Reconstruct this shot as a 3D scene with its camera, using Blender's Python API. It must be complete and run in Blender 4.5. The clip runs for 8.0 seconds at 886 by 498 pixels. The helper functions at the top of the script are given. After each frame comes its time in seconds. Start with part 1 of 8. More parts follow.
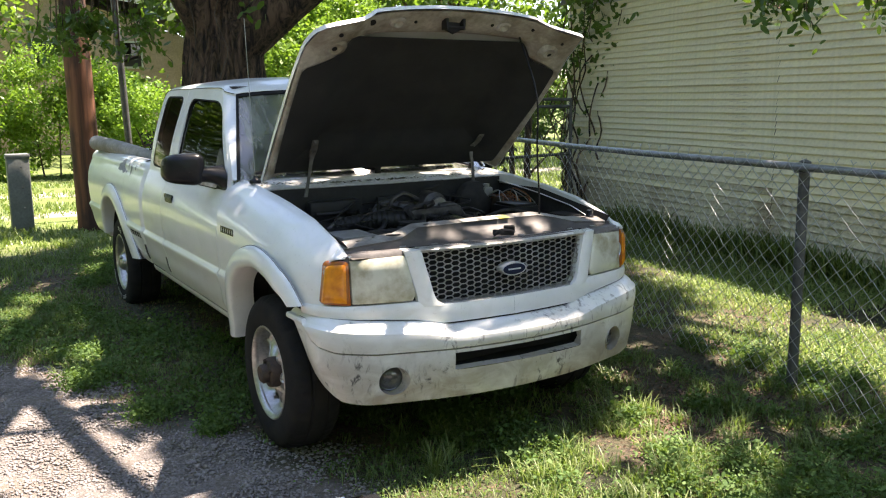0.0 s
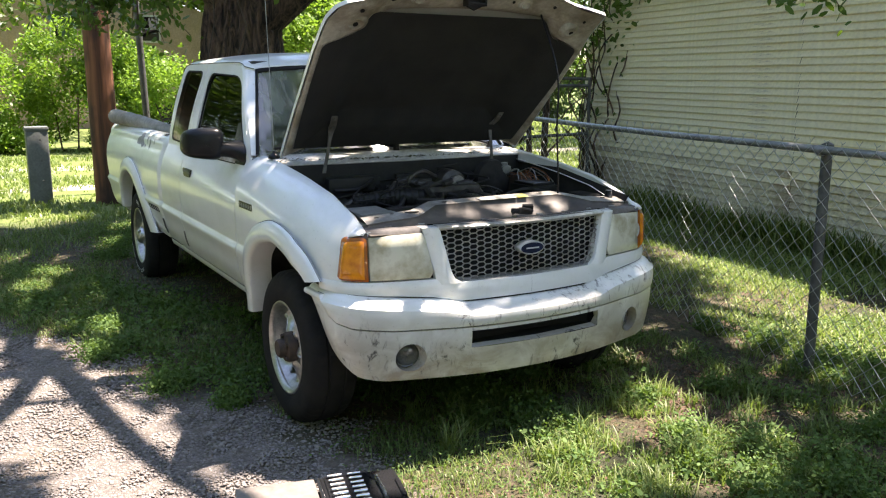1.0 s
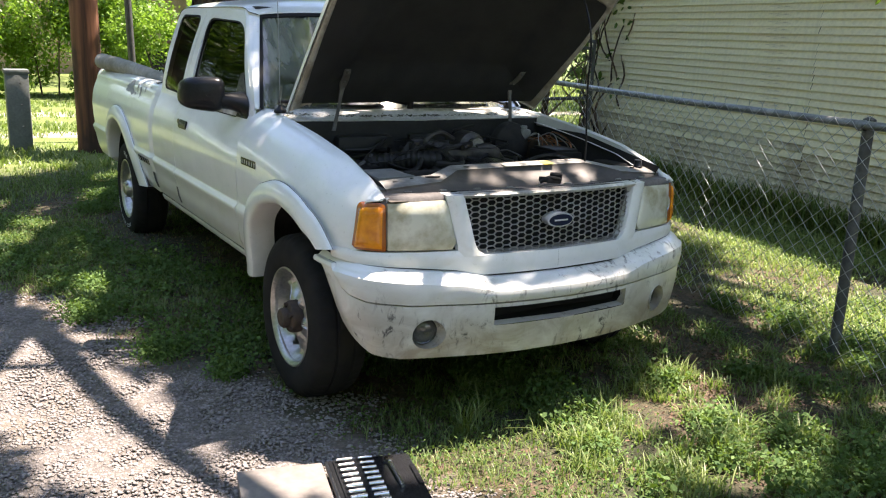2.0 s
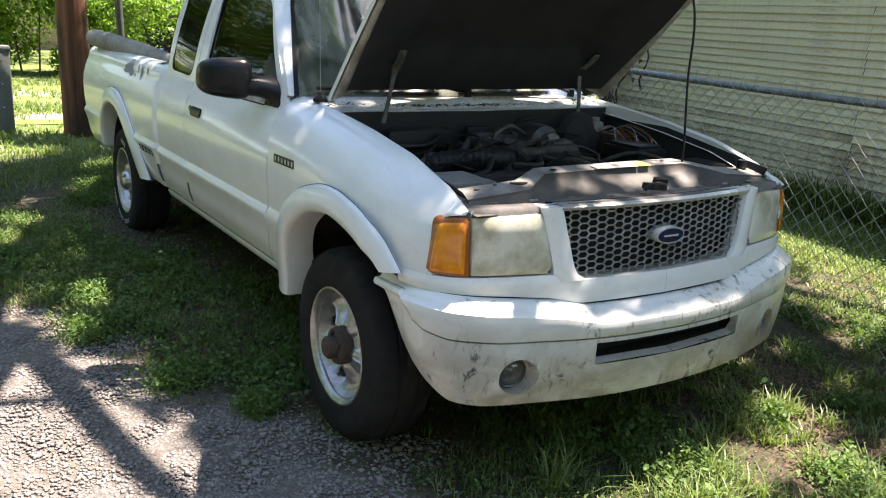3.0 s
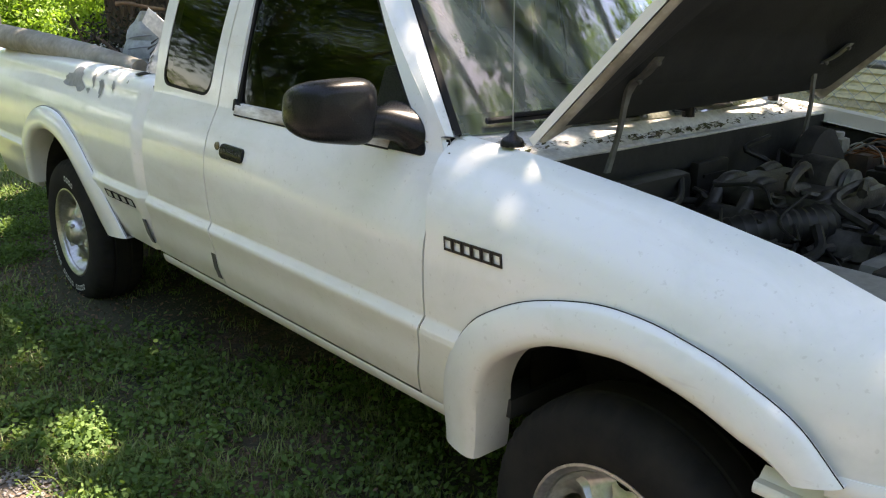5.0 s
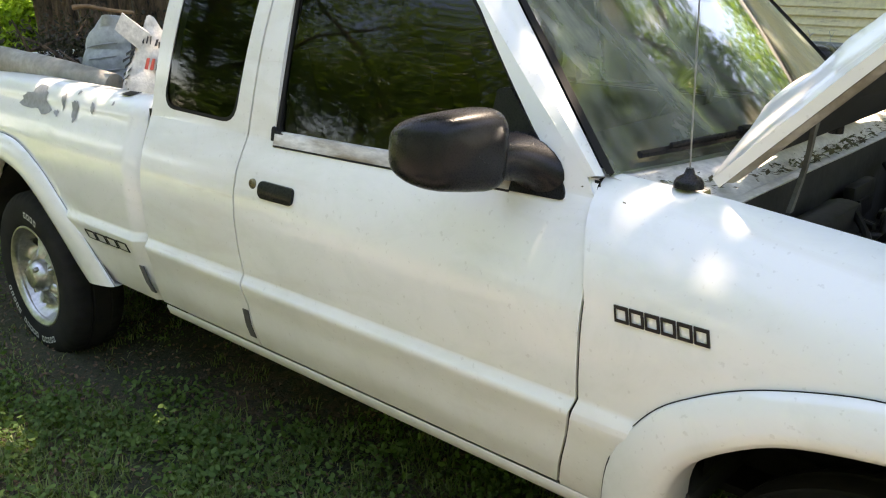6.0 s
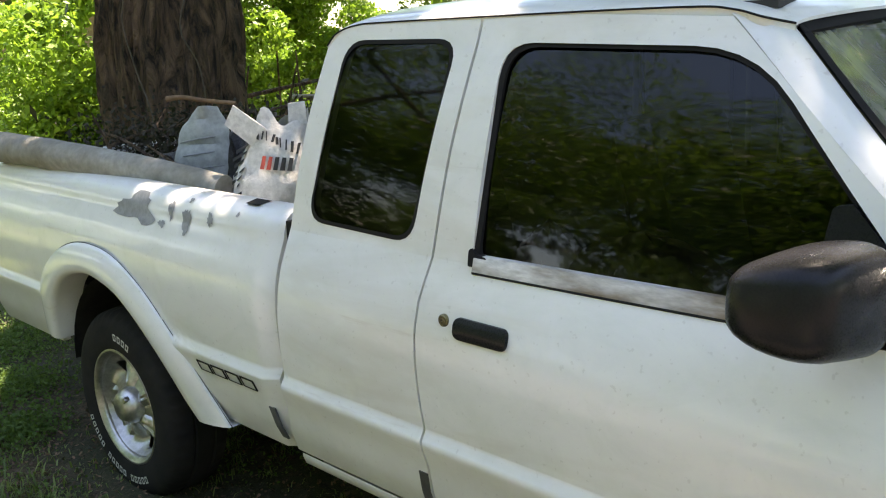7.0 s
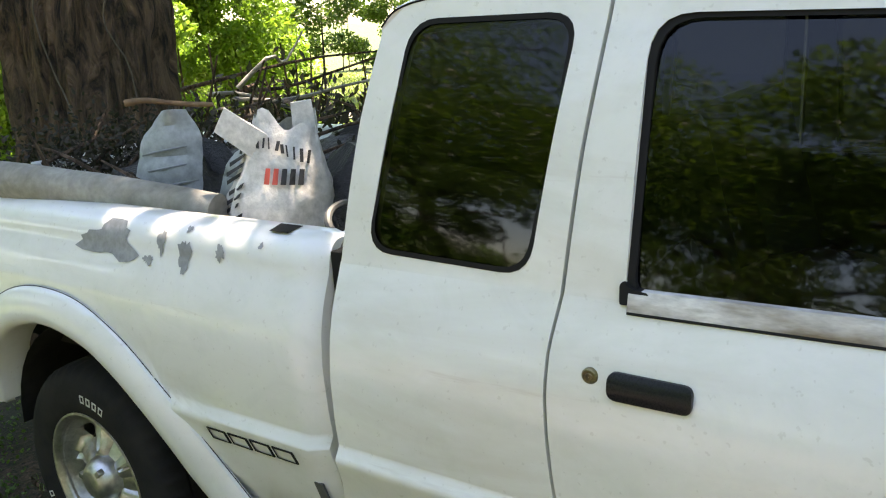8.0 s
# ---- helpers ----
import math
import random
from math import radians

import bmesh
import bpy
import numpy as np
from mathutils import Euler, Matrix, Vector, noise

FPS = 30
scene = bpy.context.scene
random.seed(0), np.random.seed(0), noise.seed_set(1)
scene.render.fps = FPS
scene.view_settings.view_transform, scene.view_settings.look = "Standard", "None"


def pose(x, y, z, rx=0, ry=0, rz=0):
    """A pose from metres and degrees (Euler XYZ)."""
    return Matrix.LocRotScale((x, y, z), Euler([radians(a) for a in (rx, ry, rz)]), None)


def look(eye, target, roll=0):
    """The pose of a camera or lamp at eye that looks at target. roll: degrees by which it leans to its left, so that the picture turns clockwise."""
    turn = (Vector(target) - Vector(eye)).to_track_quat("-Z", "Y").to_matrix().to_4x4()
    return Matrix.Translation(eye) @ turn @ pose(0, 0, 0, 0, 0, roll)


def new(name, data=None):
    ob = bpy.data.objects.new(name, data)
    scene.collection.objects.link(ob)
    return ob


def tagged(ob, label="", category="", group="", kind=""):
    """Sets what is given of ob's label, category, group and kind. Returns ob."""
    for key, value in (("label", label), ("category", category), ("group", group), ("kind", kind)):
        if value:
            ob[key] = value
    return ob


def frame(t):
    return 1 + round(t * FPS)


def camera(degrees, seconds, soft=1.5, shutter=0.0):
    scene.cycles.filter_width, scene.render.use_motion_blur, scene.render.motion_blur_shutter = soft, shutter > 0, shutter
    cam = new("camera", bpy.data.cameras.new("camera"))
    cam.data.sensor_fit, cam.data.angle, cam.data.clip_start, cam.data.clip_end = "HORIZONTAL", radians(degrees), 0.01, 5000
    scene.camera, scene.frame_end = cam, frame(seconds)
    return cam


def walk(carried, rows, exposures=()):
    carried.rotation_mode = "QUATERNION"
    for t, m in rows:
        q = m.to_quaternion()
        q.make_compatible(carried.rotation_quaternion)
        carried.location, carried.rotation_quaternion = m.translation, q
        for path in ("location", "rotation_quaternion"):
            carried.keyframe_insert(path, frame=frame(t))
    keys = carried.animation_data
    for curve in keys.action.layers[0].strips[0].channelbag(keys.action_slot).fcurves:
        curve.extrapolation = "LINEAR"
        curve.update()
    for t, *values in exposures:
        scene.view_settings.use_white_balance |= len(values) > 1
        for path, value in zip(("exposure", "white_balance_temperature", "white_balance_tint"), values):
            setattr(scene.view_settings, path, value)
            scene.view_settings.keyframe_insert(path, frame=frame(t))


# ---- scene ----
# ---- camera and its walk ----
cam = camera(54.2, 8.0, soft=1.15)
METRES, EYE, TILT, LEAN, TURN = 4.839, 1.5, 0.0, 0.0, -31.1
ROWS = [
    (0.0, 0.0, 0.0, 0.0, -0.1, -9.82, 0.58),
    (0.5, -0.0002, 0.0, -0.0008, -0.0, -10.68, 0.42),
    (1.0, -0.0036, 0.0, -0.001, 0.97, -11.21, -0.11),
    (1.2, -0.0094, 0.0038, -0.0009, 1.41, -11.57, -0.49),
    (2.3, -0.0557, 0.0906, -0.007, -0.18, -14.21, -2.66),
    (2.5, -0.0643, 0.1204, -0.007, 0.3, -14.23, -2.65),
    (3.0, -0.1106, 0.1845, -0.0116, -1.04, -15.1, -2.79),
    (3.5, -0.1614, 0.2537, -0.0113, -4.12, -16.38, -2.08),
    (4.0, -0.215, 0.3321, -0.0078, -4.49, -17.19, -1.24),
    (4.2, -0.2317, 0.3547, -0.008, -4.86, -16.95, -1.07),
    (5.3, -0.3273, 0.5232, -0.0057, -11.8, -17.62, -0.69),
    (5.5, -0.3424, 0.5399, -0.0035, -12.41, -18.12, -0.52),
    (6.0, -0.3852, 0.6013, 0.0009, -16.73, -18.11, 0.24),
    (6.5, -0.4189, 0.663, 0.0055, -18.93, -15.2, 1.31),
    (7.0, -0.4511, 0.7339, 0.0097, -16.23, -14.04, 2.13),
    (7.5, -0.4865, 0.7919, 0.0075, -19.06, -15.43, 2.18),
    (8.0, -0.5045, 0.8528, 0.0082, -23.81, -15.08, 3.72),
]
EXPOSURES = [(0.0, 2.36, 7200, 20), (2.5, 2.30, 7000, 19), (4.0, 2.36, 7250, 18), (5.5, 2.82, 8100, 21), (6.0, 2.98, 8300, 21), (6.5, 2.78, 8200, 20), (7.0, 2.68, 7850, 20), (7.5, 2.84, 7700, 20), (8.0, 2.86, 7900, 19)]
walk(cam, [(t, pose(0, 0, EYE, TILT, LEAN, TURN) @ pose(METRES * x, METRES * y, METRES * z, 90 + pitch, roll, yaw)) for t, x, y, z, yaw, pitch, roll in ROWS], EXPOSURES)

# ---- light: a high sun from the fence side, filtered by the tree crowns, and clear sky ----
SUN_WAY = Vector((0.392, -0.02, 1.0)).normalized()      # towards the sun
world = bpy.data.worlds.new("sky_world")
scene.world = world
world.use_nodes = True
wn = world.node_tree
sky = wn.nodes.new("ShaderNodeTexSky")
sky.sky_type = "NISHITA"
sky.sun_disc = False
sky.sun_elevation = math.asin(SUN_WAY.z)
sky.sun_rotation = math.atan2(SUN_WAY.x, SUN_WAY.y)
sky.air_density, sky.dust_density, sky.ozone_density = 1.0, 0.6, 1.0
wn.links.new(sky.outputs[0], wn.nodes["Background"].inputs[0])
wn.nodes["Background"].inputs[1].default_value = 0.106
sun_data = bpy.data.lights.new("sun", "SUN")
sun_data.energy, sun_data.angle, sun_data.color = 4.8, radians(0.53), (1.0, 0.95, 0.86)
sun = new("sun", sun_data)
sun.matrix_world = look(SUN_WAY * 60, (0, 0, 0))

# ---- materials ----
def mat(name, base=(0.5, 0.5, 0.5), rough=0.5, metal=0.0, coat=0.0, spec=0.5):
    m = bpy.data.materials.new(name)
    m.use_nodes = True
    b = m.node_tree.nodes["Principled BSDF"]
    b.inputs["Base Color"].default_value = (*base, 1)
    b.inputs["Roughness"].default_value = rough
    b.inputs["Metallic"].default_value = metal
    b.inputs["Coat Weight"].default_value = coat
    b.inputs["Coat Roughness"].default_value = 0.08
    b.inputs["Specular IOR Level"].default_value = spec
    return m


class Nodes:
    """Short hand for building node trees."""
    def __init__(self, m):
        self.t = m.node_tree
        self.bsdf = self.t.nodes["Principled BSDF"]
        self.out = self.t.nodes["Material Output"]

    def node(self, kind, **props):
        n = self.t.nodes.new(kind)
        for k, v in props.items():
            if k == "operation":
                n.operation = v
            elif k == "data_type":
                n.data_type = v
            elif k == "feature":
                n.feature = v
            elif k == "blend_type":
                n.blend_type = v
        return n

    def link(self, a, b):
        self.t.links.new(a, b)

    def put(self, socket, value):
        if isinstance(value, (int, float, tuple, list)):
            socket.default_value = value
        else:
            self.link(value, socket)

    def coords(self, scale=(1, 1, 1), kind="Object"):
        c = self.node("ShaderNodeTexCoord")
        mp = self.node("ShaderNodeMapping")
        mp.inputs["Scale"].default_value = scale
        self.link(c.outputs[kind], mp.inputs["Vector"])
        return mp.outputs[0]

    def noise(self, scale, detail=4, rough=0.55, stretch=(1, 1, 1), dist=0.0):
        n = self.node("ShaderNodeTexNoise")
        self.link(self.coords(stretch), n.inputs["Vector"])
        n.inputs["Scale"].default_value = scale
        n.inputs["Detail"].default_value = detail
        n.inputs["Roughness"].default_value = rough
        n.inputs["Distortion"].default_value = dist
        return n.outputs[0]

    def voronoi(self, scale, feature="F1", out="Distance", stretch=(1, 1, 1)):
        n = self.node("ShaderNodeTexVoronoi", feature=feature)
        self.link(self.coords(stretch), n.inputs["Vector"])
        n.inputs["Scale"].default_value = scale
        return n.outputs[out]

    def ramp(self, value, *stops):
        n = self.node("ShaderNodeValToRGB")
        e = n.color_ramp.elements
        while len(e) < len(stops):
            e.new(0.5)
        for el, (p, c) in zip(e, stops):
            el.position = p
            el.color = (c, c, c, 1) if isinstance(c, (int, float)) else (*c, 1)
        self.link(value, n.inputs[0])
        return n.outputs[0]

    def math(self, op, a, b=0.0, clamp=False):
        n = self.node("ShaderNodeMath", operation=op)
        n.use_clamp = clamp
        self.put(n.inputs[0], a)
        self.put(n.inputs[1], b)
        return n.outputs[0]

    def mix(self, f, a, b, blend="MIX"):
        n = self.node("ShaderNodeMix", data_type="RGBA", blend_type=blend)
        self.put(n.inputs[0], f)
        self.put(n.inputs[6], (*a, 1) if isinstance(a, tuple) and len(a) == 3 else a)
        self.put(n.inputs[7], (*b, 1) if isinstance(b, tuple) and len(b) == 3 else b)
        return n.outputs[2]

    def xyz(self):
        c = self.node("ShaderNodeTexCoord")
        s = self.node("ShaderNodeSeparateXYZ")
        self.link(c.outputs["Object"], s.inputs[0])
        return s.outputs

    def base(self, v):
        self.put(self.bsdf.inputs["Base Color"], v)

    def rough(self, v):
        self.put(self.bsdf.inputs["Roughness"], v)

    def bump(self, h, strength=0.3, dist=0.01):
        n = self.node("ShaderNodeBump")
        n.inputs["Strength"].default_value = strength
        n.inputs["Distance"].default_value = dist
        self.link(h, n.inputs["Height"])
        self.link(n.outputs[0], self.bsdf.inputs["Normal"])


def paint_white(name, dirt=0.4, scuff=0.0, low=0.30, high=0.75):
    """Ageing white car paint: faint cloudy grime, dirt splashed up from the road, scuffs down to the dark plastic."""
    m = mat(name, (0.80, 0.81, 0.79), 0.32, 0.0, 0.55)
    n = Nodes(m)
    cloud = n.ramp(n.noise(1.7, 2, 0.5), (0.30, 0.0), (0.75, 1.0))
    col = n.mix(n.math("MULTIPLY", cloud, 0.20), (0.83, 0.835, 0.815), (0.62, 0.645, 0.60))
    film = n.math("MULTIPLY", n.ramp(n.noise(7, 6, 0.68, (1, 0.7, 1), 0.6), (0.46, 0.0), (0.72, 1.0)), 0.30)
    col = n.mix(film, col, (0.56, 0.61, 0.54))
    smudge = n.math("MULTIPLY", n.ramp(n.noise(2.6, 5, 0.6, (1, 0.35, 1.6), 0.9), (0.56, 0.0), (0.70, 1.0)), 0.34)
    col = n.mix(smudge, col, (0.60, 0.56, 0.47))
    streak = n.math("MULTIPLY", n.ramp(n.noise(9, 6, 0.7, (1, 0.10, 1.3), 0.3), (0.64, 0.0), (0.70, 1.0)), 0.28)
    col = n.mix(streak, col, (0.46, 0.40, 0.34))
    speck = n.ramp(n.noise(70, 2), (0.66, 0.0), (0.72, 1.0))
    col = n.mix(n.math("MULTIPLY", speck, 0.2), col, (0.35, 0.33, 0.28))
    z = n.xyz()[2]
    h = n.node("ShaderNodeMapRange")
    n.link(z, h.inputs[0])
    h.inputs[1].default_value, h.inputs[2].default_value = high, low
    splash = n.math("MULTIPLY", n.math("MULTIPLY", h.outputs[0], dirt), n.ramp(n.noise(6, 6, 0.7), (0.25, 0.25), (0.7, 1.0)), True)
    col = n.mix(splash, col, (0.40, 0.35, 0.25))
    if scuff:
        smear = n.math("MULTIPLY", n.ramp(n.noise(5, 5, 0.6, (1.0, 1.0, 1.6), 0.8), (0.34, 0.0), (0.62, 1.0)), h.outputs[0], True)
        col = n.mix(smear, col, (0.30, 0.25, 0.19))
        marks = n.ramp(n.noise(13, 8, 0.74, (1.5, 1.5, 0.8), 1.0), (0.545, 0.0), (0.64, 1.0))
        region = n.ramp(n.noise(3.4, 3), (0.45, 0.0), (0.56, 1.0))
        sc = n.math("MULTIPLY", n.math("MULTIPLY", marks, region), scuff, True)
        rub = n.math("MULTIPLY", n.ramp(n.noise(26, 4, 0.6, (1.0, 0.6, 0.35), 1.4), (0.57, 0.0), (0.66, 0.75)), n.ramp(n.noise(2.9, 2, 0.5, (1, 1, 1.3)), (0.50, 0.0), (0.60, 1.0)), True)
        col = n.mix(rub, col, (0.22, 0.20, 0.175))
        col = n.mix(sc, col, (0.075, 0.07, 0.065))
        n.rough(n.math("ADD", 0.34, n.math("MULTIPLY", sc, 0.3)))
    else:
        n.rough(n.math("ADD", 0.27, n.math("MULTIPLY", n.noise(5, 3), 0.05)))
    n.base(col)
    return m


def speckled(name, a, b, scale, rough, bump=0.2, dist=0.01, metal=0.0, stretch=(1, 1, 1), fine=None, coat=0.0):
    """Two colours mixed by a coarse noise, with a second finer noise for grain."""
    m = mat(name, a, rough, metal, coat)
    n = Nodes(m)
    big = n.noise(scale, 5, 0.6, stretch)
    small = n.noise(fine or scale * 7, 4, 0.6, stretch)
    col = n.mix(n.ramp(big, (0.35, 0.0), (0.65, 1.0)), a, b)
    col = n.mix(n.ramp(small, (0.3, 0.35), (0.7, 0.0)), col, (0.02, 0.02, 0.02))
    n.base(col)
    n.rough(n.math("ADD", rough - 0.08, n.math("MULTIPLY", small, 0.16)))
    if bump:
        n.bump(small, bump, dist)
    return m


def leaf_material(name, dark, light, rough=0.45, trans=0.35):
    m = mat(name, light, rough)
    n = Nodes(m)
    g = n.node("ShaderNodeNewGeometry")
    col = n.mix(g.outputs["Random Per Island"], dark, light)
    col = n.mix(n.ramp(n.noise(0.9, 3), (0.35, 0.0), (0.7, 0.55)), col, tuple(0.55 * c for c in dark))
    n.base(col)
    tr = n.node("ShaderNodeBsdfTranslucent")
    n.link(n.mix(0.5, col, (0.25, 0.42, 0.03)), tr.inputs[0])
    mx = n.node("ShaderNodeMixShader")
    mx.inputs[0].default_value = trans
    n.link(n.bsdf.outputs[0], mx.inputs[1])
    n.link(tr.outputs[0], mx.inputs[2])
    n.link(mx.outputs[0], n.out.inputs[0])
    return m


def glass_material(name, tint, gloss=1.0, rough=0.0, film=0.0, streak=(1, 1, 1)):
    """Tinted car glass: a clear tinted pane with a real Fresnel reflection on it, and a film of dust that also paints
    in hazy reflected light.
    """
    m = mat(name, tint, 0.02)
    n = Nodes(m)
    t = n.node("ShaderNodeBsdfTransparent")
    t.inputs[0].default_value = (*tint, 1)
    g = n.node("ShaderNodeBsdfGlossy")
    g.inputs["Roughness"].default_value = rough
    f = n.node("ShaderNodeFresnel")
    f.inputs[0].default_value = 1.52
    mx = n.node("ShaderNodeMixShader")
    n.link(n.math("MULTIPLY", f.outputs[0], 1.35 * gloss, True), mx.inputs[0])
    n.link(t.outputs[0], mx.inputs[1])
    n.link(g.outputs[0], mx.inputs[2])
    last = mx
    if film:
        d = n.node("ShaderNodeBsdfDiffuse")
        d.inputs[0].default_value = (0.50, 0.52, 0.42, 1)
        m2 = n.node("ShaderNodeMixShader")
        n.link(n.math("MULTIPLY", n.ramp(n.noise(3.5, 6, 0.65, streak, 0.5), (0.40, 0.10), (0.68, 1.0)), film), m2.inputs[0])
        n.link(mx.outputs[0], m2.inputs[1])
        n.link(d.outputs[0], m2.inputs[2])
        last = m2
    n.link(last.outputs[0], n.out.inputs[0])
    return m


RUBBER_SPEC = 0.15
WHITE = paint_white("white_paint", 0.55, 0.0, 0.32, 0.62)
WHITE_BED = paint_white("white_paint_bed", 0.55, 0.0, 0.32, 0.62)
BUMPER = paint_white("scuffed_bumper_paint", 1.0, 1.0, 0.26, 0.60)
FLARE = paint_white("flare_paint", 0.45, 0.0, 0.30, 0.7)
UNDERHOOD = speckled("dusty_inner_panel", (0.40, 0.385, 0.345), (0.16, 0.14, 0.12), 8, 0.6, 0.1)
HOOD_INNER = speckled("dirty_hood_flange", (0.54, 0.515, 0.45), (0.25, 0.215, 0.16), 7, 0.6, 0.1)
LINER = speckled("hood_liner_felt", (0.014, 0.0145, 0.0145), (0.026, 0.026, 0.025), 7, 0.95, 0.5, 0.006, fine=160)
BLACK = speckled("black_plastic", (0.0075, 0.008, 0.0095), (0.012, 0.0125, 0.014), 12, 0.28, 0.05, 0.001, fine=300)
BLACK.node_tree.nodes["Principled BSDF"].inputs["Specular IOR Level"].default_value = 0.22
ENGINE_BLACK = speckled("dusty_engine_plastic", (0.007, 0.007, 0.007), (0.020, 0.019, 0.017), 9, 0.5, 0.1, 0.003)
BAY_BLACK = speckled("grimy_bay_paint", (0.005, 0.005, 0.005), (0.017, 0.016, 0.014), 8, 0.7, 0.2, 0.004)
MATT_BLACK = speckled("engine_black", (0.014, 0.0135, 0.0125), (0.032, 0.029, 0.026), 14, 0.75, 0.2, 0.004)
for _m in (ENGINE_BLACK, MATT_BLACK):
    _m.node_tree.nodes["Principled BSDF"].inputs["Specular IOR Level"].default_value = 0.25
RUBBER = speckled("tyre_rubber", (0.014, 0.014, 0.015), (0.027, 0.025, 0.023), 9, 0.85, 0.2, 0.003, fine=140)
RUBBER.node_tree.nodes["Principled BSDF"].inputs["Specular IOR Level"].default_value = RUBBER_SPEC
SEAL = mat("rubber_seal", (0.013, 0.013, 0.013), 0.75, spec=0.2)
ALLOY = speckled("alloy_wheel", (0.66, 0.66, 0.65), (0.50, 0.485, 0.455), 9, 0.36, 0.03, 0.002, metal=0.92)
RUST_HUB = speckled("rusty_hub", (0.13, 0.085, 0.06), (0.06, 0.045, 0.04), 22, 0.7, 0.3, 0.004, metal=0.3)
STEEL = speckled("galvanised_steel", (0.42, 0.43, 0.43), (0.27, 0.28, 0.28), 9, 0.42, 0.05, 0.002, metal=0.8)
STEEL_DARK = speckled("weathered_post_steel", (0.17, 0.175, 0.17), (0.10, 0.10, 0.095), 8, 0.6, 0.1, 0.003, metal=0.5)
CAST = speckled("cast_aluminium", (0.085, 0.08, 0.073), (0.018, 0.016, 0.015), 18, 0.5, 0.3, 0.004, metal=0.4)
CHROME = mat("chrome", (0.75, 0.75, 0.76), 0.18, 1.0)
AMBER = mat("amber_lens", (0.85, 0.28, 0.01), 0.18, 0.0, 0.6)
_n = Nodes(AMBER)
_n.base(_n.mix(_n.ramp(_n.noise(26, 3), (0.3, 0.0), (0.7, 1.0)), (0.90, 0.33, 0.012), (0.62, 0.16, 0.006)))
AMBER_EDGE = mat("amber_lens_edge", (0.33, 0.085, 0.008), 0.25, 0.0, 0.6)
HAZE = mat("hazed_headlight_lens", (0.57, 0.57, 0.47), 0.28, 0.0, 0.6)
_n = Nodes(HAZE)
_n.base(_n.mix(_n.ramp(_n.noise(11, 4, 0.6), (0.40, 0.0), (0.68, 1.0)), (0.64, 0.63, 0.51), (0.36, 0.32, 0.21)))
_n.rough(0.25)
FOG = speckled("fog_lamp_glass", (0.12, 0.125, 0.12), (0.06, 0.06, 0.055), 20, 0.15, 0.0, coat=0.6)
OVAL_BLUE = mat("badge_blue", (0.012, 0.018, 0.045), 0.25, 0.0, 0.5)
DARK_GLASS = glass_material("tinted_side_glass", (0.13, 0.135, 0.13), 0.66, 0.035)
SCREEN_GLASS = glass_material("windscreen_glass", (0.50, 0.55, 0.51), 2.5, 0.05, 0.48, (1.8, 0.5, 0.5))
CABIN = speckled("grey_cabin_trim", (0.06, 0.06, 0.062), (0.04, 0.04, 0.04), 8, 0.8, 0.1)
TAN = speckled("tan_cloth", (0.30, 0.20, 0.12), (0.22, 0.14, 0.09), 10, 0.9, 0.2)
RED_BROWN = speckled("red_brown_cloth", (0.13, 0.05, 0.04), (0.09, 0.035, 0.03), 10, 0.9, 0.2)
PRIMER = speckled("grey_primer", (0.36, 0.375, 0.39), (0.29, 0.30, 0.315), 8, 0.6, 0.05)
TAPE = speckled("grey_tape", (0.12, 0.12, 0.12), (0.07, 0.07, 0.07), 10, 0.5, 0.1)
TEXT_WHITE = mat("worn_white_print", (0.55, 0.55, 0.52), 0.7)
COPPER = speckled("rusty_orange_pipe", (0.42, 0.16, 0.05), (0.22, 0.09, 0.04), 30, 0.5, 0.1, metal=0.5)
COWL = speckled("weathered_white_cowl", (0.78, 0.77, 0.74), (0.62, 0.59, 0.52), 9, 0.5, 0.2, 0.003)
YELLOW = mat("yellow_label", (0.55, 0.45, 0.05), 0.6)
PAPER = speckled("label_paper", (0.52, 0.50, 0.44), (0.40, 0.38, 0.33), 10, 0.8, 0.0)

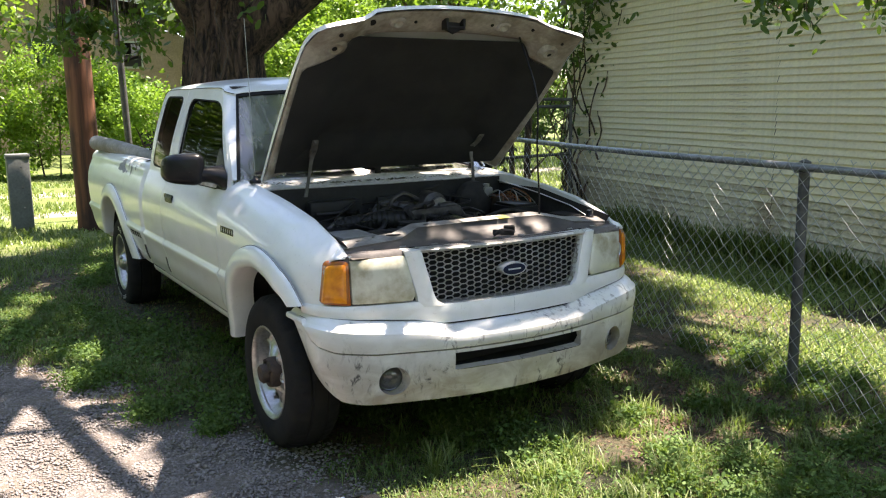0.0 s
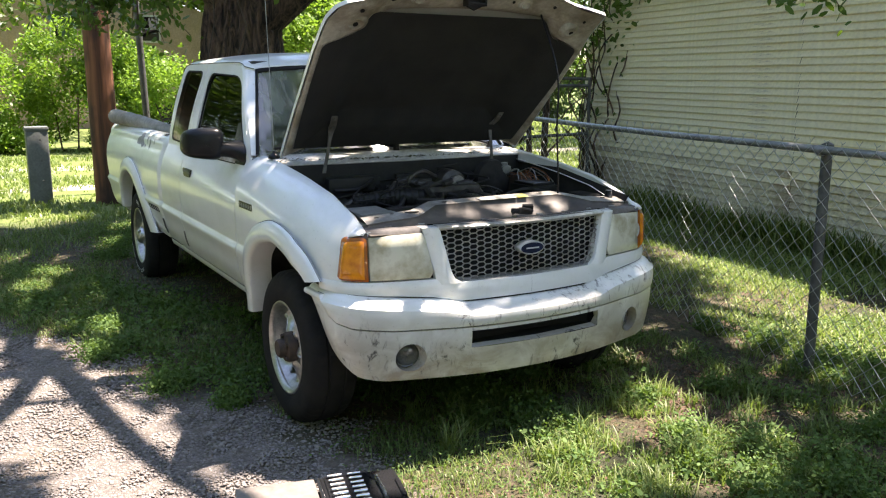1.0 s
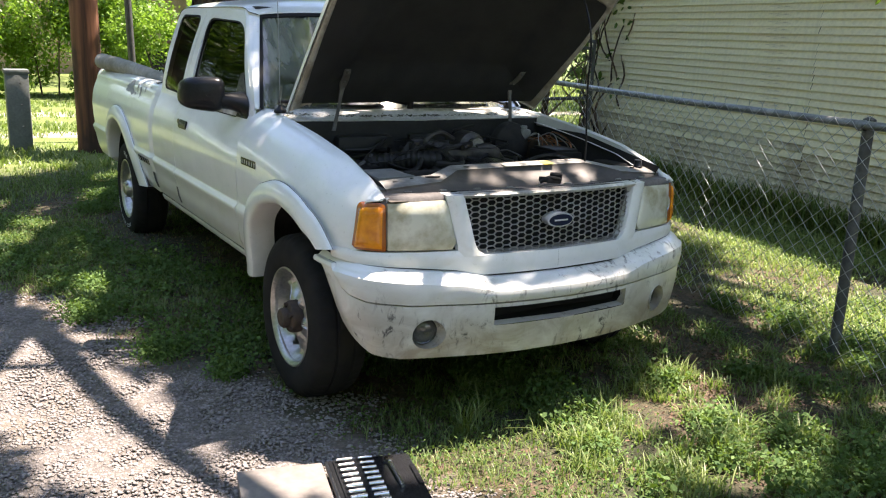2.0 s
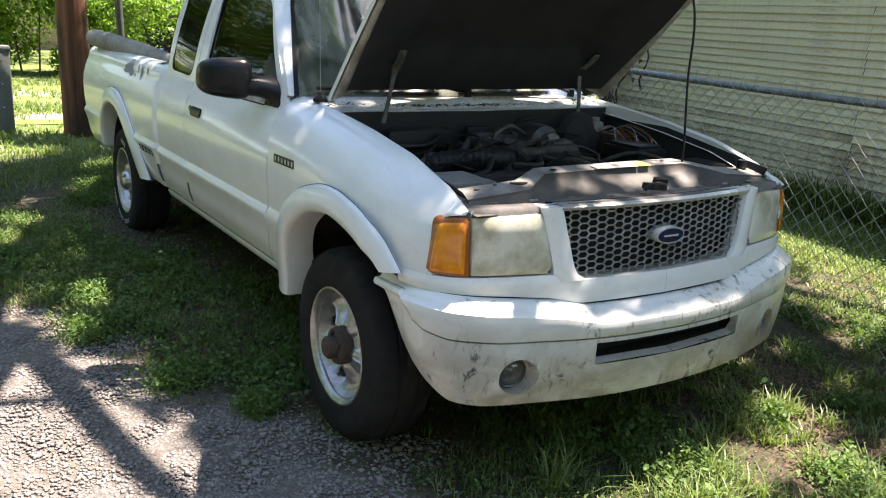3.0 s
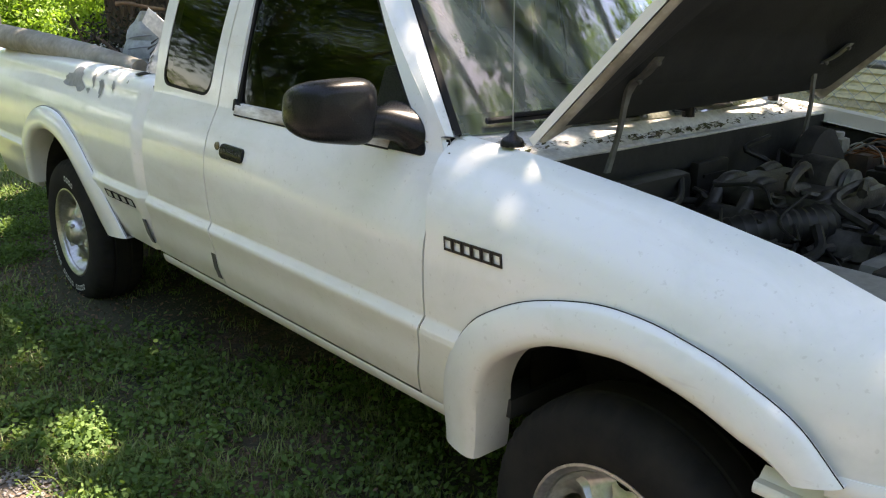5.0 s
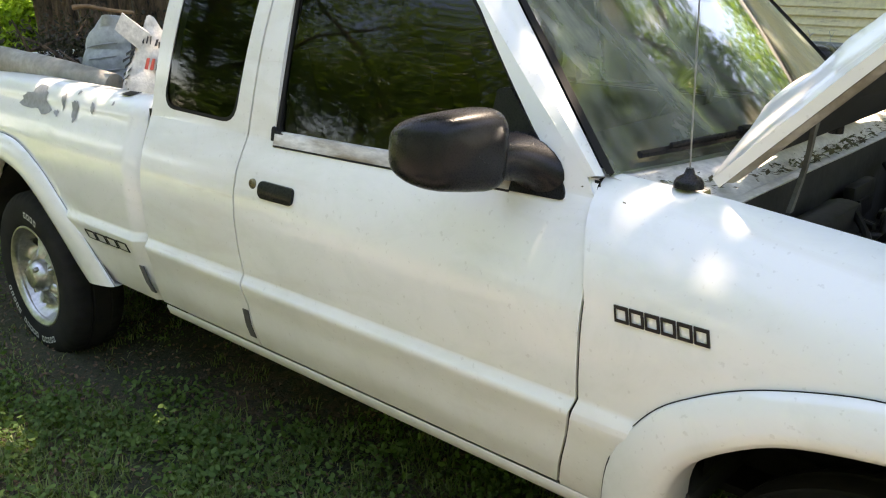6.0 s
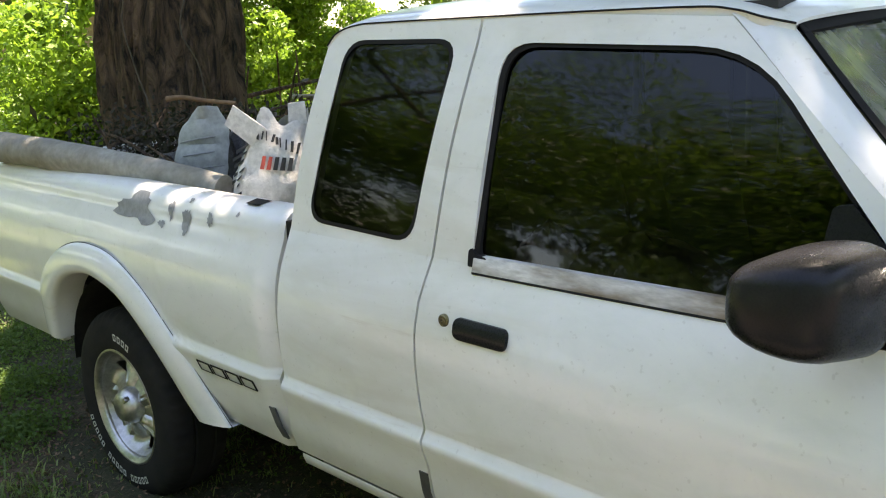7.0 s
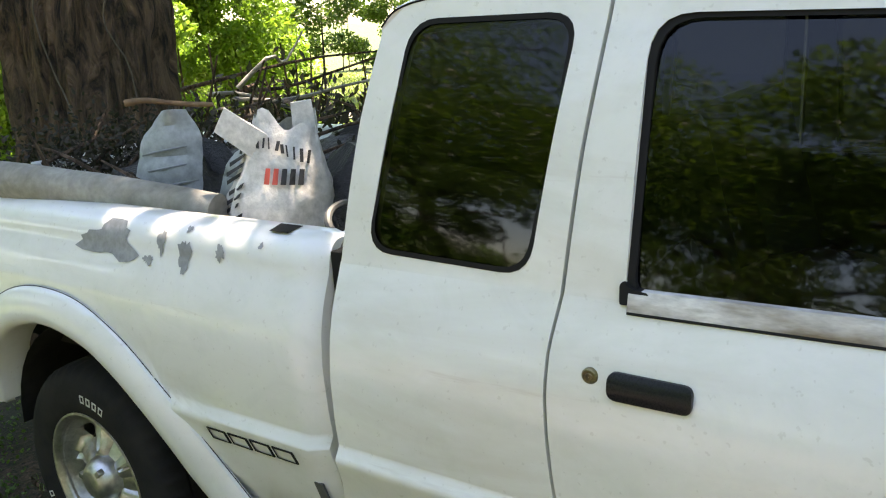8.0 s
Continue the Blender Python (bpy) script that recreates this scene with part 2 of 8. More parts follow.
# ---- geometry helpers ----
class MB:
    """A mesh under construction: vertices and faces, with simple solids that can be added to it."""
    def __init__(self):
        self.v, self.f = [], []

    def add(self, verts, faces):
        k = len(self.v)
        self.v += [tuple(p) for p in verts]
        self.f += [tuple(i + k for i in q) for q in faces]
        return self

    def box(self, c, s, m=None, bev=0.0):
        bm = bmesh.new()
        bmesh.ops.create_cube(bm, size=1.0)
        bmesh.ops.scale(bm, vec=s, verts=bm.verts)
        if bev:
            bmesh.ops.bevel(bm, geom=list(bm.edges), offset=bev, segments=2, affect="EDGES", profile=0.6)
        m4 = Matrix.Translation(c) @ (m or Matrix())
        bm.verts.index_update()
        self.add([m4 @ v.co for v in bm.verts], [[v.index for v in f.verts] for f in bm.faces])
        bm.free()
        return self

    def tube(self, pts, r, n=8, caps=True):
        """A round tube along a polyline; r is a number or one radius a point."""
        pts = [Vector(p) for p in pts]
        rs = r if isinstance(r, (list, tuple)) else [r] * len(pts)
        verts, up = [], None
        for i, p in enumerate(pts):
            d = (pts[min(i + 1, len(pts) - 1)] - pts[max(i - 1, 0)]).normalized()
            if up is None:
                up = d.orthogonal().normalized()
            up = (up - d * up.dot(d)).normalized()
            w = d.cross(up)
            verts += [p + (up * math.cos(2 * math.pi * k / n) + w * math.sin(2 * math.pi * k / n)) * rs[i] for k in range(n)]
        faces = []
        for i in range(len(pts) - 1):
            for k in range(n):
                a, b = i * n + k, i * n + (k + 1) % n
                faces.append((a, b, b + n, a + n))
        if caps:
            faces += [tuple(range(n))[::-1], tuple(range((len(pts) - 1) * n, len(pts) * n))]
        return self.add(verts, faces)

    def lathe(self, profile, c=(0, 0, 0), axis="x", n=32, close=False):
        """Turns (radius, along) pairs round an axis through c."""
        verts, faces = [], []
        for r, a in profile:
            for k in range(n):
                t = 2 * math.pi * k / n
                q = {"x": (a, r * math.cos(t), r * math.sin(t)), "y": (r * math.cos(t), a, r * math.sin(t)), "z": (r * math.cos(t), r * math.sin(t), a)}[axis]
                verts.append(Vector(q) + Vector(c))
        m = len(profile)
        for i in range(m - 1 + close):
            j = (i + 1) % m
            for k in range(n):
                faces.append((i * n + k, i * n + (k + 1) % n, j * n + (k + 1) % n, j * n + k))
        return self.add(verts, faces)

    def grid(self, rows, closed=False):
        """A skin over rows of points, all of one length."""
        k = len(rows[0])
        verts = [p for r in rows for p in r]
        faces = []
        for i in range(len(rows) - 1):
            for j in range(k - 1 + closed):
                faces.append((i * k + j, i * k + (j + 1) % k, (i + 1) * k + (j + 1) % k, (i + 1) * k + j))
        return self.add(verts, faces)

    def skin(self, rows, inward):
        """A skin with a turned-in edge all round: inward is the vector of the return."""
        self.grid(rows)
        edge = list(rows[0]) + [r[-1] for r in rows[1:]] + list(rows[-1][-2::-1]) + [r[0] for r in rows[-2:0:-1]]
        back = [Vector(p) + Vector(inward) for p in edge]
        k = len(edge)
        return self.add(list(edge) + back, [(i, (i + 1) % k, k + (i + 1) % k, k + i) for i in range(k)])

    def prism(self, outline, d):
        """A closed outline of 3D points pushed out along d."""
        k = len(outline)
        back = [Vector(p) + Vector(d) for p in outline]
        return self.add(list(outline) + back, [tuple(range(k)), tuple(range(2 * k - 1, k - 1, -1))] + [(i, (i + 1) % k, k + (i + 1) % k, k + i)[::-1] for i in range(k)])


def link_mesh(name, mb, material, smooth=40):
    me = bpy.data.meshes.new(name)
    me.from_pydata([tuple(p) for p in mb.v], [], mb.f)
    me.validate()
    bm = bmesh.new()
    bm.from_mesh(me)
    bmesh.ops.remove_doubles(bm, verts=bm.verts, dist=1e-5)
    bmesh.ops.recalc_face_normals(bm, faces=bm.faces)
    bm.to_mesh(me)
    bm.free()
    if smooth:
        me.shade_smooth()
        me.set_sharp_from_angle(angle=radians(smooth))
    me.materials.append(material)
    return me


def part(name, mb, material, parent, label="", smooth=40, at=None):
    """One mesh object under a thing or under a part."""
    ob = new(name, link_mesh(name, mb, material, smooth))
    ob.parent = parent
    if at:
        ob.location = at
    return tagged(ob, label)


def thing(name, mb, material, label, category, group="", kind="", smooth=40, at=(0, 0, 0)):
    ob = new(name, link_mesh(name, mb, material, smooth))
    ob.location = at
    return tagged(ob, label, category, group, kind)


def empty(name, at, label, category, group="", kind=""):
    ob = new(name)
    ob.location = at
    ob.empty_display_size = 0.2
    return tagged(ob, label, category, group, kind)


def bulk(name, verts, faces, material, parent=None, label="", category="", kind="stuff", smooth=False):
    """A large mesh from numpy arrays: verts (n, 3), faces (m, 3 or 4)."""
    me = bpy.data.meshes.new(name)
    k = faces.shape[1]
    me.vertices.add(len(verts))
    me.vertices.foreach_set("co", np.ascontiguousarray(verts, dtype=np.float32).ravel())
    me.loops.add(faces.size)
    me.loops.foreach_set("vertex_index", np.ascontiguousarray(faces, dtype=np.int32).ravel())
    me.polygons.add(len(faces))
    me.polygons.foreach_set("loop_start", np.arange(0, faces.size, k, dtype=np.int32))
    me.update(calc_edges=True)
    if smooth:
        me.shade_smooth()
    me.materials.append(material)
    ob = new(name, me)
    ob.parent = parent
    return tagged(ob, label, category, "", kind)


def lerp(table, x):
    return float(np.interp(x, [a for a, b in table], [b for a, b in table]))


def spline(pts, n):
    """n points along a smooth curve through pts."""
    p = [Vector(q) for q in pts]
    p = [2 * p[0] - p[1]] + p + [2 * p[-1] - p[-2]]
    out = []
    for i in range(n):
        t = i / (n - 1) * (len(pts) - 1)
        k = min(int(t), len(pts) - 2)
        f = t - k
        a, b, c, d = p[k:k + 4]
        out.append(0.5 * ((2 * b) + (c - a) * f + (2 * a - 5 * b + 4 * c - d) * f * f + (3 * b - a - 3 * c + d) * f ** 3))
    return out


def rounded(poly, radii, k=5):
    """A polygon of 2D points with its corners rounded."""
    out = []
    m = len(poly)
    for i in range(m):
        p, a, b = (Vector(poly[j % m]).to_2d() for j in (i, i - 1, i + 1))
        r = radii[i] if isinstance(radii, (list, tuple)) else radii
        if r <= 0:
            out.append(p)
            continue
        s, e = p + (a - p).normalized() * r, p + (b - p).normalized() * r
        for q in range(k + 1):
            t = q / k
            out.append(s * (1 - t) ** 2 + p * 2 * t * (1 - t) + e * t * t)
    return out


def ring_between(outer, hole, surf, rings=4):
    """Fills between a hole and an outline that encloses it, both star-shaped about the hole's middle."""
    c = sum((Vector(p) for p in hole), Vector((0, 0))) / len(hole)
    angles = sorted({round(math.atan2(p[1] - c.y, p[0] - c.x), 4) for p in list(outer) + list(hole)} | {round(-math.pi + 2 * math.pi * i / 72, 4) for i in range(72)})

    def far(poly, a):
        d = Vector((math.cos(a), math.sin(a)))
        best = 0.0
        for i in range(len(poly)):
            p, q = Vector(poly[i]) - c, Vector(poly[(i + 1) % len(poly)]) - c
            e = q - p
            den = d.x * e.y - d.y * e.x
            if abs(den) < 1e-12:
                continue
            t = (p.x * e.y - p.y * e.x) / den
            s = (p.x * d.y - p.y * d.x) / den
            if t > 0 and -1e-6 <= s <= 1 + 1e-6:
                best = max(best, t)
        return c + d * best
    rows = []
    for a in angles + [angles[0]]:
        h, o = far(hole, a), far(outer, a)
        rows.append([surf(*(h + (o - h) * k / rings)) for k in range(rings + 1)])
    return rows

# ---- the pickup truck: local x across (passenger side negative), y back from the front axle, z up ----
TRUCK = empty("pickup_truck", (2.16, 3.73, 0.0), "white extended cab pickup truck with its hood propped open", "pickup truck")
LOW = [(0.36, 0.822), (0.42, 0.848), (0.48, 0.870), (0.56, 0.884), (0.616, 0.903), (0.630, 0.9055), (0.656, 0.8895), (0.72, 0.897), (0.82, 0.901), (0.90, 0.894), (0.96, 0.877), (1.01, 0.856), (1.04, 0.842), (1.06, 0.834)]
LEAN_IN = [(0.6, 0.165), (1.1, 0.158), (2.25, 0.105)]
REAR = 3.235                # rear axle
BED0, BED1 = 2.318, 4.37    # bed front and rear


TAPER = [(0.60, 0.046), (0.9, 0.030), (1.3, 0.010), (1.6, 0.0)]


SEAM = [(0.36, 0.664), (0.41, 0.660), (0.45, 0.650), (0.60, 0.607), (0.66, 0.592), (0.876, 0.586), (0.96, 0.600), (1.05, 0.634), (1.11, 0.646)]   # front edge of the doors


def s_body(v, w):
    narrow = lerp(TAPER, v) * min(1.0, max(0.0, (w - 0.86) / 0.20)) if v > 0.55 else 0.0
    if w <= 1.06:
        return lerp(LOW, w) - narrow
    k = (w - 1.06) / 0.46
    return 0.834 - lerp(LEAN_IN, v) * k + 0.012 * math.sin(min(k, 1) * math.pi) - narrow * max(0.0, 1 - 0.5 * k)


def on_side(side, off=0.0):
    return lambda v, w: Vector((side * (s_body(v, w) + off), v, w))


def fill(outline, surf, rings=4):
    """A curved pane inside an outline."""
    c = sum((Vector(p) for p in outline), Vector((0, 0))) / len(outline)
    pts = list(outline) + [outline[0]]
    return [[surf(*(c + (Vector(p) - c) * k / rings)) for k in range(1, rings + 1)] for p in pts], surf(*c)


def pane(outline, surf, thick):
    mb = MB()
    rows, mid = fill(outline, surf)
    mb.grid(rows)
    mb.add([mid] + [r[0] for r in rows], [(0, i, i + 1) for i in range(1, len(rows))])
    k = len(outline)
    edge = [surf(*p) for p in outline]
    mb.add(edge + [Vector(p) + Vector(thick) for p in edge], [(i, (i + 1) % k, k + (i + 1) % k, k + i) for i in range(k)])
    return mb


def glass_pane(outline, surf, thick):
    """A pane over a convex outline, skinned in level rows so that it mirrors evenly."""
    lo, hi = min(p[1] for p in outline), max(p[1] for p in outline)
    rows = []
    for k in range(25):
        w = lo + (hi - lo) * (0.002 + 0.996 * (0.5 - 0.5 * math.cos(math.pi * k / 24)))
        cut = []
        for p, q in zip(outline, list(outline[1:]) + [outline[0]]):
            if (p[1] - w) * (q[1] - w) <= 0 and p[1] != q[1]:
                cut.append(p[0] + (q[0] - p[0]) * (w - p[1]) / (q[1] - p[1]))
        rows.append([surf(min(cut) + (max(cut) - min(cut)) * i / 14, w) for i in range(15)])
    return MB().skin(rows, thick)


# --- arches and flares: (along, height) pairs, along measured from the wheel's axle
F_HOLE = [(0.400, 0.335), (0.387, 0.446), (0.374, 0.535), (0.330, 0.618), (0.25, 0.682), (0.15, 0.732), (0.0, 0.760), (-0.08, 0.760), (-0.196, 0.738), (-0.277, 0.710), (-0.345, 0.682), (-0.385, 0.655)]
F_OUT = [(0.528, 0.335), (0.534, 0.45), (0.506, 0.57), (0.425, 0.690), (0.335, 0.757), (0.22, 0.812), (0.06, 0.853), (-0.06, 0.858), (-0.16, 0.845), (-0.27, 0.818), (-0.38, 0.760), (-0.465, 0.668)]
R_HOLE = [(-0.470, 0.385), (-0.411, 0.440), (-0.358, 0.508), (-0.274, 0.604), (-0.183, 0.682), (-0.083, 0.741), (0.07, 0.776), (0.204, 0.762), (0.316, 0.722), (0.411, 0.648), (0.470, 0.550), (0.497, 0.443)]
R_OUT = [(-0.630, 0.395), (-0.560, 0.472), (-0.470, 0.570), (-0.389, 0.652), (-0.235, 0.785), (-0.068, 0.864), (0.10, 0.884), (0.248, 0.866), (0.38, 0.814), (0.507, 0.730), (0.582, 0.640), (0.620, 0.47)]


FLARE_BASE = [(0.38, 0.858), (0.45, 0.866), (0.54, 0.878), (0.62, 0.888), (0.72, 0.896), (0.82, 0.901), (0.90, 0.899)]


def flare_mesh(side, hole, out, v0):
    a, b = spline([(p[0] + v0, p[1], 0) for p in hole], 40), spline([(p[0] + v0, p[1], 0) for p in out], 40)
    rows = []
    for i, (p, q) in enumerate(zip(a, b)):
        row = []
        for k, (f, proud) in enumerate([(1.0, 0.0), (0.97, 0.012), (0.85, 0.021), (0.6, 0.030), (0.35, 0.036), (0.15, 0.036), (0.04, 0.028), (0.0, 0.014)]):
            m = p + (q - p) * f
            nose = max(0.0, (-0.30 - m.x) / 0.2) * 0.035 if v0 == 0 else 0.0
            row.append(Vector((side * (lerp(FLARE_BASE, m.y) + proud - nose), m.x, m.y)))
        last = row[-1]
        row.append(Vector((last.x - side * 0.10, last.y, last.z + 0.004)))
        rows.append(row)
    mb = MB().grid(rows)
    for r in (rows[0], rows[-1]):
        k = len(r)
        mb.add(list(r) + [Vector((side * 0.78, p.y, p.z)) for p in r], [(i, i + 1, k + i + 1, k + i) for i in range(k - 1)])
    return mb


TOPLINE = [(-0.64, 0.868), (-0.60, 0.886), (-0.49, 0.940), (-0.27, 1.003), (0.0, 1.045), (0.13, 1.060), (0.38, 1.086), (0.66, 1.102)]
SHOULDER = [(-0.64, 0.715), (-0.60, 0.758), (-0.58, 0.772), (-0.565, 0.7845), (-0.554, 0.801), (-0.549, 0.809), (-0.49, 0.840), (-0.42, 0.862), (-0.35, 0.876), (-0.2, 0.897), (0.0, 0.902), (0.66, 0.902)]


MID_ARCH = sorted(((a.x + b.x) / 2, (a.y + b.y) / 2) for a, b in zip(spline([(*p, 0) for p in F_HOLE], 40), spline([(*p, 0) for p in F_OUT], 40)))


def mid_arch(v):
    return lerp(MID_ARCH, v)


KINKS = [0.612, 0.619, 0.627, 0.634, 0.652, 0.660]      # where the body line breaks


def levels(lo, hi, n):
    """Heights from lo to hi, with the body line's breaks among them."""
    if lo > 0.6 or hi < 0.67:
        return [lo + (hi - lo) * k / (n + 5) for k in range(n + 6)]
    return sorted([lo + (hi - lo) * k / (n - 1) for k in range(n)] + KINKS)


def fender_mesh(side):
    rows = []
    vs = [-0.605, -0.59, -0.578, -0.570, -0.5665, -0.564, -0.5605, -0.557, -0.5535, -0.5505, -0.548] + [-0.546 + 1.190 * i / 58 for i in range(59)]
    for v in vs:
        top = lerp(TOPLINE, v)
        if v < -0.547:
            lo = min(lerp([(-0.605, 0.872), (-0.567, 0.864), (-0.564, 0.850), (-0.560, 0.822), (-0.554, 0.762), (-0.5495, 0.690), (-0.547, 0.650)], v), top - 0.002)
        elif v < -0.45:
            lo = 0.645
        elif v < 0.45:
            lo = mid_arch(v)
        else:
            lo = 0.38
        sh = max(lo + 0.0005, top - 0.225)
        narrow = lerp(SHOULDER, v)
        row = []
        for w in levels(lo, sh, 13):
            row.append(Vector((side * min(lerp(LOW, w) if w < 0.9 else 0.9, narrow), v, w)))
        s0, s1 = abs(row[-1].x), min(0.728, narrow - 0.004)
        for k in range(1, 12):
            t = math.pi / 2 * k / 11
            row.append(Vector((side * (s1 + (s0 - s1) * math.cos(t) ** 1.55), v, sh + (top - sh) * math.sin(t) ** 0.92)))
        row.append(Vector((side * (s1 - 0.012), v, top - 0.008)))
        row.append(Vector((side * (s1 - 0.014), v, top - 0.05)))
        near_door = max(0.0, (v - 0.36) / 0.284)
        rows.append([Vector((p.x, p.y + near_door * (lerp(SEAM, p.z) - 0.0025 - 0.644), p.z)) for p in row])
    return MB().skin(rows, (-side * 0.02, 0, 0))


# --- doors
DOOR_HOLE = rounded([(1.632, 1.060), (1.636, 1.522), (1.09, 1.502), (0.720, 1.073)], [0.035, 0.075, 0.12, 0.02])
DOOR_OUT = [(1.745, 1.056), (1.728, 1.30), (1.702, 1.572), (1.46, 1.573), (1.145, 1.556), (0.90, 1.322), (0.668, 1.104), (0.636, 1.056), (1.1, 1.056)]
REAR_HOLE = rounded([(1.818, 1.078), (1.766, 1.533), (2.122, 1.537), (2.194, 1.088)], [0.06, 0.06, 0.06, 0.06])
REAR_OUT = [(1.753, 1.056), (1.736, 1.30), (1.710, 1.572), (2.13, 1.572), (2.192, 1.52), (2.226, 1.35), (2.266, 1.056), (2.0, 1.056)]


def lower_panel(side, v_front, v_rear, w0, w1, m=24, n=26):
    rows = []
    for w in levels(w0, w1, n + 1):
        a, b = lerp(v_front, w), lerp(v_rear, w)
        rows.append([Vector((side * s_body(a + (b - a) * i / m, w), a + (b - a) * i / m, w)) for i in range(m + 1)])
    return rows


def side_doors(side):
    front = [(w, v + 0.0045) for w, v in SEAM]
    rear = [(0.41, 1.741), (0.55, 1.741), (0.66, 1.741), (0.75, 1.748), (0.88, 1.755), (0.97, 1.755), (1.06, 1.745)]
    mb = MB().skin(lower_panel(side, front, rear, 0.412, 1.058), (-side * 0.025, 0, 0))
    rows = ring_between(DOOR_OUT, DOOR_HOLE, on_side(side))
    mb.grid(rows)
    for k in (0, -1):
        edge = [r[k] for r in rows]
        mb.grid([edge, [p + Vector((-side * 0.03, 0, 0)) for p in edge]])
    door = part("door", mb, WHITE, TRUCK)
    part("window_glass", glass_pane(DOOR_HOLE, on_side(side, -0.014), (-side * 0.004, 0, 0)), DARK_GLASS, door, "dark tinted glass")
    # rubber round the glass and the weathered strip along its sill
    k = len(DOOR_HOLE)
    c = sum((Vector(p) for p in DOOR_HOLE), Vector((0, 0))) / k
    small = [c + (Vector(p) - c) * 0.962 for p in DOOR_HOLE]
    f = on_side(side, -0.004)
    part("window_seal", MB().grid([[f(*p) for p in DOOR_HOLE] + [f(*DOOR_HOLE[0])], [f(*p) for p in small] + [f(*small[0])], [on_side(side, -0.013)(*p) for p in small] + [on_side(side, -0.013)(*small[0])]]), SEAL, door)
    strip = []
    for i in range(31):
        v = 0.84 + 0.785 * i / 30
        strip.append([Vector((side * (s_body(v, w) + o), v, w)) for w, o in ((1.043, 0.001), (1.045, 0.005), (1.058, 0.006), (1.072, 0.006), (1.079, 0.003), (1.079, -0.012))])
    part("sill_strip", MB().grid(strip), STRIP, door, "weathered peeling sill strip")
    part("strip_gap", MB().tube([Vector((side * (s_body(0.84 + 0.785 * i / 30, 1.042) + 0.002), 0.84 + 0.785 * i / 30, 1.042)) for i in range(31)], 0.003, 5), SEAL, door)
    part("corner_rubber", pane(rounded([(1.590, 1.056), (1.640, 1.054), (1.642, 1.088), (1.634, 1.094), (1.624, 1.082), (1.590, 1.077)], 0.005, 2), on_side(side, 0.005), (-side * 0.02, 0, 0)), SEAL, door, "black rubber corner")
    # handle in its cup and the lock beside it
    cup = rounded([(1.495, 0.904), (1.496, 0.949), (1.641, 0.951), (1.639, 0.904)], 0.016)
    hm = MB()
    rows, mid = fill(cup, lambda v, w: Vector((side * (s_body(v, w) + 0.004 + 0.007 * math.sin(max(0, min(1, (w - 0.905) / 0.05)) * math.pi)), v, w)), 5)
    hm.grid(rows)
    hm.add([mid] + [r[0] for r in rows], [(0, i, i + 1) for i in range(1, len(rows))])
    edge = [r[-1] for r in rows]
    hm.grid([edge, [p + Vector((-side * 0.012, 0, 0)) for p in edge]])
    part("handle", hm, BLACK, door, "black plastic handle")
    lk = s_body(1.675, 0.935)
    part("lock", MB().lathe([(0.001, side * (lk + 0.006)), (0.006, side * (lk + 0.006)), (0.007, side * (lk + 0.004)), (0.012, side * (lk + 0.005)), (0.015, side * (lk + 0.002)), (0.015, side * (lk - 0.01))], (0, 1.675, 0.935), "x", 20), LOCK_METAL, door, "brass and black key lock")
    # rear half door
    f2 = [(w, v + 0.007) for w, v in rear]
    r2 = [(0.41, 2.300), (0.6, 2.276), (0.9, 2.266), (1.06, 2.267)]
    mb = MB().skin(lower_panel(side, f2, r2, 0.412, 1.058, 14), (-side * 0.025, 0, 0))
    rows = ring_between(REAR_OUT, REAR_HOLE, on_side(side))
    mb.grid(rows)
    for k in (0, -1):
        edge = [r[k] for r in rows]
        mb.grid([edge, [p + Vector((-side * 0.03, 0, 0)) for p in edge]])
    rd = part("rear_door", mb, WHITE, TRUCK)
    part("window_glass", glass_pane(REAR_HOLE, on_side(side, -0.003), (-side * 0.004, 0, 0)), DARK_GLASS, rd, "dark tinted glass")
    c = sum((Vector(p) for p in REAR_HOLE), Vector((0, 0))) / len(REAR_HOLE)
    small = [c + (Vector(p) - c) * 0.955 for p in REAR_HOLE]
    f = on_side(side, 0.001)
    part("window_seal", MB().grid([[f(*p) for p in REAR_HOLE] + [f(*REAR_HOLE[0])], [f(*p) for p in small] + [f(*small[0])]]), SEAL, rd)
    # dark tape at the foot of each panel's rear edge
    for v0, par in ((1.768, rd), (2.352, rd)):
        tp = [(v0 - 0.016, 0.440), (v0 - 0.019, 0.538), (v0 + 0.006, 0.538), (v0 + 0.012, 0.440)] if v0 < 2 else [(v0 - 0.028, 0.440), (v0 - 0.006, 0.537), (v0 + 0.018, 0.534), (v0 - 0.002, 0.438)]
        part("tape", MB().skin([[on_side(side, 0.003)(tp[0][0] + (tp[1][0] - tp[0][0]) * k / 8 + e * (tp[3][0] - tp[0][0]), tp[0][1] + (tp[1][1] - tp[0][1]) * k / 8) for e in (0, 0.5, 1)] for k in range(9)], (-side * 0.006, 0, 0)), TAPE, par, "dark tape at the panel's edge")
    return door


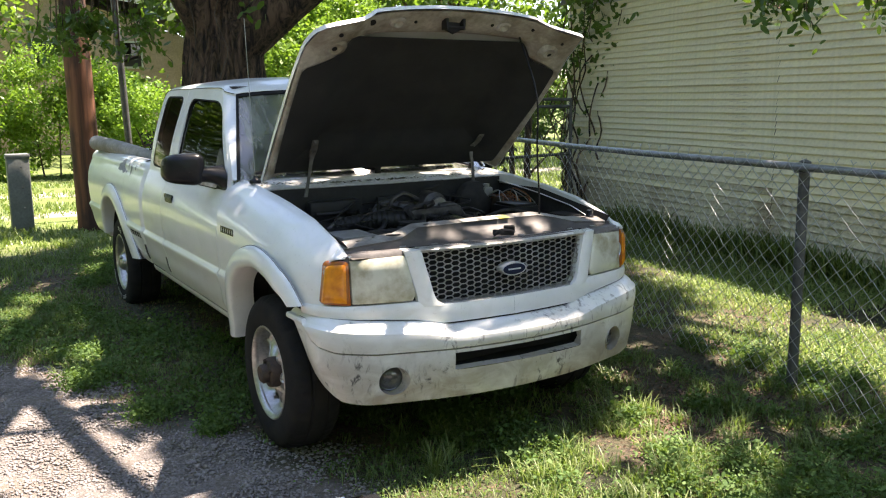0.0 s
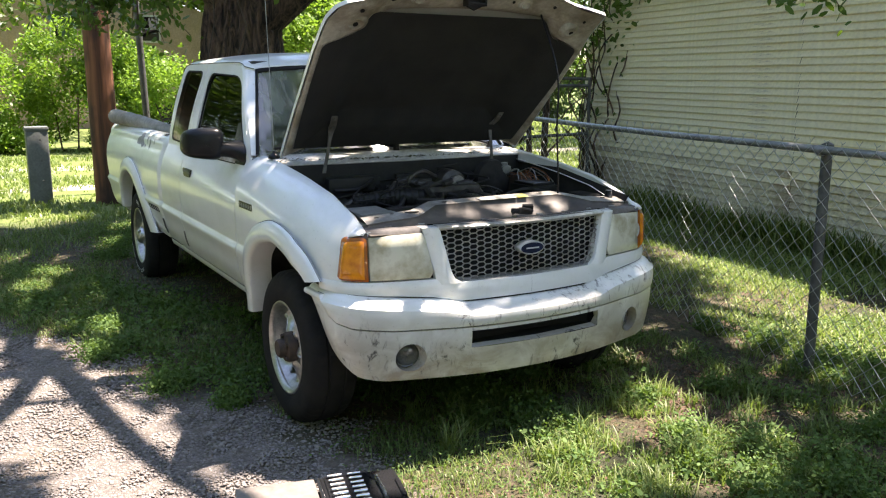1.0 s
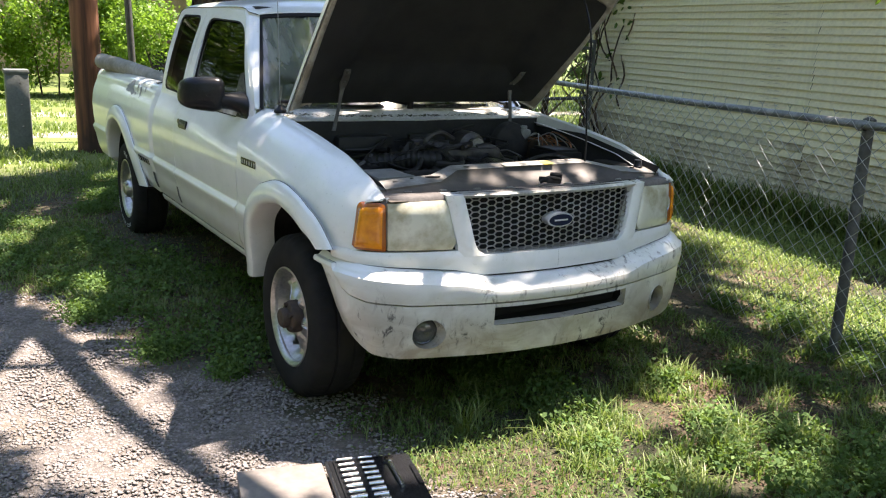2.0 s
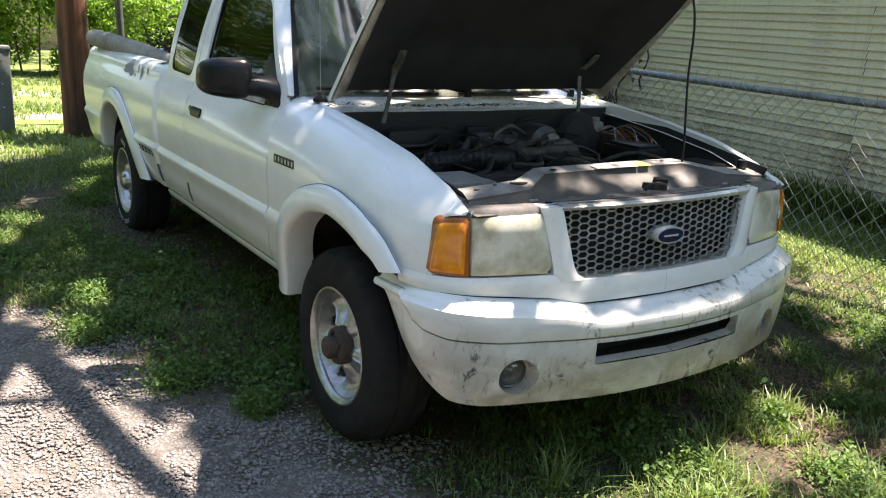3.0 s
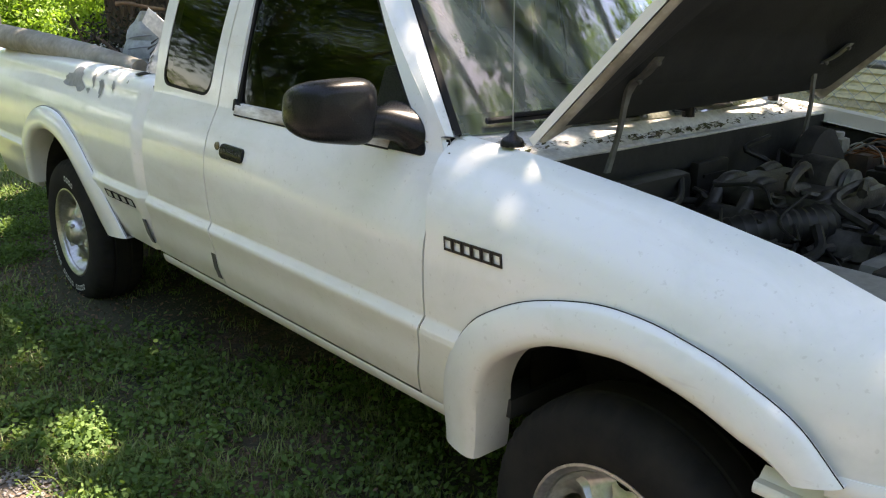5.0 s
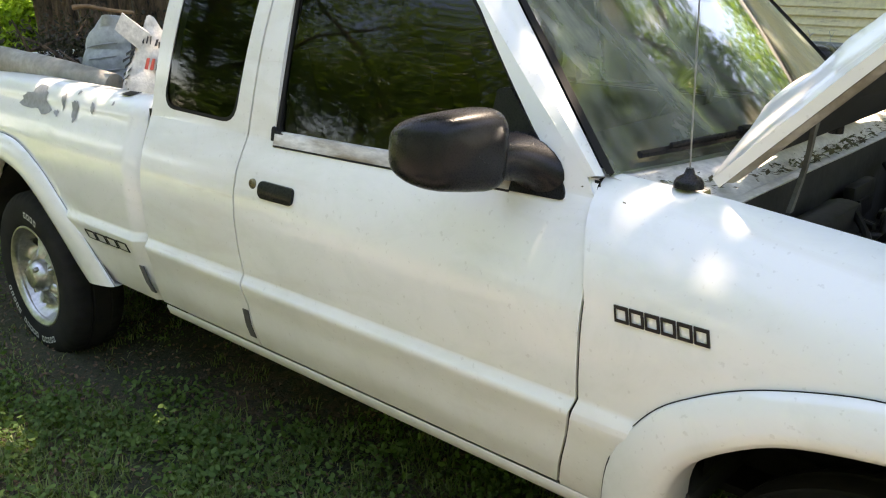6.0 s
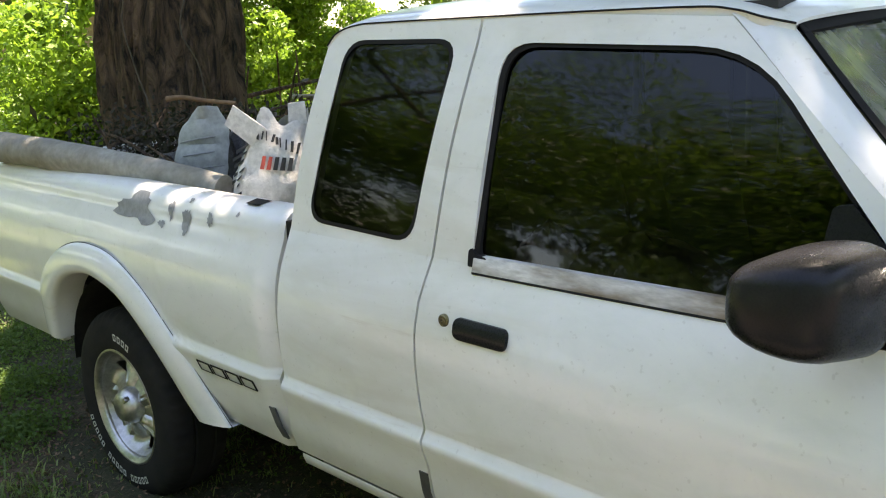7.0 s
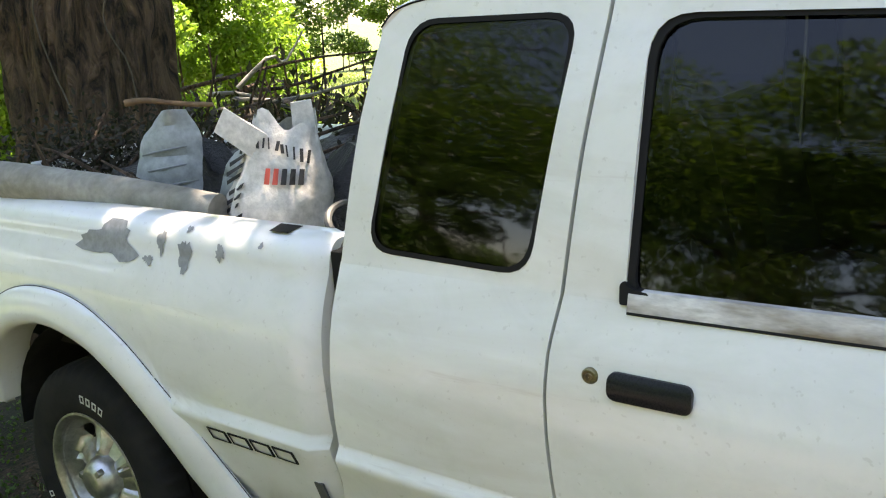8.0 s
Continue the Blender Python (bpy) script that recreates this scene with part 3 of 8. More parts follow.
STRIP = speckled("weathered_strip", (0.80, 0.79, 0.76), (0.24, 0.18, 0.11), 7, 0.6, 0.1, fine=60, stretch=(1, 0.5, 2))
LOCK_METAL = speckled("worn_brass", (0.30, 0.25, 0.12), (0.05, 0.05, 0.045), 60, 0.4, 0.0, metal=0.7)
DOORS = {}
for side in (-1, 1):
    part("front_fender", fender_mesh(side), WHITE, TRUCK)
    front_flare = part("fender_flare", flare_mesh(side, F_HOLE, F_OUT, 0.0), FLARE, TRUCK)
    flare = part("fender_flare", flare_mesh(side, R_HOLE, R_OUT, REAR), FLARE, TRUCK)
    for out, v0, par in ((F_OUT, 0.0, front_flare), (R_OUT, REAR, flare)):
        edge = spline([(p[0] + v0, p[1], 0) for p in out], 60)
        part("flare_seam", MB().tube([Vector((side * (lerp(FLARE_BASE, p.y) + 0.0035 - (max(0.0, (-0.30 - p.x) / 0.2) * 0.035 if v0 == 0 else 0.0)), p.x, p.y)) for p in edge], 0.0013, 5), SEAL, par)
    DOORS[side] = side_doors(side)
    # rocker below the doors
    rock = [[Vector((side * s, v, w)) for s, w in ((0.845, 0.407), (0.846, 0.398), (0.836, 0.372), (0.812, 0.352), (0.70, 0.350))] for v in (0.47, 0.9, 1.4, 1.9, 2.28)]
    part("rocker_panel", MB().grid(rock), WHITE, TRUCK)

# --- mirrors
for side in (-1, 1):
    mb = MB()
    rows = []
    for i in range(15):
        a = -math.pi / 2 + math.pi * (0.001 + 0.998 * i / 14)
        row = []
        for j in range(28):
            b = 2 * math.pi * j / 28
            cx, cz = abs(math.cos(b)) ** 0.5 * math.copysign(1, math.cos(b)), abs(math.sin(b)) ** 0.5 * math.copysign(1, math.sin(b))
            k = abs(math.cos(a)) ** 0.4 if 0 < i < 14 else 0.0
            row.append(Vector((side * (0.978 + 0.102 * cx * k - 0.006 * cz * k), 0.866 + 0.080 * math.sin(a) + 0.028 * cx * k, 1.154 + (0.079 - 0.010 * cx - 0.012 * math.sin(a)) * cz * k + 0.004 * cx)))
        rows.append(row)
    mb.grid(rows, closed=True)
    mirror = part("wing_mirror", mb, BLACK, DOORS[side], "black plastic mirror housing")
    rows = []
    for i in range(9):
        t = i / 8
        row = []
        for j in range(22):
            b = 2 * math.pi * j / 22
            flare = t ** 1.7
            y, z = 0.812 + (0.036 + 0.060 * flare) * math.cos(b) - 0.004 * flare, 1.122 - 0.014 * flare + (0.040 + 0.014 * flare) * math.sin(b) + 0.024 * flare * math.cos(b)
            x = 0.905 - 0.030 * t
            row.append(Vector((side * (x + (s_body(y, z) + 0.003 - x) * t ** 0.8), y, z)))
        rows.append(row)
    rows.insert(0, [sum(rows[0], Vector()) / 22 + Vector((side * 0.02, 0.01, 0))] * 22)
    part("mirror_arm", MB().grid(rows, closed=True), BLACK, DOORS[side])
    sail = rounded([(0.700, 1.043), (0.985, 1.043), (0.985, 1.062), (0.93, 1.10), (0.915, 1.250), (0.885, 1.255), (0.712, 1.075)], [0.012, 0.006, 0.006, 0.03, 0.008, 0.006, 0.02], 3)
    part("mirror_sail", pane(sail, on_side(side, 0.0045), (-side * 0.012, 0, 0)), BLACK, DOORS[side], "black triangular mirror mount")
    seam = [[Vector((side * (s_body(0.62, w) - 0.007), lerp(SEAM, w) + d, w)) for d in (-0.007, 0.007)] for w in [0.40 + 0.69 * k / 30 for k in range(31)]]
    part("door_seal", MB().grid(seam), SEAL, DOORS[side])

# --- cab shell: roof, pillars, windscreen, rear wall
SCREEN_EDGE = [(0.765, 0.632, 1.098), (0.735, 0.715, 1.185), (0.695, 0.825, 1.300), (0.655, 0.935, 1.412), (0.612, 1.052, 1.535)]
DOOR_EDGE = [(0.664, 1.094), (0.754, 1.182), (0.872, 1.296), (0.99, 1.408), (1.125, 1.540)]
# the roof spans from the doors' top edges over the screen's head to the rear wall
ROOF_EDGE = [(0.621, 1.046, 1.541), (s_body(1.09, 1.552), 1.09, 1.554), (s_body(1.15, 1.570), 1.15, 1.570), (s_body(1.24, 1.578), 1.24, 1.5775), (s_body(1.6, 1.579), 1.6, 1.5785), (s_body(2.0, 1.578), 2.0, 1.577), (s_body(2.10, 1.574), 2.10, 1.573), (s_body(2.165, 1.556), 2.165, 1.556), (s_body(2.196, 1.528), 2.196, 1.526)]
ROOF_MID = [(0, 0.946, 1.571), (0, 0.985, 1.586), (0, 1.07, 1.610), (0, 1.20, 1.632), (0, 1.6, 1.648), (0, 2.0, 1.638), (0, 2.10, 1.624), (0, 2.17, 1.600), (0, 2.205, 1.560)]
roof_edge = spline(ROOF_EDGE, 49)
rows = []
for e, c in zip(roof_edge, spline(ROOF_MID, 49)):
    row = []
    for k in range(-20, 21):
        a = math.sin(math.pi / 2 * k / 20)
        row.append(Vector((a * e.x, e.y + (c.y - e.y) * (1 - a * a), e.z + (c.z - e.z) * max(0.0, 1 - abs(a) ** 2.5) ** 0.6)))
    flange = Vector((e.x - 0.005, e.y, e.z - 0.026))
    rows.append([Vector((-flange.x, flange.y, flange.z))] + row + [flange])
part("roof", MB().skin(rows, (0, 0, -0.006)), WHITE, TRUCK)
for side in (-1, 1):
    part("drip_seam", MB().tube([Vector((side * (p.x + 0.001), p.y, p.z - 0.001)) for p in roof_edge], 0.0022, 5), SEAL, TRUCK)
for side in (-1, 1):
    rows = []
    a = spline(SCREEN_EDGE + [(0.600, 1.075, 1.545)], 19)
    b = spline([(s_body(v, w), v, w) for v, w in DOOR_EDGE + [(1.15, 1.562)]], 19)
    for p, q in zip(a, b):
        m = (p + q) / 2 + Vector((0.010, -0.006, 0.004))
        rows.append([Vector((side * x.x, x.y, x.z)) for x in (p - Vector((0.01, -0.02, 0.0)), p, p.lerp(m, 0.55), m, m.lerp(q, 0.6), q, q - Vector((0.03, 0, 0)))])
    part("windscreen_pillar", MB().grid(rows), WHITE, TRUCK)


for side in (-1, 1):
    foot = [[Vector((side * u, v, 1.094 - 1.2 * max(0.0, u - 0.775) ** 1.5 - 0.02 * max(0, 0.66 - v))) for u in (0.690, 0.72, 0.745, 0.760, 0.770, 0.778)] + [Vector((side * (s_body(v, z) - off), v, z)) for z, off in ((1.088, 0.012), (1.080, 0.005), (1.062, 0.003), (1.03, 0.004))] for v in (0.638, 0.65, 0.66, 0.69, 0.72)]
    part("pillar_foot", MB().grid(foot), WHITE, TRUCK)


def screen_point(a, b):
    """a: -1 to 1 across, b: 0 at the foot to 1 at the top."""
    e = spline(SCREEN_EDGE, 21)[round(b * 20)]
    bow = (1 - a * a)
    return Vector((a * e.x, e.y - bow * (0.17 - 0.07 * b), e.z + bow * (0.012 + 0.02 * b)))


part("windscreen", MB().grid([[screen_point(a / 12 * 0.985, b / 20) for a in range(-12, 13)] for b in range(21)]), SCREEN_GLASS, TRUCK, "dusty reflecting windscreen")
seal = MB()
for s in (-1, 1):
    rows = []
    for b in range(21):
        p, q = screen_point(s * 1.0, b / 20), screen_point(s * 0.980, b / 20)
        rows.append([p + Vector((0, -0.004, 0.004)), q + Vector((0, -0.006, 0.006)), q + Vector((0, 0.004, -0.004))])
    seal.grid(rows)
rows = []
for a in range(-12, 13):
    p, q = screen_point(a / 12, 1.0), screen_point(a / 12, 0.95).lerp(screen_point(a / 12, 1.0), 0.35)
    rows.append([p + Vector((0, -0.004, 0.006)), q + Vector((0, -0.006, 0.006)), q + Vector((0, 0.004, -0.004))])
seal.grid(rows)
part("windscreen_seal", seal, SEAL, TRUCK)
back = MB()
rows = []
for j in range(9):
    w = 0.62 + 0.945 * j / 8
    v = lerp([(0.5, 2.262), (1.06, 2.245), (1.30, 2.215), (1.52, 2.18), (1.57, 2.165)], w)
    se = s_body(2.2, w) - 0.01
    rows.append([Vector((se * a / 8, v + 0.01 * (1 - (a / 8) ** 2), w)) for a in range(-8, 9)])
back.grid(rows)
part("cab_back", back, WHITE, TRUCK)
part("rear_trim", MB().grid([[p + Vector((-p.x * 0.03, -0.03, 0)) for p in r] for r in rows]), CABIN, TRUCK, "dark cabin rear wall")
for side in (-1, 1):
    trim = [[Vector((side * (s_body(v, w) - 0.055), v, w)) for v in [0.70 + 1.5 * k / 12 for k in range(13)]] for w in (0.46, 0.62, 0.80, 0.95, 1.045)]
    part("door_trim", MB().grid(trim), CABIN, TRUCK, "dark inner door panel")
part("rear_window", MB().box((0, 2.232, 1.33), (1.15, 0.03, 0.34), pose(0, 0, 0, 8), 0.012), DARK_GLASS, TRUCK)

# --- cabin: floor, dash, seats, wheel
part("cab_floor", MB().box((0, 1.3, 0.45), (1.58, 1.85, 0.05)), CABIN, TRUCK)
part("dashboard", MB().box((0, 0.80, 0.99), (1.42, 0.36, 0.20), None, 0.05).box((0, 0.72, 0.75), (1.42, 0.12, 0.5), None, 0.02), CABIN, TRUCK)
for s in (-1, 1):
    part("seat", MB().box((s * 0.36, 1.42, 0.68), (0.54, 0.52, 0.18), None, 0.06).box((s * 0.36, 1.74, 0.98), (0.52, 0.16, 0.62), pose(0, 0, 0, -14), 0.06), CABIN, TRUCK)
part("headliner", MB().box((0, 1.62, 1.575), (1.24, 1.08, 0.015)), CABIN, TRUCK)
wheel_ring = [Vector((0.36 + 0.185 * math.cos(t), 1.06 - 0.07 * math.sin(t), 1.02 + 0.17 * math.sin(t))) for t in [2 * math.pi * k / 28 for k in range(29)]]
part("steering_wheel", MB().tube(wheel_ring, 0.014, 8).tube([(0.36, 1.06, 1.02), (0.36, 0.85, 0.95)], 0.03, 10).tube([(0.18, 1.06, 1.02), (0.54, 1.06, 1.02)], 0.016, 8), BLACK, TRUCK)
part("interior_mirror", MB().box((0.0, 0.98, 1.46), (0.24, 0.03, 0.06), None, 0.012), BLACK, TRUCK)

# --- cargo bed
for side in (-1, 1):
    rows = []
    for i in range(53):
        v = BED0 + (BED1 - BED0) * i / 52
        tuck = max(0.0, 1 - (v - BED0) / 0.045) ** 2 * 0.030
        hole = sorted((a[0] * 0.5 + b[0] * 0.5 + REAR, a[1] * 0.5 + b[1] * 0.5) for a, b in zip(R_HOLE, R_OUT))
        lo = lerp(hole, v) if hole[0][0] < v < hole[-1][0] else 0.402
        row = []
        for w in levels(lo, 1.02, 20):
            row.append(Vector((side * (lerp(LOW, w) - tuck), v, w)))
        s0 = lerp(LOW, 1.02) - tuck
        for k in range(1, 10):
            t = math.pi / 2 * k / 9
            row.append(Vector((side * (0.775 + (s0 - 0.775) * math.cos(t)), v, 1.02 + 0.082 * math.sin(t) - tuck * 0.4)))
        row += [Vector((side * 0.742, v, 1.100 - tuck * 0.4)), Vector((side * 0.735, v, 1.092)), Vector((side * 0.735, v, 1.055)), Vector((side * 0.70, v, 1.04)), Vector((side * 0.70, v, 0.62))]
        rows.append(row)
    bedside = part("bed_side", MB().skin(rows, (-side * 0.03, 0, 0)), WHITE_BED, TRUCK)
    if side < 0:
        # stake pocket and the places where the paint has peeled to primer
        part("stake_pocket", MB().prism([Vector((-0.812, BED0 + 0.120, 1.0985)), Vector((-0.768, BED0 + 0.115, 1.1045)), Vector((-0.768, BED0 + 0.185, 1.1045)), Vector((-0.812, BED0 + 0.178, 1.0985))], (0, 0, 0.001)), SEAL, bedside, "dark open stake pocket")

        def roll(v, a):
            """The rail's rounded shoulder: a runs from 0 on the side to 1 on top."""
            if a < 0:
                return Vector((side * (lerp(LOW, 1.02 + 0.129 * a) + 0.0022), v, 1.02 + 0.129 * a))
            t = math.pi / 2 * a
            s0 = lerp(LOW, 1.02)
            return Vector((side * (0.775 + (s0 - 0.775) * math.cos(t) + 0.0022 * math.cos(t)), v, 1.02 + 0.082 * math.sin(t) + 0.0022 * math.sin(t)))
        rng = random.Random(4)
        for v, a, ln, ht in ((3.05, 0.12, 0.140, 0.36), (2.845, 0.22, 0.017, 0.24), (2.752, 0.02, 0.026, 0.32), (2.628, 0.16, 0.017, 0.15), (2.755, 0.55, 0.012, 0.08), (2.50, 0.4, 0.008, 0.06), (2.89, -0.15, 0.022, 0.08)):
            ring = []
            for k in range(26):
                t = 2 * math.pi * k / 26
                r = 1 + rng.uniform(-0.28, 0.22) + 0.18 * math.sin(3 * t + v * 9)
                ring.append((v + ln * r * math.cos(t) * (1 if math.cos(t) > 0 else 0.75), a + ht * r * math.sin(t)))
            rows = [[roll(v + (p[0] - v) * k / 3, a + (p[1] - a) * k / 3) for k in range(4)] for p in ring + ring[:1]]
            part("peeled_patch", MB().grid(rows), PRIMER, bedside, "grey primer where paint has peeled")
for s in (-1, 1):
    part("cab_gap_filler", MB().box((s * 0.79, 2.297, 0.74), (0.05, 0.03, 0.66)), SEAL, TRUCK)
part("bed_floor", MB().box((0, (BED0 + BED1) / 2, 0.63), (1.44, BED1 - BED0, 0.04)), MATT_BLACK, TRUCK)
part("bed_front_wall", MB().box((0, BED0 + 0.02, 0.86), (1.46, 0.03, 0.46)), WHITE_BED, TRUCK)
part("tailgate", MB().box((0, BED1 - 0.02, 0.82), (1.56, 0.05, 0.54), None, 0.015), WHITE_BED, TRUCK)
part("rear_bumper", MB().box((0, BED1 + 0.09, 0.50), (1.66, 0.16, 0.16), None, 0.03), STEEL_DARK, TRUCK)
part("frame_rails", MB().box((-0.42, 1.9, 0.40), (0.08, 4.6, 0.13)).box((0.42, 1.9, 0.40), (0.08, 4.6, 0.13)).box((0, 3.235, 0.31), (1.3, 0.09, 0.09)).box((0, 0.05, 0.28), (1.3, 0.12, 0.08)).box((0, -0.2, 0.30), (1.0, 0.5, 0.04)), MATT_BLACK, TRUCK)
for side in (-1, 1):
    for v0 in (0.0, REAR + 0.03):
        rows = [[Vector((side * s, v0 + 0.475 * math.cos(t), 0.345 + 0.415 * math.sin(t))) for s in (0.50, 0.66, 0.835)] for t in [math.pi * k / 18 for k in range(19)]]
        mb = MB().grid(rows)
        wall = [r[0] for r in rows]
        mb.add(wall + [Vector((side * 0.50, v0, 0.345))], [(i, i + 1, len(wall)) for i in range(len(wall) - 1)])
        part("wheel_well", mb, MATT_BLACK, TRUCK)

# --- wheels: tyre with treaded shoulder, alloy with five broad spokes
def tyre_mesh():
    prof = [(0.205, -0.098), (0.212, -0.108), (0.235, -0.116), (0.275, -0.121), (0.310, -0.117), (0.334, -0.108), (0.346, -0.098), (0.357, -0.082), (0.361, -0.045), (0.355, -0.040), (0.355, -0.034), (0.362, -0.030), (0.362, 0.030), (0.355, 0.034), (0.355, 0.040), (0.361, 0.045), (0.357, 0.082), (0.346, 0.098), (0.334, 0.108), (0.310, 0.117), (0.275, 0.121), (0.235, 0.116), (0.212, 0.108), (0.205, 0.098)]
    rows = []
    for k in range(145):
        t = 2 * math.pi * k / 144
        cut = k % 3 == 0
        rows.append([Vector((x, (r - (0.009 if cut and 0.078 < abs(x) < 0.10 and r > 0.34 else 0)) * math.cos(t), (r - (0.009 if cut and 0.078 < abs(x) < 0.10 and r > 0.34 else 0)) * math.sin(t))) for r, x in prof])
    return MB().grid(rows)


def rim_mesh():
    """A dished alloy: five broad spokes with a vent between each two, and a bright lip."""
    mb = MB().lathe([(0.200, -0.100), (0.208, -0.110), (0.214, -0.114), (0.220, -0.113), (0.222, -0.106), (0.222, -0.09)], n=48)
    mb.lathe([(0.196, -0.094), (0.190, -0.04), (0.186, 0.06), (0.20, 0.10)], n=48)
    na, nr = 150, 18
    verts, faces, gone = [], [], []
    for i in range(na):
        t = 2 * math.pi * i / na
        c5 = math.cos(5 * t)
        for j in range(nr + 1):
            r = 0.060 + 0.141 * j / nr
            dish = lerp([(0.06, -0.072), (0.085, -0.060), (0.12, -0.036), (0.155, -0.030), (0.175, -0.042), (0.190, -0.072), (0.198, -0.096), (0.202, -0.103)], r)
            ridge = 0.026 * max(0.0, -c5 + 0.30) ** 0.55 * math.sin(math.pi * min(1, max(0, (r - 0.06) / 0.135))) ** 0.6
            groove = 0.013 * math.exp(-((math.cos(5 * t) + 1) / 0.03) ** 2) * (0.085 < r < 0.18)
            verts.append(Vector((dish - ridge + groove, r * math.cos(t), r * math.sin(t))))
    def vent(y, z):
        t = math.atan2(z, y)
        k = round(t / (2 * math.pi / 5)) * 2 * math.pi / 5
        r = math.hypot(y, z)
        return (r - 0.158) / 0.024, (t - k) * r / 0.030, k
    for i in range(na):
        for j in range(nr):
            q = [i * (nr + 1) + j, i * (nr + 1) + j + 1, ((i + 1) % na) * (nr + 1) + j + 1, ((i + 1) % na) * (nr + 1) + j]
            c = sum((verts[x] for x in q), Vector()) / 4
            a, b, k = vent(c.y, c.z)
            (gone if a * a + b * b < 1 else faces).append(q)
    kept = {x for q in faces for x in q}
    for x in {x for q in gone for x in q} & kept:
        p = verts[x]
        a, b, k = vent(p.y, p.z)
        n = math.hypot(a, b) or 1
        r = 0.158 + 0.024 * a / n
        t = k + 0.030 * b / n / r
        verts[x] = Vector((p.x + 0.006, r * math.cos(t), r * math.sin(t)))
    return mb.add(verts, faces)


TYRE_ME = link_mesh("tyre", tyre_mesh(), RUBBER)
RIM_ME = link_mesh("wheel", rim_mesh(), ALLOY)
CAP_MB = MB().lathe([(0.001, -0.132), (0.035, -0.131), (0.048, -0.126), (0.056, -0.116), (0.064, -0.104), (0.070, -0.088), (0.072, -0.04)], n=24)
for k in range(3):
    CAP_MB.box((0, 0, 0), (0.02, 0.018, 0.055), pose(0, 0, 0, 120 * k) @ pose(-0.118, 0, 0.038), 0.004)
CAP_ME = link_mesh("hub_cap", CAP_MB, ALLOY)
HUB_MB = MB().lathe([(0.001, -0.150), (0.036, -0.149), (0.042, -0.142), (0.044, -0.118), (0.066, -0.112), (0.071, -0.100), (0.072, -0.04)], n=24)
for k in range(5):
    HUB_MB.lathe([(0.001, -0.128), (0.010, -0.127), (0.010, -0.10)], (0, 0.055 * math.cos(1.2566 * k), 0.055 * math.sin(1.2566 * k)), "x", 6)
HUB_ME = link_mesh("hub", HUB_MB, RUST_HUB)
DISC_ME = link_mesh("brake_disc", MB().lathe([(0.001, -0.02), (0.15, -0.02), (0.15, 0.02), (0.001, 0.02)], n=32), MATT_BLACK)


def print_bar(h, r0, r1):
    """One raised white outline on the sidewall, a plain bar standing for print."""
    def at(r, a):
        return Vector((-0.1225, r * math.cos(a), r * math.sin(a)))
    o = [at(r0, -h), at(r0, h), at(r1, h), at(r1, -h)]
    i4 = [at(r0 + 0.006, -h * 0.5), at(r0 + 0.006, h * 0.5), at(r1 - 0.006, h * 0.5), at(r1 - 0.006, -h * 0.5)]
    return MB().add(o + i4, [(j, (j + 1) % 4, 4 + (j + 1) % 4, 4 + j) for j in range(4)])


PRINT_ME = link_mesh("sidewall_print", print_bar(0.036, 0.264, 0.290), TEXT_WHITE, 0)
PRINT_AT = [3.5 + 0.102 * k for k in range(17) if k % 6 != 5] + [0.9 + 0.105 * k for k in range(4)]
for side in (-1, 1):
    for v0, hz in ((0.008, 0.255), (REAR + 0.085, 0.262)):
        w = new("wheel", RIM_ME)
        w.parent = TRUCK
        w.location = (side * 0.752, v0, hz)
        w.rotation_euler = (0.55 * (v0 > 1) + 0.2, 0, 0 if side < 0 else math.pi)
        for nm, me, lab in (("tyre", TYRE_ME, "black off-road tyre"), ("hub_cap", CAP_ME, "alloy centre cap") if v0 > 1 else ("hub", HUB_ME, "rusty bare hub"), ("brake_disc", DISC_ME, "")):
            o = new(nm, me)
            o.parent = w
            tagged(o, lab)
        if v0 > 1:
            for a in PRINT_AT:
                o = new("sidewall_print", PRINT_ME)
                o.parent = w
                o.rotation_euler = (a, 0, 0)

# --- nose: plan curve of the front, from the middle to the side
NOSE = spline([(0, -0.738, 0), (0.22, -0.728, 0), (0.43, -0.702, 0), (0.60, -0.664, 0), (0.72, -0.622, 0), (0.80, -0.560, 0), (0.838, -0.490, 0), (0.852, -0.43, 0)], 90)


def nose(u, back=0.0):
    """The front's surface at u across (0 to 0.84)."""
    a = abs(u)
    y = lerp([(p.x, p.y) for p in NOSE], a)
    return y + back


def along_nose(k, w, proud=0.0, side=-1):
    i = int(k)
    p = NOSE[i].lerp(NOSE[min(i + 1, 89)], k - i)
    q = NOSE[min(i + 1, 89)] - NOSE[max(i - 1, 0)]
    n = Vector((q.y, -q.x, 0)).normalized()
    return Vector((side * (p.x + n.x * proud), p.y + n.y * proud + 0.06 * max(0.0, w - 0.66), w))


def nose_index(u):
    return min(range(90), key=lambda k: abs(NOSE[k].x - u))


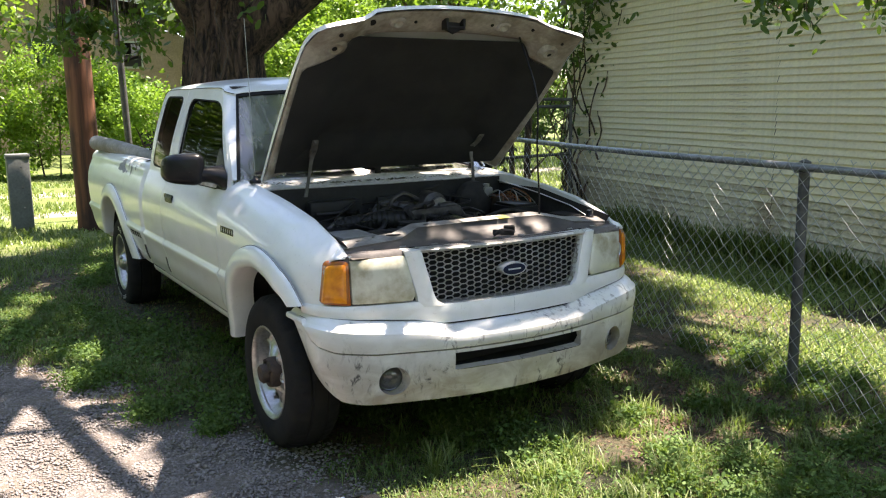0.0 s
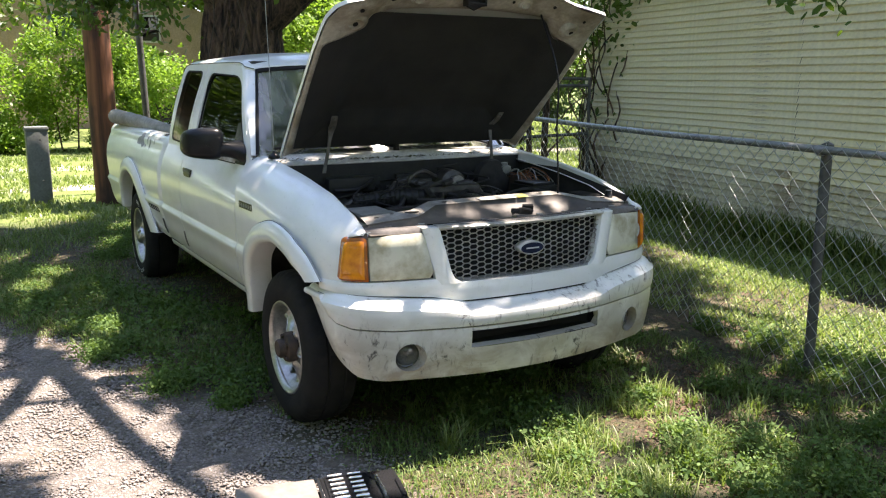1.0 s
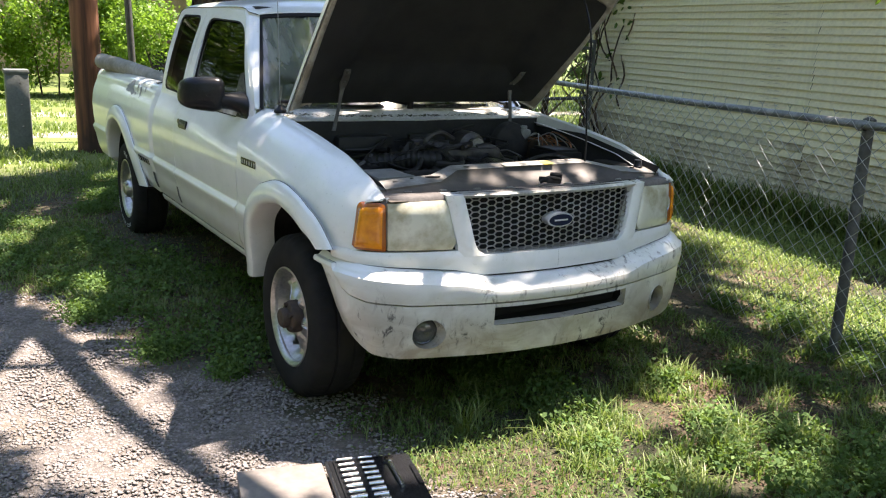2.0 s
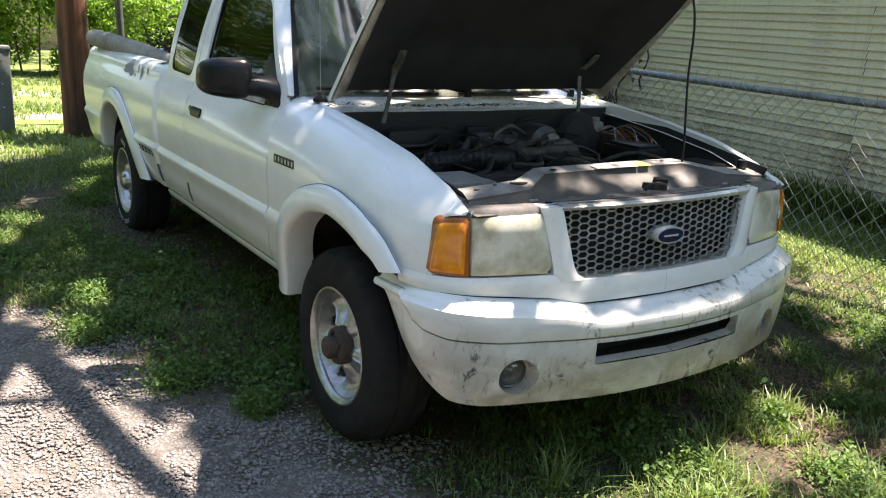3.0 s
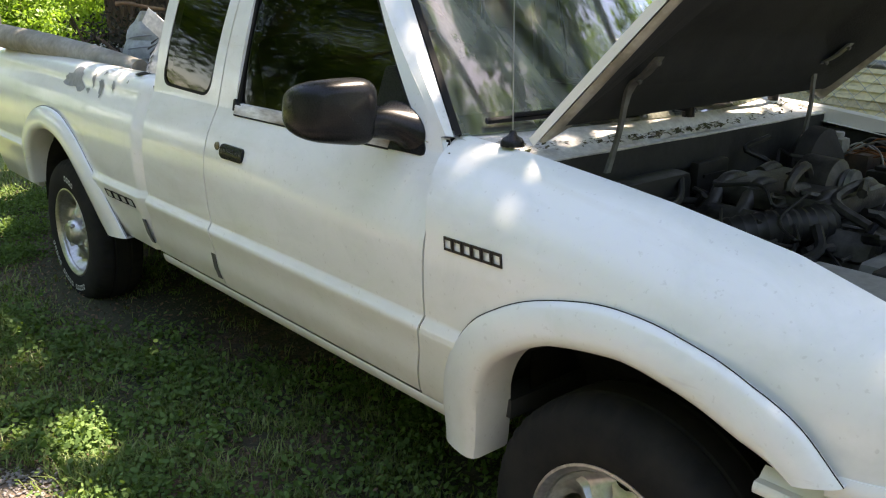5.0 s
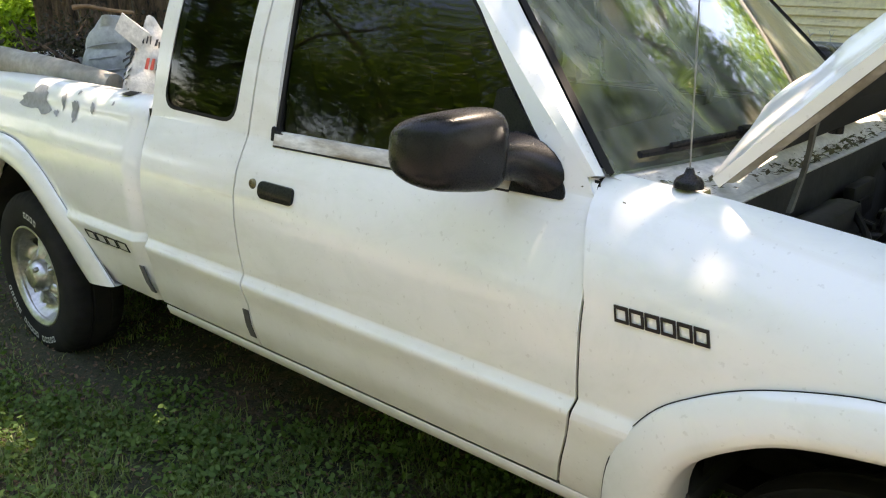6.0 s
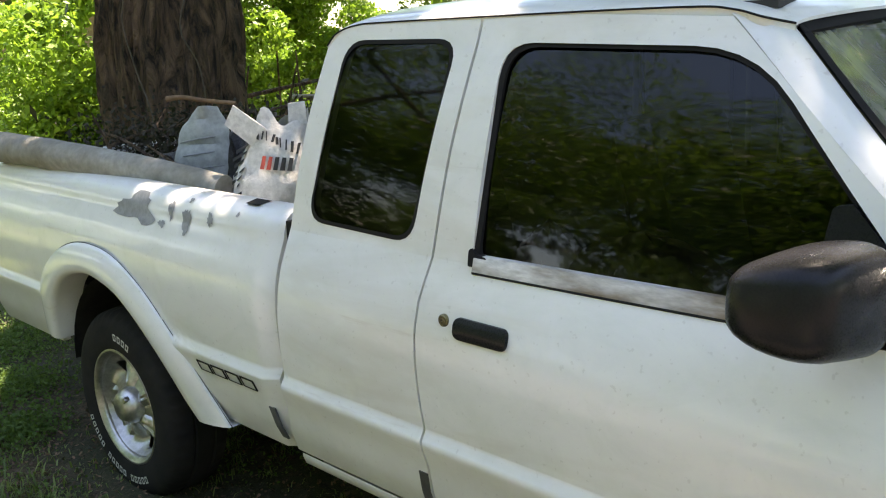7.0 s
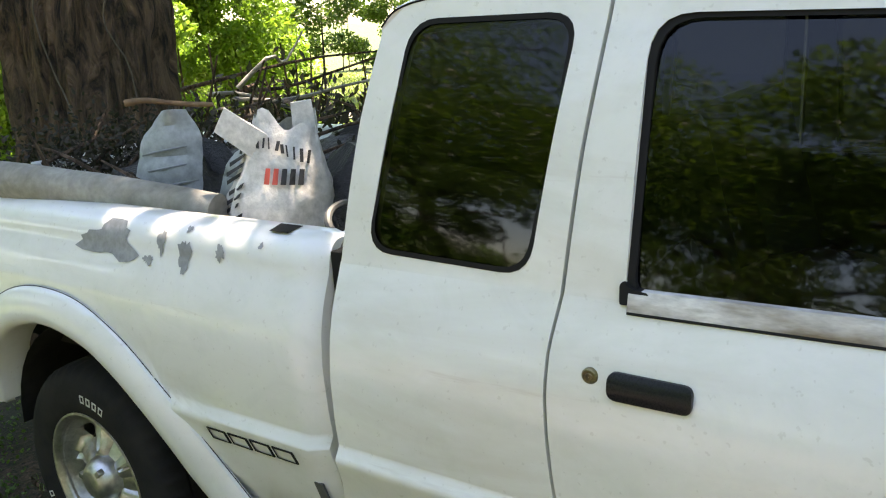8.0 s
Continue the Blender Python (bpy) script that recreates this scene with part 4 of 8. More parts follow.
for side in (-1, 1):
    # white header: the band under lamp and grille, and the upright between them
    rows = []
    for k in range(90):
        u = NOSE[k].x
        lo = lerp([(0, 0.576), (0.36, 0.578), (0.46, 0.604), (0.60, 0.617), (0.86, 0.634)], u)
        hi = lerp([(0, 0.655), (0.34, 0.657), (0.40, 0.666), (0.46, 0.680), (0.86, 0.678)], u)
        rows.append([along_nose(k, lo - 0.004, -0.03, side)] + [along_nose(k, lo + (hi - lo) * j / 6, 0.010 * math.sin(math.pi * (0.15 + 0.7 * j / 6)), side) for j in range(7)] + [along_nose(k, hi, -0.03, side)])
    mb = MB().grid(rows)
    rows = []
    for j in range(13):
        w = 0.655 + 0.237 * j / 12
        ug = lerp([(0.655, 0.335), (0.67, 0.365), (0.70, 0.382), (0.892, 0.432)], w)
        uh = lerp([(0.655, 0.452), (0.70, 0.455), (0.875, 0.500), (0.892, 0.503)], w)
        row = [Vector((side * (ug - 0.012), nose(ug) + 0.035, w))] + [Vector((side * (ug + (uh - ug) * i / 5), nose(ug + (uh - ug) * i / 5) - 0.012 * math.sin(math.pi * (0.1 + 0.8 * i / 5)) + 0.06 * (w - 0.66), w)) for i in range(6)] + [Vector((side * uh, nose(uh) + 0.03, w))]
        rows.append(row)
    rows.append([p + Vector((0, 0.045, 0.004)) for p in rows[-1]])
    mb.grid(rows)
    part("header_panel", mb, WHITE, TRUCK)
    # headlight with hazed lens, and the amber corner lamp
    ks = [nose_index(0.458) + i for i in range(nose_index(0.716) - nose_index(0.458) + 1)]
    rows = []
    for k in ks:
        row = []
        for j in range(9):
            w = 0.686 + 0.180 * j / 8
            inner = lerp([(0.686, 0.478), (0.692, 0.467), (0.704, 0.461), (0.846, 0.494), (0.858, 0.500), (0.875, 0.512)], w)
            u = inner + (0.716 - inner) * (k - ks[0]) / (ks[-1] - ks[0])
            top = lerp([(0.45, 0.010), (0.716, -0.004)], u)
            ww = w + top * (w - 0.686) / 0.180
            edge = min(1.0, 6 * min((k - ks[0]) / (ks[-1] - ks[0]), 1 - (k - ks[0]) / (ks[-1] - ks[0])), 6 * min(j / 8, 1 - j / 8))
            row.append(Vector((side * u, nose(u) - 0.004 - 0.012 * edge ** 0.5 + 0.06 * (ww - 0.66), ww)))
        rows.append(row)
    lamp = part("headlight", MB().skin(rows, (0, 0.05, 0)), HAZE, TRUCK, "yellowed hazed headlight lens")
    for cu, cr in ((0.56, 0.055), (0.67, 0.05)):
        part("reflector_bowl", MB().lathe([(cr, 0.0), (cr * 0.8, 0.02), (cr * 0.4, 0.035), (0.001, 0.04)], (side * cu, nose(cu) + 0.012, 0.775), "y", 20), CHROME, lamp)
    k0, k1 = nose_index(0.722), nose_index(0.816)
    rows = []
    def lamp_skin(f0, f1, j0, j1, proud, rim):
        """A stretch of the lamp's face: f along the nose, j up; its outer edge leans in towards the top."""
        out = []
        for a in range(15):
            row = []
            for b in range(13):
                f, j = f0 + (f1 - f0) * a / 14, j0 + (j1 - j0) * b / 12
                lo, hi = 0.682 + 0.004 * f + 0.012 * max(0, (f - 0.85) / 0.15) ** 2, 0.866 - 0.008 * f - 0.034 * max(0, (f - 0.6) / 0.4) ** 3 - 0.016 * max(0, (0.22 - f) / 0.22) ** 2
                edge = min(1, 7 * min(a / 14, 1 - a / 14), 7 * min(b / 12, 1 - b / 12)) ** 0.5
                row.append(along_nose(k0 + (k1 - k0) * f * (1 - 0.27 * j ** 1.3), lo + (hi - lo) * j, proud + rim * edge, side))
            out.append(row)
        return out
    corner = part("corner_lamp", MB().skin(lamp_skin(0, 1, 0, 1, 0.002, 0.008), (0, 0.04, 0)), AMBER_EDGE, TRUCK, "amber corner lamp")
    part("inner_lens", MB().skin(lamp_skin(0.10, 0.89, 0.055, 0.92, 0.010, 0.007), (0, 0.006, 0)), AMBER, corner, "bright orange lens")
    # black gap behind the lamps
    rows = [[along_nose(k, w, -0.018, side) for w in (0.60, 0.66, 0.72, 0.80, 0.852)] for k in range(nose_index(0.44), nose_index(0.80))]
    part("lamp_housing", MB().grid(rows), SEAL, TRUCK)

# --- honeycomb grille
CW, CH = 0.0342, 0.0226
mb = MB()
for r in range(-1, 11):
    for c in range(-14, 15):
        cx, cz = c * CW, 0.664 + (r + 0.5 * (c % 2)) * CH
        lim = lerp([(0.655, 0.335), (0.69, 0.378), (0.90, 0.434)], cz) + 0.01
        if abs(cx) > lim or cz > 0.884 or cz < 0.655:
            continue
        ring = [(-0.64, 0.0), (-0.36, 0.5), (0.36, 0.5), (0.64, 0.0), (0.36, -0.5), (-0.36, -0.5)]
        outer = [(cx + CW * x, cz + CH * z) for x, z in ring]
        inner = [(cx + CW * 0.89 * x, cz + CH * 0.84 * z) for x, z in ring]
        o = [Vector((x, nose(x) + 0.012 + 0.06 * (z - 0.66), z)) for x, z in outer]
        i1 = [Vector((x, nose(x) + 0.008 + 0.06 * (z - 0.66), z)) for x, z in inner]
        i2 = [p + Vector((0, 0.005, 0)) for p in i1]
        mb.add(o + i1 + i2, [(k, (k + 1) % 6, 6 + (k + 1) % 6, 6 + k) for k in range(6)] + [(6 + k, 6 + (k + 1) % 6, 12 + (k + 1) % 6, 12 + k) for k in range(6)])
BADGE_RING = mat("satin_badge_metal", (0.62, 0.63, 0.64), 0.35, 0.3)
GRILLE_GREY = speckled("grille_silver_plastic", (0.76, 0.75, 0.71), (0.55, 0.53, 0.49), 9, 0.34, 0.0, metal=0.55)
LIP_GREY = speckled("grille_recess_grey", (0.40, 0.40, 0.38), (0.27, 0.26, 0.24), 9, 0.5, 0.0)
grille = part("grille", mb, GRILLE_GREY, TRUCK, "silver grey honeycomb grille", 25)
rail = [[Vector((u / 24 * 0.436, nose(u / 24 * 0.436) + dy + 0.015, w)) for dy, w in ((0.02, 0.878), (-0.006, 0.880), (-0.008, 0.890), (0.0, 0.896), (0.05, 0.898))] for u in range(-24, 25)]
part("grille_rail", MB().grid(rail), GRILLE_GREY, grille)
lip = [(0.436, 0.892), (0.412, 0.80), (0.386, 0.705), (0.376, 0.678), (0.355, 0.662), (0.32, 0.656), (0.16, 0.655)]
lip = [(-u, w) for u, w in lip] + [(0.0, 0.655)] + lip[::-1]
lip = [(u, w) for u, w, _ in spline([(u, w, 0) for u, w in lip], 90)]
part("grille_lip", MB().grid([[Vector((u * a, nose(u) + d + 0.06 * (w - 0.66), 0.78 + (w - 0.78) * b)) for a, b, d in ((1.015, 1.06, -0.003), (1.0, 1.0, 0.002), (0.985, 0.93, 0.016), (0.985, 0.93, 0.05))] for u, w in lip]), LIP_GREY, grille, "dull grey recess round the mesh")
part("grille_backing", MB().grid([[Vector((u / 20 * 0.46, nose(u / 20 * 0.46) + 0.060, w)) for w in (0.60, 0.75, 0.90)] for u in range(-20, 21)]), SEAL, grille)
def ellipse_slab(a, b, y0, y1, cz, n=36, inner=None):
    out = [Vector((a * math.cos(2 * math.pi * k / n), y0, cz + b * math.sin(2 * math.pi * k / n))) for k in range(n)]
    return MB().prism(out, (0, y1 - y0, 0))
badge = part("oval_badge", ellipse_slab(0.064, 0.029, -0.744, -0.70, 0.775), BADGE_RING, grille, "chrome ringed blue oval badge")
part("badge_face", ellipse_slab(0.058, 0.0235, -0.7465, -0.738, 0.775), OVAL_BLUE, badge)
part("badge_mark", MB().box((0, -0.7472, 0.775), (0.066, 0.002, 0.006), None, 0.0), BADGE_RING, badge)

# --- front bumper
BPLAN = spline([(0, -0.822, 0), (0.20, -0.812, 0), (0.36, -0.788, 0), (0.52, -0.748, 0), (0.66, -0.708, 0), (0.775, -0.655, 0), (0.838, -0.570, 0), (0.863, -0.45, 0), (0.868, -0.315, 0)], 200)


def bump(k, w, proud, side):
    p = BPLAN[k]
    q = BPLAN[min(k + 1, 199)] - BPLAN[max(k - 1, 0)]
    n = Vector((q.y, -q.x, 0)).normalized()
    return Vector((side * max(0.0, p.x + n.x * proud), p.y + n.y * proud, w))


def b_top(u):
    return lerp([(0, 0.560), (0.33, 0.562), (0.44, 0.587), (0.60, 0.601), (0.87, 0.624)], u)


def b_low(v):
    return lerp([(-0.83, 0.268), (-0.70, 0.270), (-0.64, 0.290), (-0.60, 0.318), (-0.55, 0.352), (-0.50, 0.388), (-0.443, 0.446), (-0.40, 0.497), (-0.36, 0.558), (-0.31, 0.618)], v)


def b_groove(u):
    return lerp([(0, 0.482), (0.4, 0.484), (0.66, 0.488), (0.80, 0.500), (0.838, 0.514), (0.852, 0.535), (0.859, 0.568), (0.8625, 0.65)], u)


INLET = (0.335, 0.392, 0.466)
FOG_AT, FOG_R = 0.588, 0.060
for side in (-1, 1):
    upper, lower, crack, gap = [], [], [], []
    for k in range(200):
        p = BPLAN[k]
        t, g, l = b_top(p.x), b_groove(p.x), b_low(p.y)
        g = min(max(g, l), t - 0.012)
        l = min(l, g - 0.004)
        # a sloping shelf runs out from under the header and rounds over into the face
        d = lerp([(0, 0.088), (0.4, 0.080), (0.6, 0.064), (0.78, 0.052), (0.84, 0.036), (0.87, 0.030)], p.x)
        row = [bump(k, t + h, -d * f, side) for h, f in ((-0.02, 1.0), (0.008, 1.0), (0.009, 0.94), (0.005, 0.70), (-0.001, 0.45), (-0.008, 0.25))]
        row += [bump(k, t - 0.016, -d * 0.10, side), bump(k, t - 0.022, 0.000, side)]
        gap.append([bump(k, t - 0.004, -d - 0.003, side), bump(k, t + 0.034, -d - 0.012, side)])
        row += [bump(k, (t - 0.030) + (g + 0.004 - t + 0.030) * j / 6, 0.008 + 0.008 * math.sin(math.pi * (0.2 + 0.7 * j / 6)), side) for j in range(7)]
        row.append(bump(k, g + 0.004, -0.014, side))
        upper.append(row)
        crack.append([bump(k, g + 0.006, -0.006, side), bump(k, g - 0.005, -0.006, side)])
        row = [bump(k, g - 0.002, -0.014, side)]
        for j in range(33):
            w = g - 0.003 + (l - g + 0.003) * j / 32
            f = j / 32
            row.append(bump(k, w, 0.006 - 0.026 * f * f, side))
        row.append(bump(k, l, -0.075, side))
        lower.append(row)
    ub = part("bumper_upper", MB().grid(upper), BUMPER, TRUCK, "scuffed white bumper")
    part("bumper_groove", MB().grid(crack[:182]), SEAL, ub)
    part("bumper_gap", MB().grid(gap), SEAL, ub, "dark gap above the bumper")
    # the lower half is cut for the middle inlet and the lamp's recess
    mb = MB()
    kk = len(lower[0])
    verts = [p for r in lower for p in r]
    faces, gone = [], []
    for i in range(199):
        for j in range(kk - 1):
            q = [i * kk + j, i * kk + j + 1, (i + 1) * kk + j + 1, (i + 1) * kk + j]
            c = sum((verts[x] for x in q), Vector()) / 4
            if abs(c.x) < INLET[0] and INLET[1] < c.z < INLET[2] and 0 < j < kk - 2:
                gone.append((q, 0))
            elif (abs(c.x) - FOG_AT) ** 2 + (c.z - 0.370) ** 2 < FOG_R ** 2 and j > 0:
                gone.append((q, 1))
            else:
                faces.append(q)
    kept = {x for q in faces for x in q}
    for q, kind in gone:
        for x in q:
            if x not in kept:
                continue
            p = verts[x]
            if kind:
                d = Vector((abs(p.x) - FOG_AT, p.z - 0.370)).normalized() * FOG_R
                verts[x] = Vector((side * (FOG_AT + d.x), p.y, 0.370 + d.y))
            else:
                near_u = min(abs(abs(p.x) - INLET[0]), 1) < min(abs(p.z - INLET[1]), abs(p.z - INLET[2]))
                if near_u:
                    verts[x] = Vector((side * INLET[0], p.y, p.z))
                else:
                    verts[x] = Vector((p.x, p.y, INLET[1] if abs(p.z - INLET[1]) < abs(p.z - INLET[2]) else INLET[2]))
    mb.add(verts, faces)
    # inlet lining and the round recess
    u0, w0, w1 = INLET
    line = [(0.0, w1), (u0, w1), (u0 + 0.008, (w0 + w1) / 2), (u0, w0), (0.0, w0)]
    rows = []
    for dv in (-0.014, 0.02, 0.10):
        rows.append([Vector((side * max(0, a - dv * 0.12), lerp([(p.x, p.y) for p in BPLAN], a) + dv + (0.022 if b < 0.42 else 0.008), b + (-dv * 0.05 if b > 0.42 else dv * 0.22))) for a, b in line])
    mb.grid(rows[:2])
    part("inlet_duct", MB().grid(rows[1:]), SEAL, TRUCK, "dark bumper inlet")
    yf = lerp([(p.x, p.y) for p in BPLAN], FOG_AT)
    slope = 0.36
    rows = []
    for r, d in ((0.0605, -0.010), (0.0595, 0.010), (0.057, 0.035), (0.054, 0.06)):
        rows.append([Vector((side * (FOG_AT + r * math.cos(2 * math.pi * q / 32)), yf + slope * r * math.cos(2 * math.pi * q / 32) + 0.005 + d + max(0.0, -math.sin(2 * math.pi * q / 32)) * 0.015, 0.370 + r * math.sin(2 * math.pi * q / 32))) for q in range(33)])
    mb.grid(rows)
    lb = part("bumper_lower", mb, BUMPER, TRUCK, "dirty scraped lower bumper")
    fog = MB().lathe([(0.001, -0.012), (0.025, -0.010), (0.042, -0.004), (0.047, 0.002), (0.050, 0.0), (0.054, 0.004), (0.054, 0.03)], (0, 0, 0), "y", 28)
    m = Matrix.Translation((side * (FOG_AT - 0.004), yf + 0.045, 0.370)) @ pose(0, 0, 0, 0, 0, side * 16)
    fog.v = [tuple(m @ Vector(p)) for p in fog.v]
    part("fog_lamp", fog, FOG, lb, "round dark fog lamp")
part("inlet_back", MB().box((0, -0.716, 0.438), (0.70, 0.02, 0.10)), SEAL, TRUCK)

# --- model plates as plain outlined bars on the fender and the bed side
def plate_bars(v_left, v_right, w_left, w_right, h, count, side, gap, thick, slant=0.006):
    """A row of plain framed bars from v_left to v_right on the body side."""
    bars = []
    step = (v_right - v_left) / count
    for k in range(count):
        a, b = v_left + step * (k + gap / 2), v_left + step * (k + 1 - gap / 2)
        wa = w_left + (w_right - w_left) * (k + 0.5) / count
        outer = [(a, wa - h / 2), (b, wa - h / 2), (b + slant, wa + h / 2), (a + slant, wa + h / 2)]
        c = ((a + b + slant) / 2, wa)
        f = 1 - thick
        inner = [(c[0] + (p[0] - c[0]) * f, c[1] + (p[1] - c[1]) * (f - 0.08)) for p in outer]
        fs = on_side(side, 0.0035)
        o, i4 = [fs(*p) for p in outer], [fs(*p) for p in inner]
        back = [p + Vector((-side * 0.004, 0, 0)) for p in o]
        bars.append(MB().add(o + i4 + back, [(j, (j + 1) % 4, 4 + (j + 1) % 4, 4 + j) for j in range(4)] + [(j, (j + 1) % 4, 8 + (j + 1) % 4, 8 + j) for j in range(4)]))
    return bars


for bar in plate_bars(0.512, 0.315, 0.873, 0.875, 0.032, 6, -1, 0.10, 0.34):
    part("plate_bar", bar, BLACK, TRUCK, "dark outlined bar of the model plate", 0)
for bar in plate_bars(2.705, 2.400, 0.588, 0.594, 0.034, 4, -1, 0.14, 0.16):
    part("decal_bar", bar, SEAL, TRUCK, "black outlined bar of a side decal", 0)

HINGE = speckled("grimy_hinge_steel", (0.20, 0.195, 0.18), (0.09, 0.085, 0.075), 12, 0.6, 0.1)
SHIELD = speckled("dusty_grey_shield", (0.20, 0.18, 0.165), (0.085, 0.075, 0.07), 10, 0.7, 0.1)
BATTERY = speckled("grey_box_plastic", (0.26, 0.26, 0.235), (0.15, 0.15, 0.135), 8, 0.6, 0.05)
# --- open hood: hinged at the cowl, held up by a rod
H0, H1 = Vector((0, 0.43, 1.115)), Vector((0, -0.320, 1.845))       # rear and front of its side edges
H_DIR = H1 - H0
H_OUT = Vector((0, H_DIR.z, -H_DIR.y)).normalized()                  # away from the engine


def hood_half(q):
    return lerp([(0, 0.708), (0.3, 0.720), (0.7, 0.728), (0.88, 0.722), (0.96, 0.706), (1.0, 0.68)], q)


def hood_point(p, q, lift=0.0):
    """p: -1 to 1 across, q: 0 at the hinge to 1 at the front."""
    a = abs(p)
    crown = 0.070 * (1 - a ** 2.2) + 0.040 * max(0.0, min(1.0, (0.72 - a) / 0.10))
    crown *= 0.25 + 0.75 * min(1.0, q / 0.25)
    front = 0.040 * (1 - a * a) * q ** 3
    rear = 0.012 * (1 - a * a) * (1 - q) ** 3
    d = H_DIR * (q + front - rear)
    nose_down = -0.055 * max(0.0, (q - 0.80) / 0.20) ** 2
    return H0 + d + H_OUT * (crown + nose_down + lift) + Vector((p * hood_half(q), 0, 0.150 * (1 - a ** 2.2) * max(0.0, 1 - q / 0.35) ** 2))


P = [i / 16 for i in range(-16, 17)]
Q = [j / 24 for j in range(25)]
hood = part("hood", MB().skin([[hood_point(p, q) for p in P] for q in Q], tuple(-H_OUT * 0.022)), WHITE, TRUCK)
# inner frame: a pressed rim all round the liner
LINER_OUT = [(-0.92, 0.05), (0.90, 0.05), (0.93, 0.50), (0.93, 0.735), (0.80, 0.762), (0.70, 0.775), (0.62, 0.845), (-0.66, 0.845), (-0.74, 0.775), (-0.82, 0.755), (-0.95, 0.735), (-0.95, 0.50)]


rim_outer = [(-0.99, 0.012), (-0.5, 0.012), (0, 0.012), (0.5, 0.012), (0.99, 0.012), (0.99, 0.5), (0.99, 0.985), (0.5, 0.985), (0, 0.985), (-0.5, 0.985), (-0.99, 0.985), (-0.99, 0.5)]
frame_rows = ring_between(rim_outer, LINER_OUT, lambda p, q: hood_point(p, q, -0.024), 8)
for r in frame_rows:
    for k, v in enumerate(r):
        t = k / 8
        r[k] = v - H_OUT * (0.016 * math.sin(math.pi * t) ** 0.5 + 0.007 * math.sin(9 * v.x) * math.sin(math.pi * t))
part("hood_frame", MB().grid(frame_rows), HOOD_INNER, hood, "dirty beige pressed hood frame")
liner = rounded(LINER_OUT, 0.03, 3)
rows, mid = fill(liner, lambda p, q: hood_point(p * 1.012, 0.46 + (q - 0.46) * 1.012, -0.038 + 0.010 * math.sin(7 * p) * math.sin(9 * q)), 12)
mb = MB().grid(rows)
mb.add([mid] + [r[0] for r in rows], [(0, i, i + 1) for i in range(1, len(rows))])
part("hood_liner", mb, LINER, hood, "black felt hood liner")
# pressed bosses in the front corners of the frame
for s in (-1, 1):
    for p, q, r in ((0.80, 0.845, 0.062), (0.40, 0.925, 0.045)):
        c = hood_point(s * p, q, -0.036)
        ring = []
        for k, lift in ((1.0, 0.0), (0.82, -0.014), (0.55, -0.018), (0.38, -0.010), (0.001, -0.006)):
            ring.append([c + H_OUT * lift + Vector((r * k * math.cos(t), 0, 0)) + H_DIR.normalized() * (0.8 * r * k * math.sin(t)) for t in [2 * math.pi * q2 / 20 for q2 in range(21)]])
        part("pressed_boss", MB().grid(ring), HOOD_INNER, hood)
# latch striker, rubber stops and holes on the front rim
lc = hood_point(0, 0.925, -0.055)
mb = MB()
for s in (-1, 1):
    mb.box(lc + Vector((s * 0.045, 0, 0)), (0.012, 0.05, 0.05), None, 0.004)
mb.tube([lc + Vector((-0.04, -0.02, -0.015)), lc + Vector((0.04, -0.02, -0.015))], 0.006, 8)
part("latch_striker", mb, MATT_BLACK, hood, "dark latch striker")
part("latch_pocket", MB().lathe([(0.001, 0.0), (0.034, -0.002), (0.052, -0.006), (0.056, 0.0)], lc + Vector((0, 0.012, 0.012)), "y", 8), MATT_BLACK, hood)
for p, q, r in ((-0.82, 0.93, 0.010), (-0.60, 0.945, 0.016), (-0.28, 0.93, 0.008), (0.30, 0.93, 0.008), (0.62, 0.94, 0.010), (0.85, 0.92, 0.008), (-0.80, 0.84, 0.012), (0.82, 0.83, 0.012)):
    c = hood_point(p, q, -0.0465)
    d = -H_OUT
    part("rim_hole", MB().tube([c, c + d * 0.003], r, 12), SEAL, hood)
for s in (-1, 1):
    # a bracket on the liner, and a narrow arm down to the cowl's corner
    a = hood_point(s * 0.68, 0.255, -0.050)
    b = hood_point(s * 0.665, 0.115, -0.052)
    foot = Vector((s * 0.505, 0.350, 1.02))
    arm = MB()
    path = spline([a + Vector((0, -0.010, 0)), (a + b) / 2 + Vector((0, -0.016, 0)), b + Vector((0, -0.012, 0)), (b + foot) / 2 + Vector((0, -0.010, 0)), foot], 14)
    half = [0.013, 0.016, 0.016, 0.017, 0.018, 0.019, 0.017, 0.011, 0.008, 0.007, 0.007, 0.007, 0.008, 0.009]
    rws = [[p + Vector((-h, 0.004, 0)), p + Vector((-h, -0.005, 0)), p + Vector((h, -0.005, 0)), p + Vector((h, 0.004, 0))] for p, h in zip(path, half)]
    arm.grid(rws, closed=True)
    for q in (1, 5):
        arm.tube([path[q] + Vector((0, -0.004, 0)), path[q] + Vector((0, -0.013, -0.004))], 0.006, 8)
    part("hood_hinge", arm, HINGE, hood, "grimy steel hinge arm")
part("prop_rod", MB().tube(spline([(0.400, -0.395, 0.945), (0.402, -0.39, 1.05), (0.400, -0.375, 1.25), (0.405, -0.36, 1.52), hood_point(0.575, 0.87, -0.04)], 20), 0.0045, 8), BLACK, TRUCK, "thin dark prop rod")

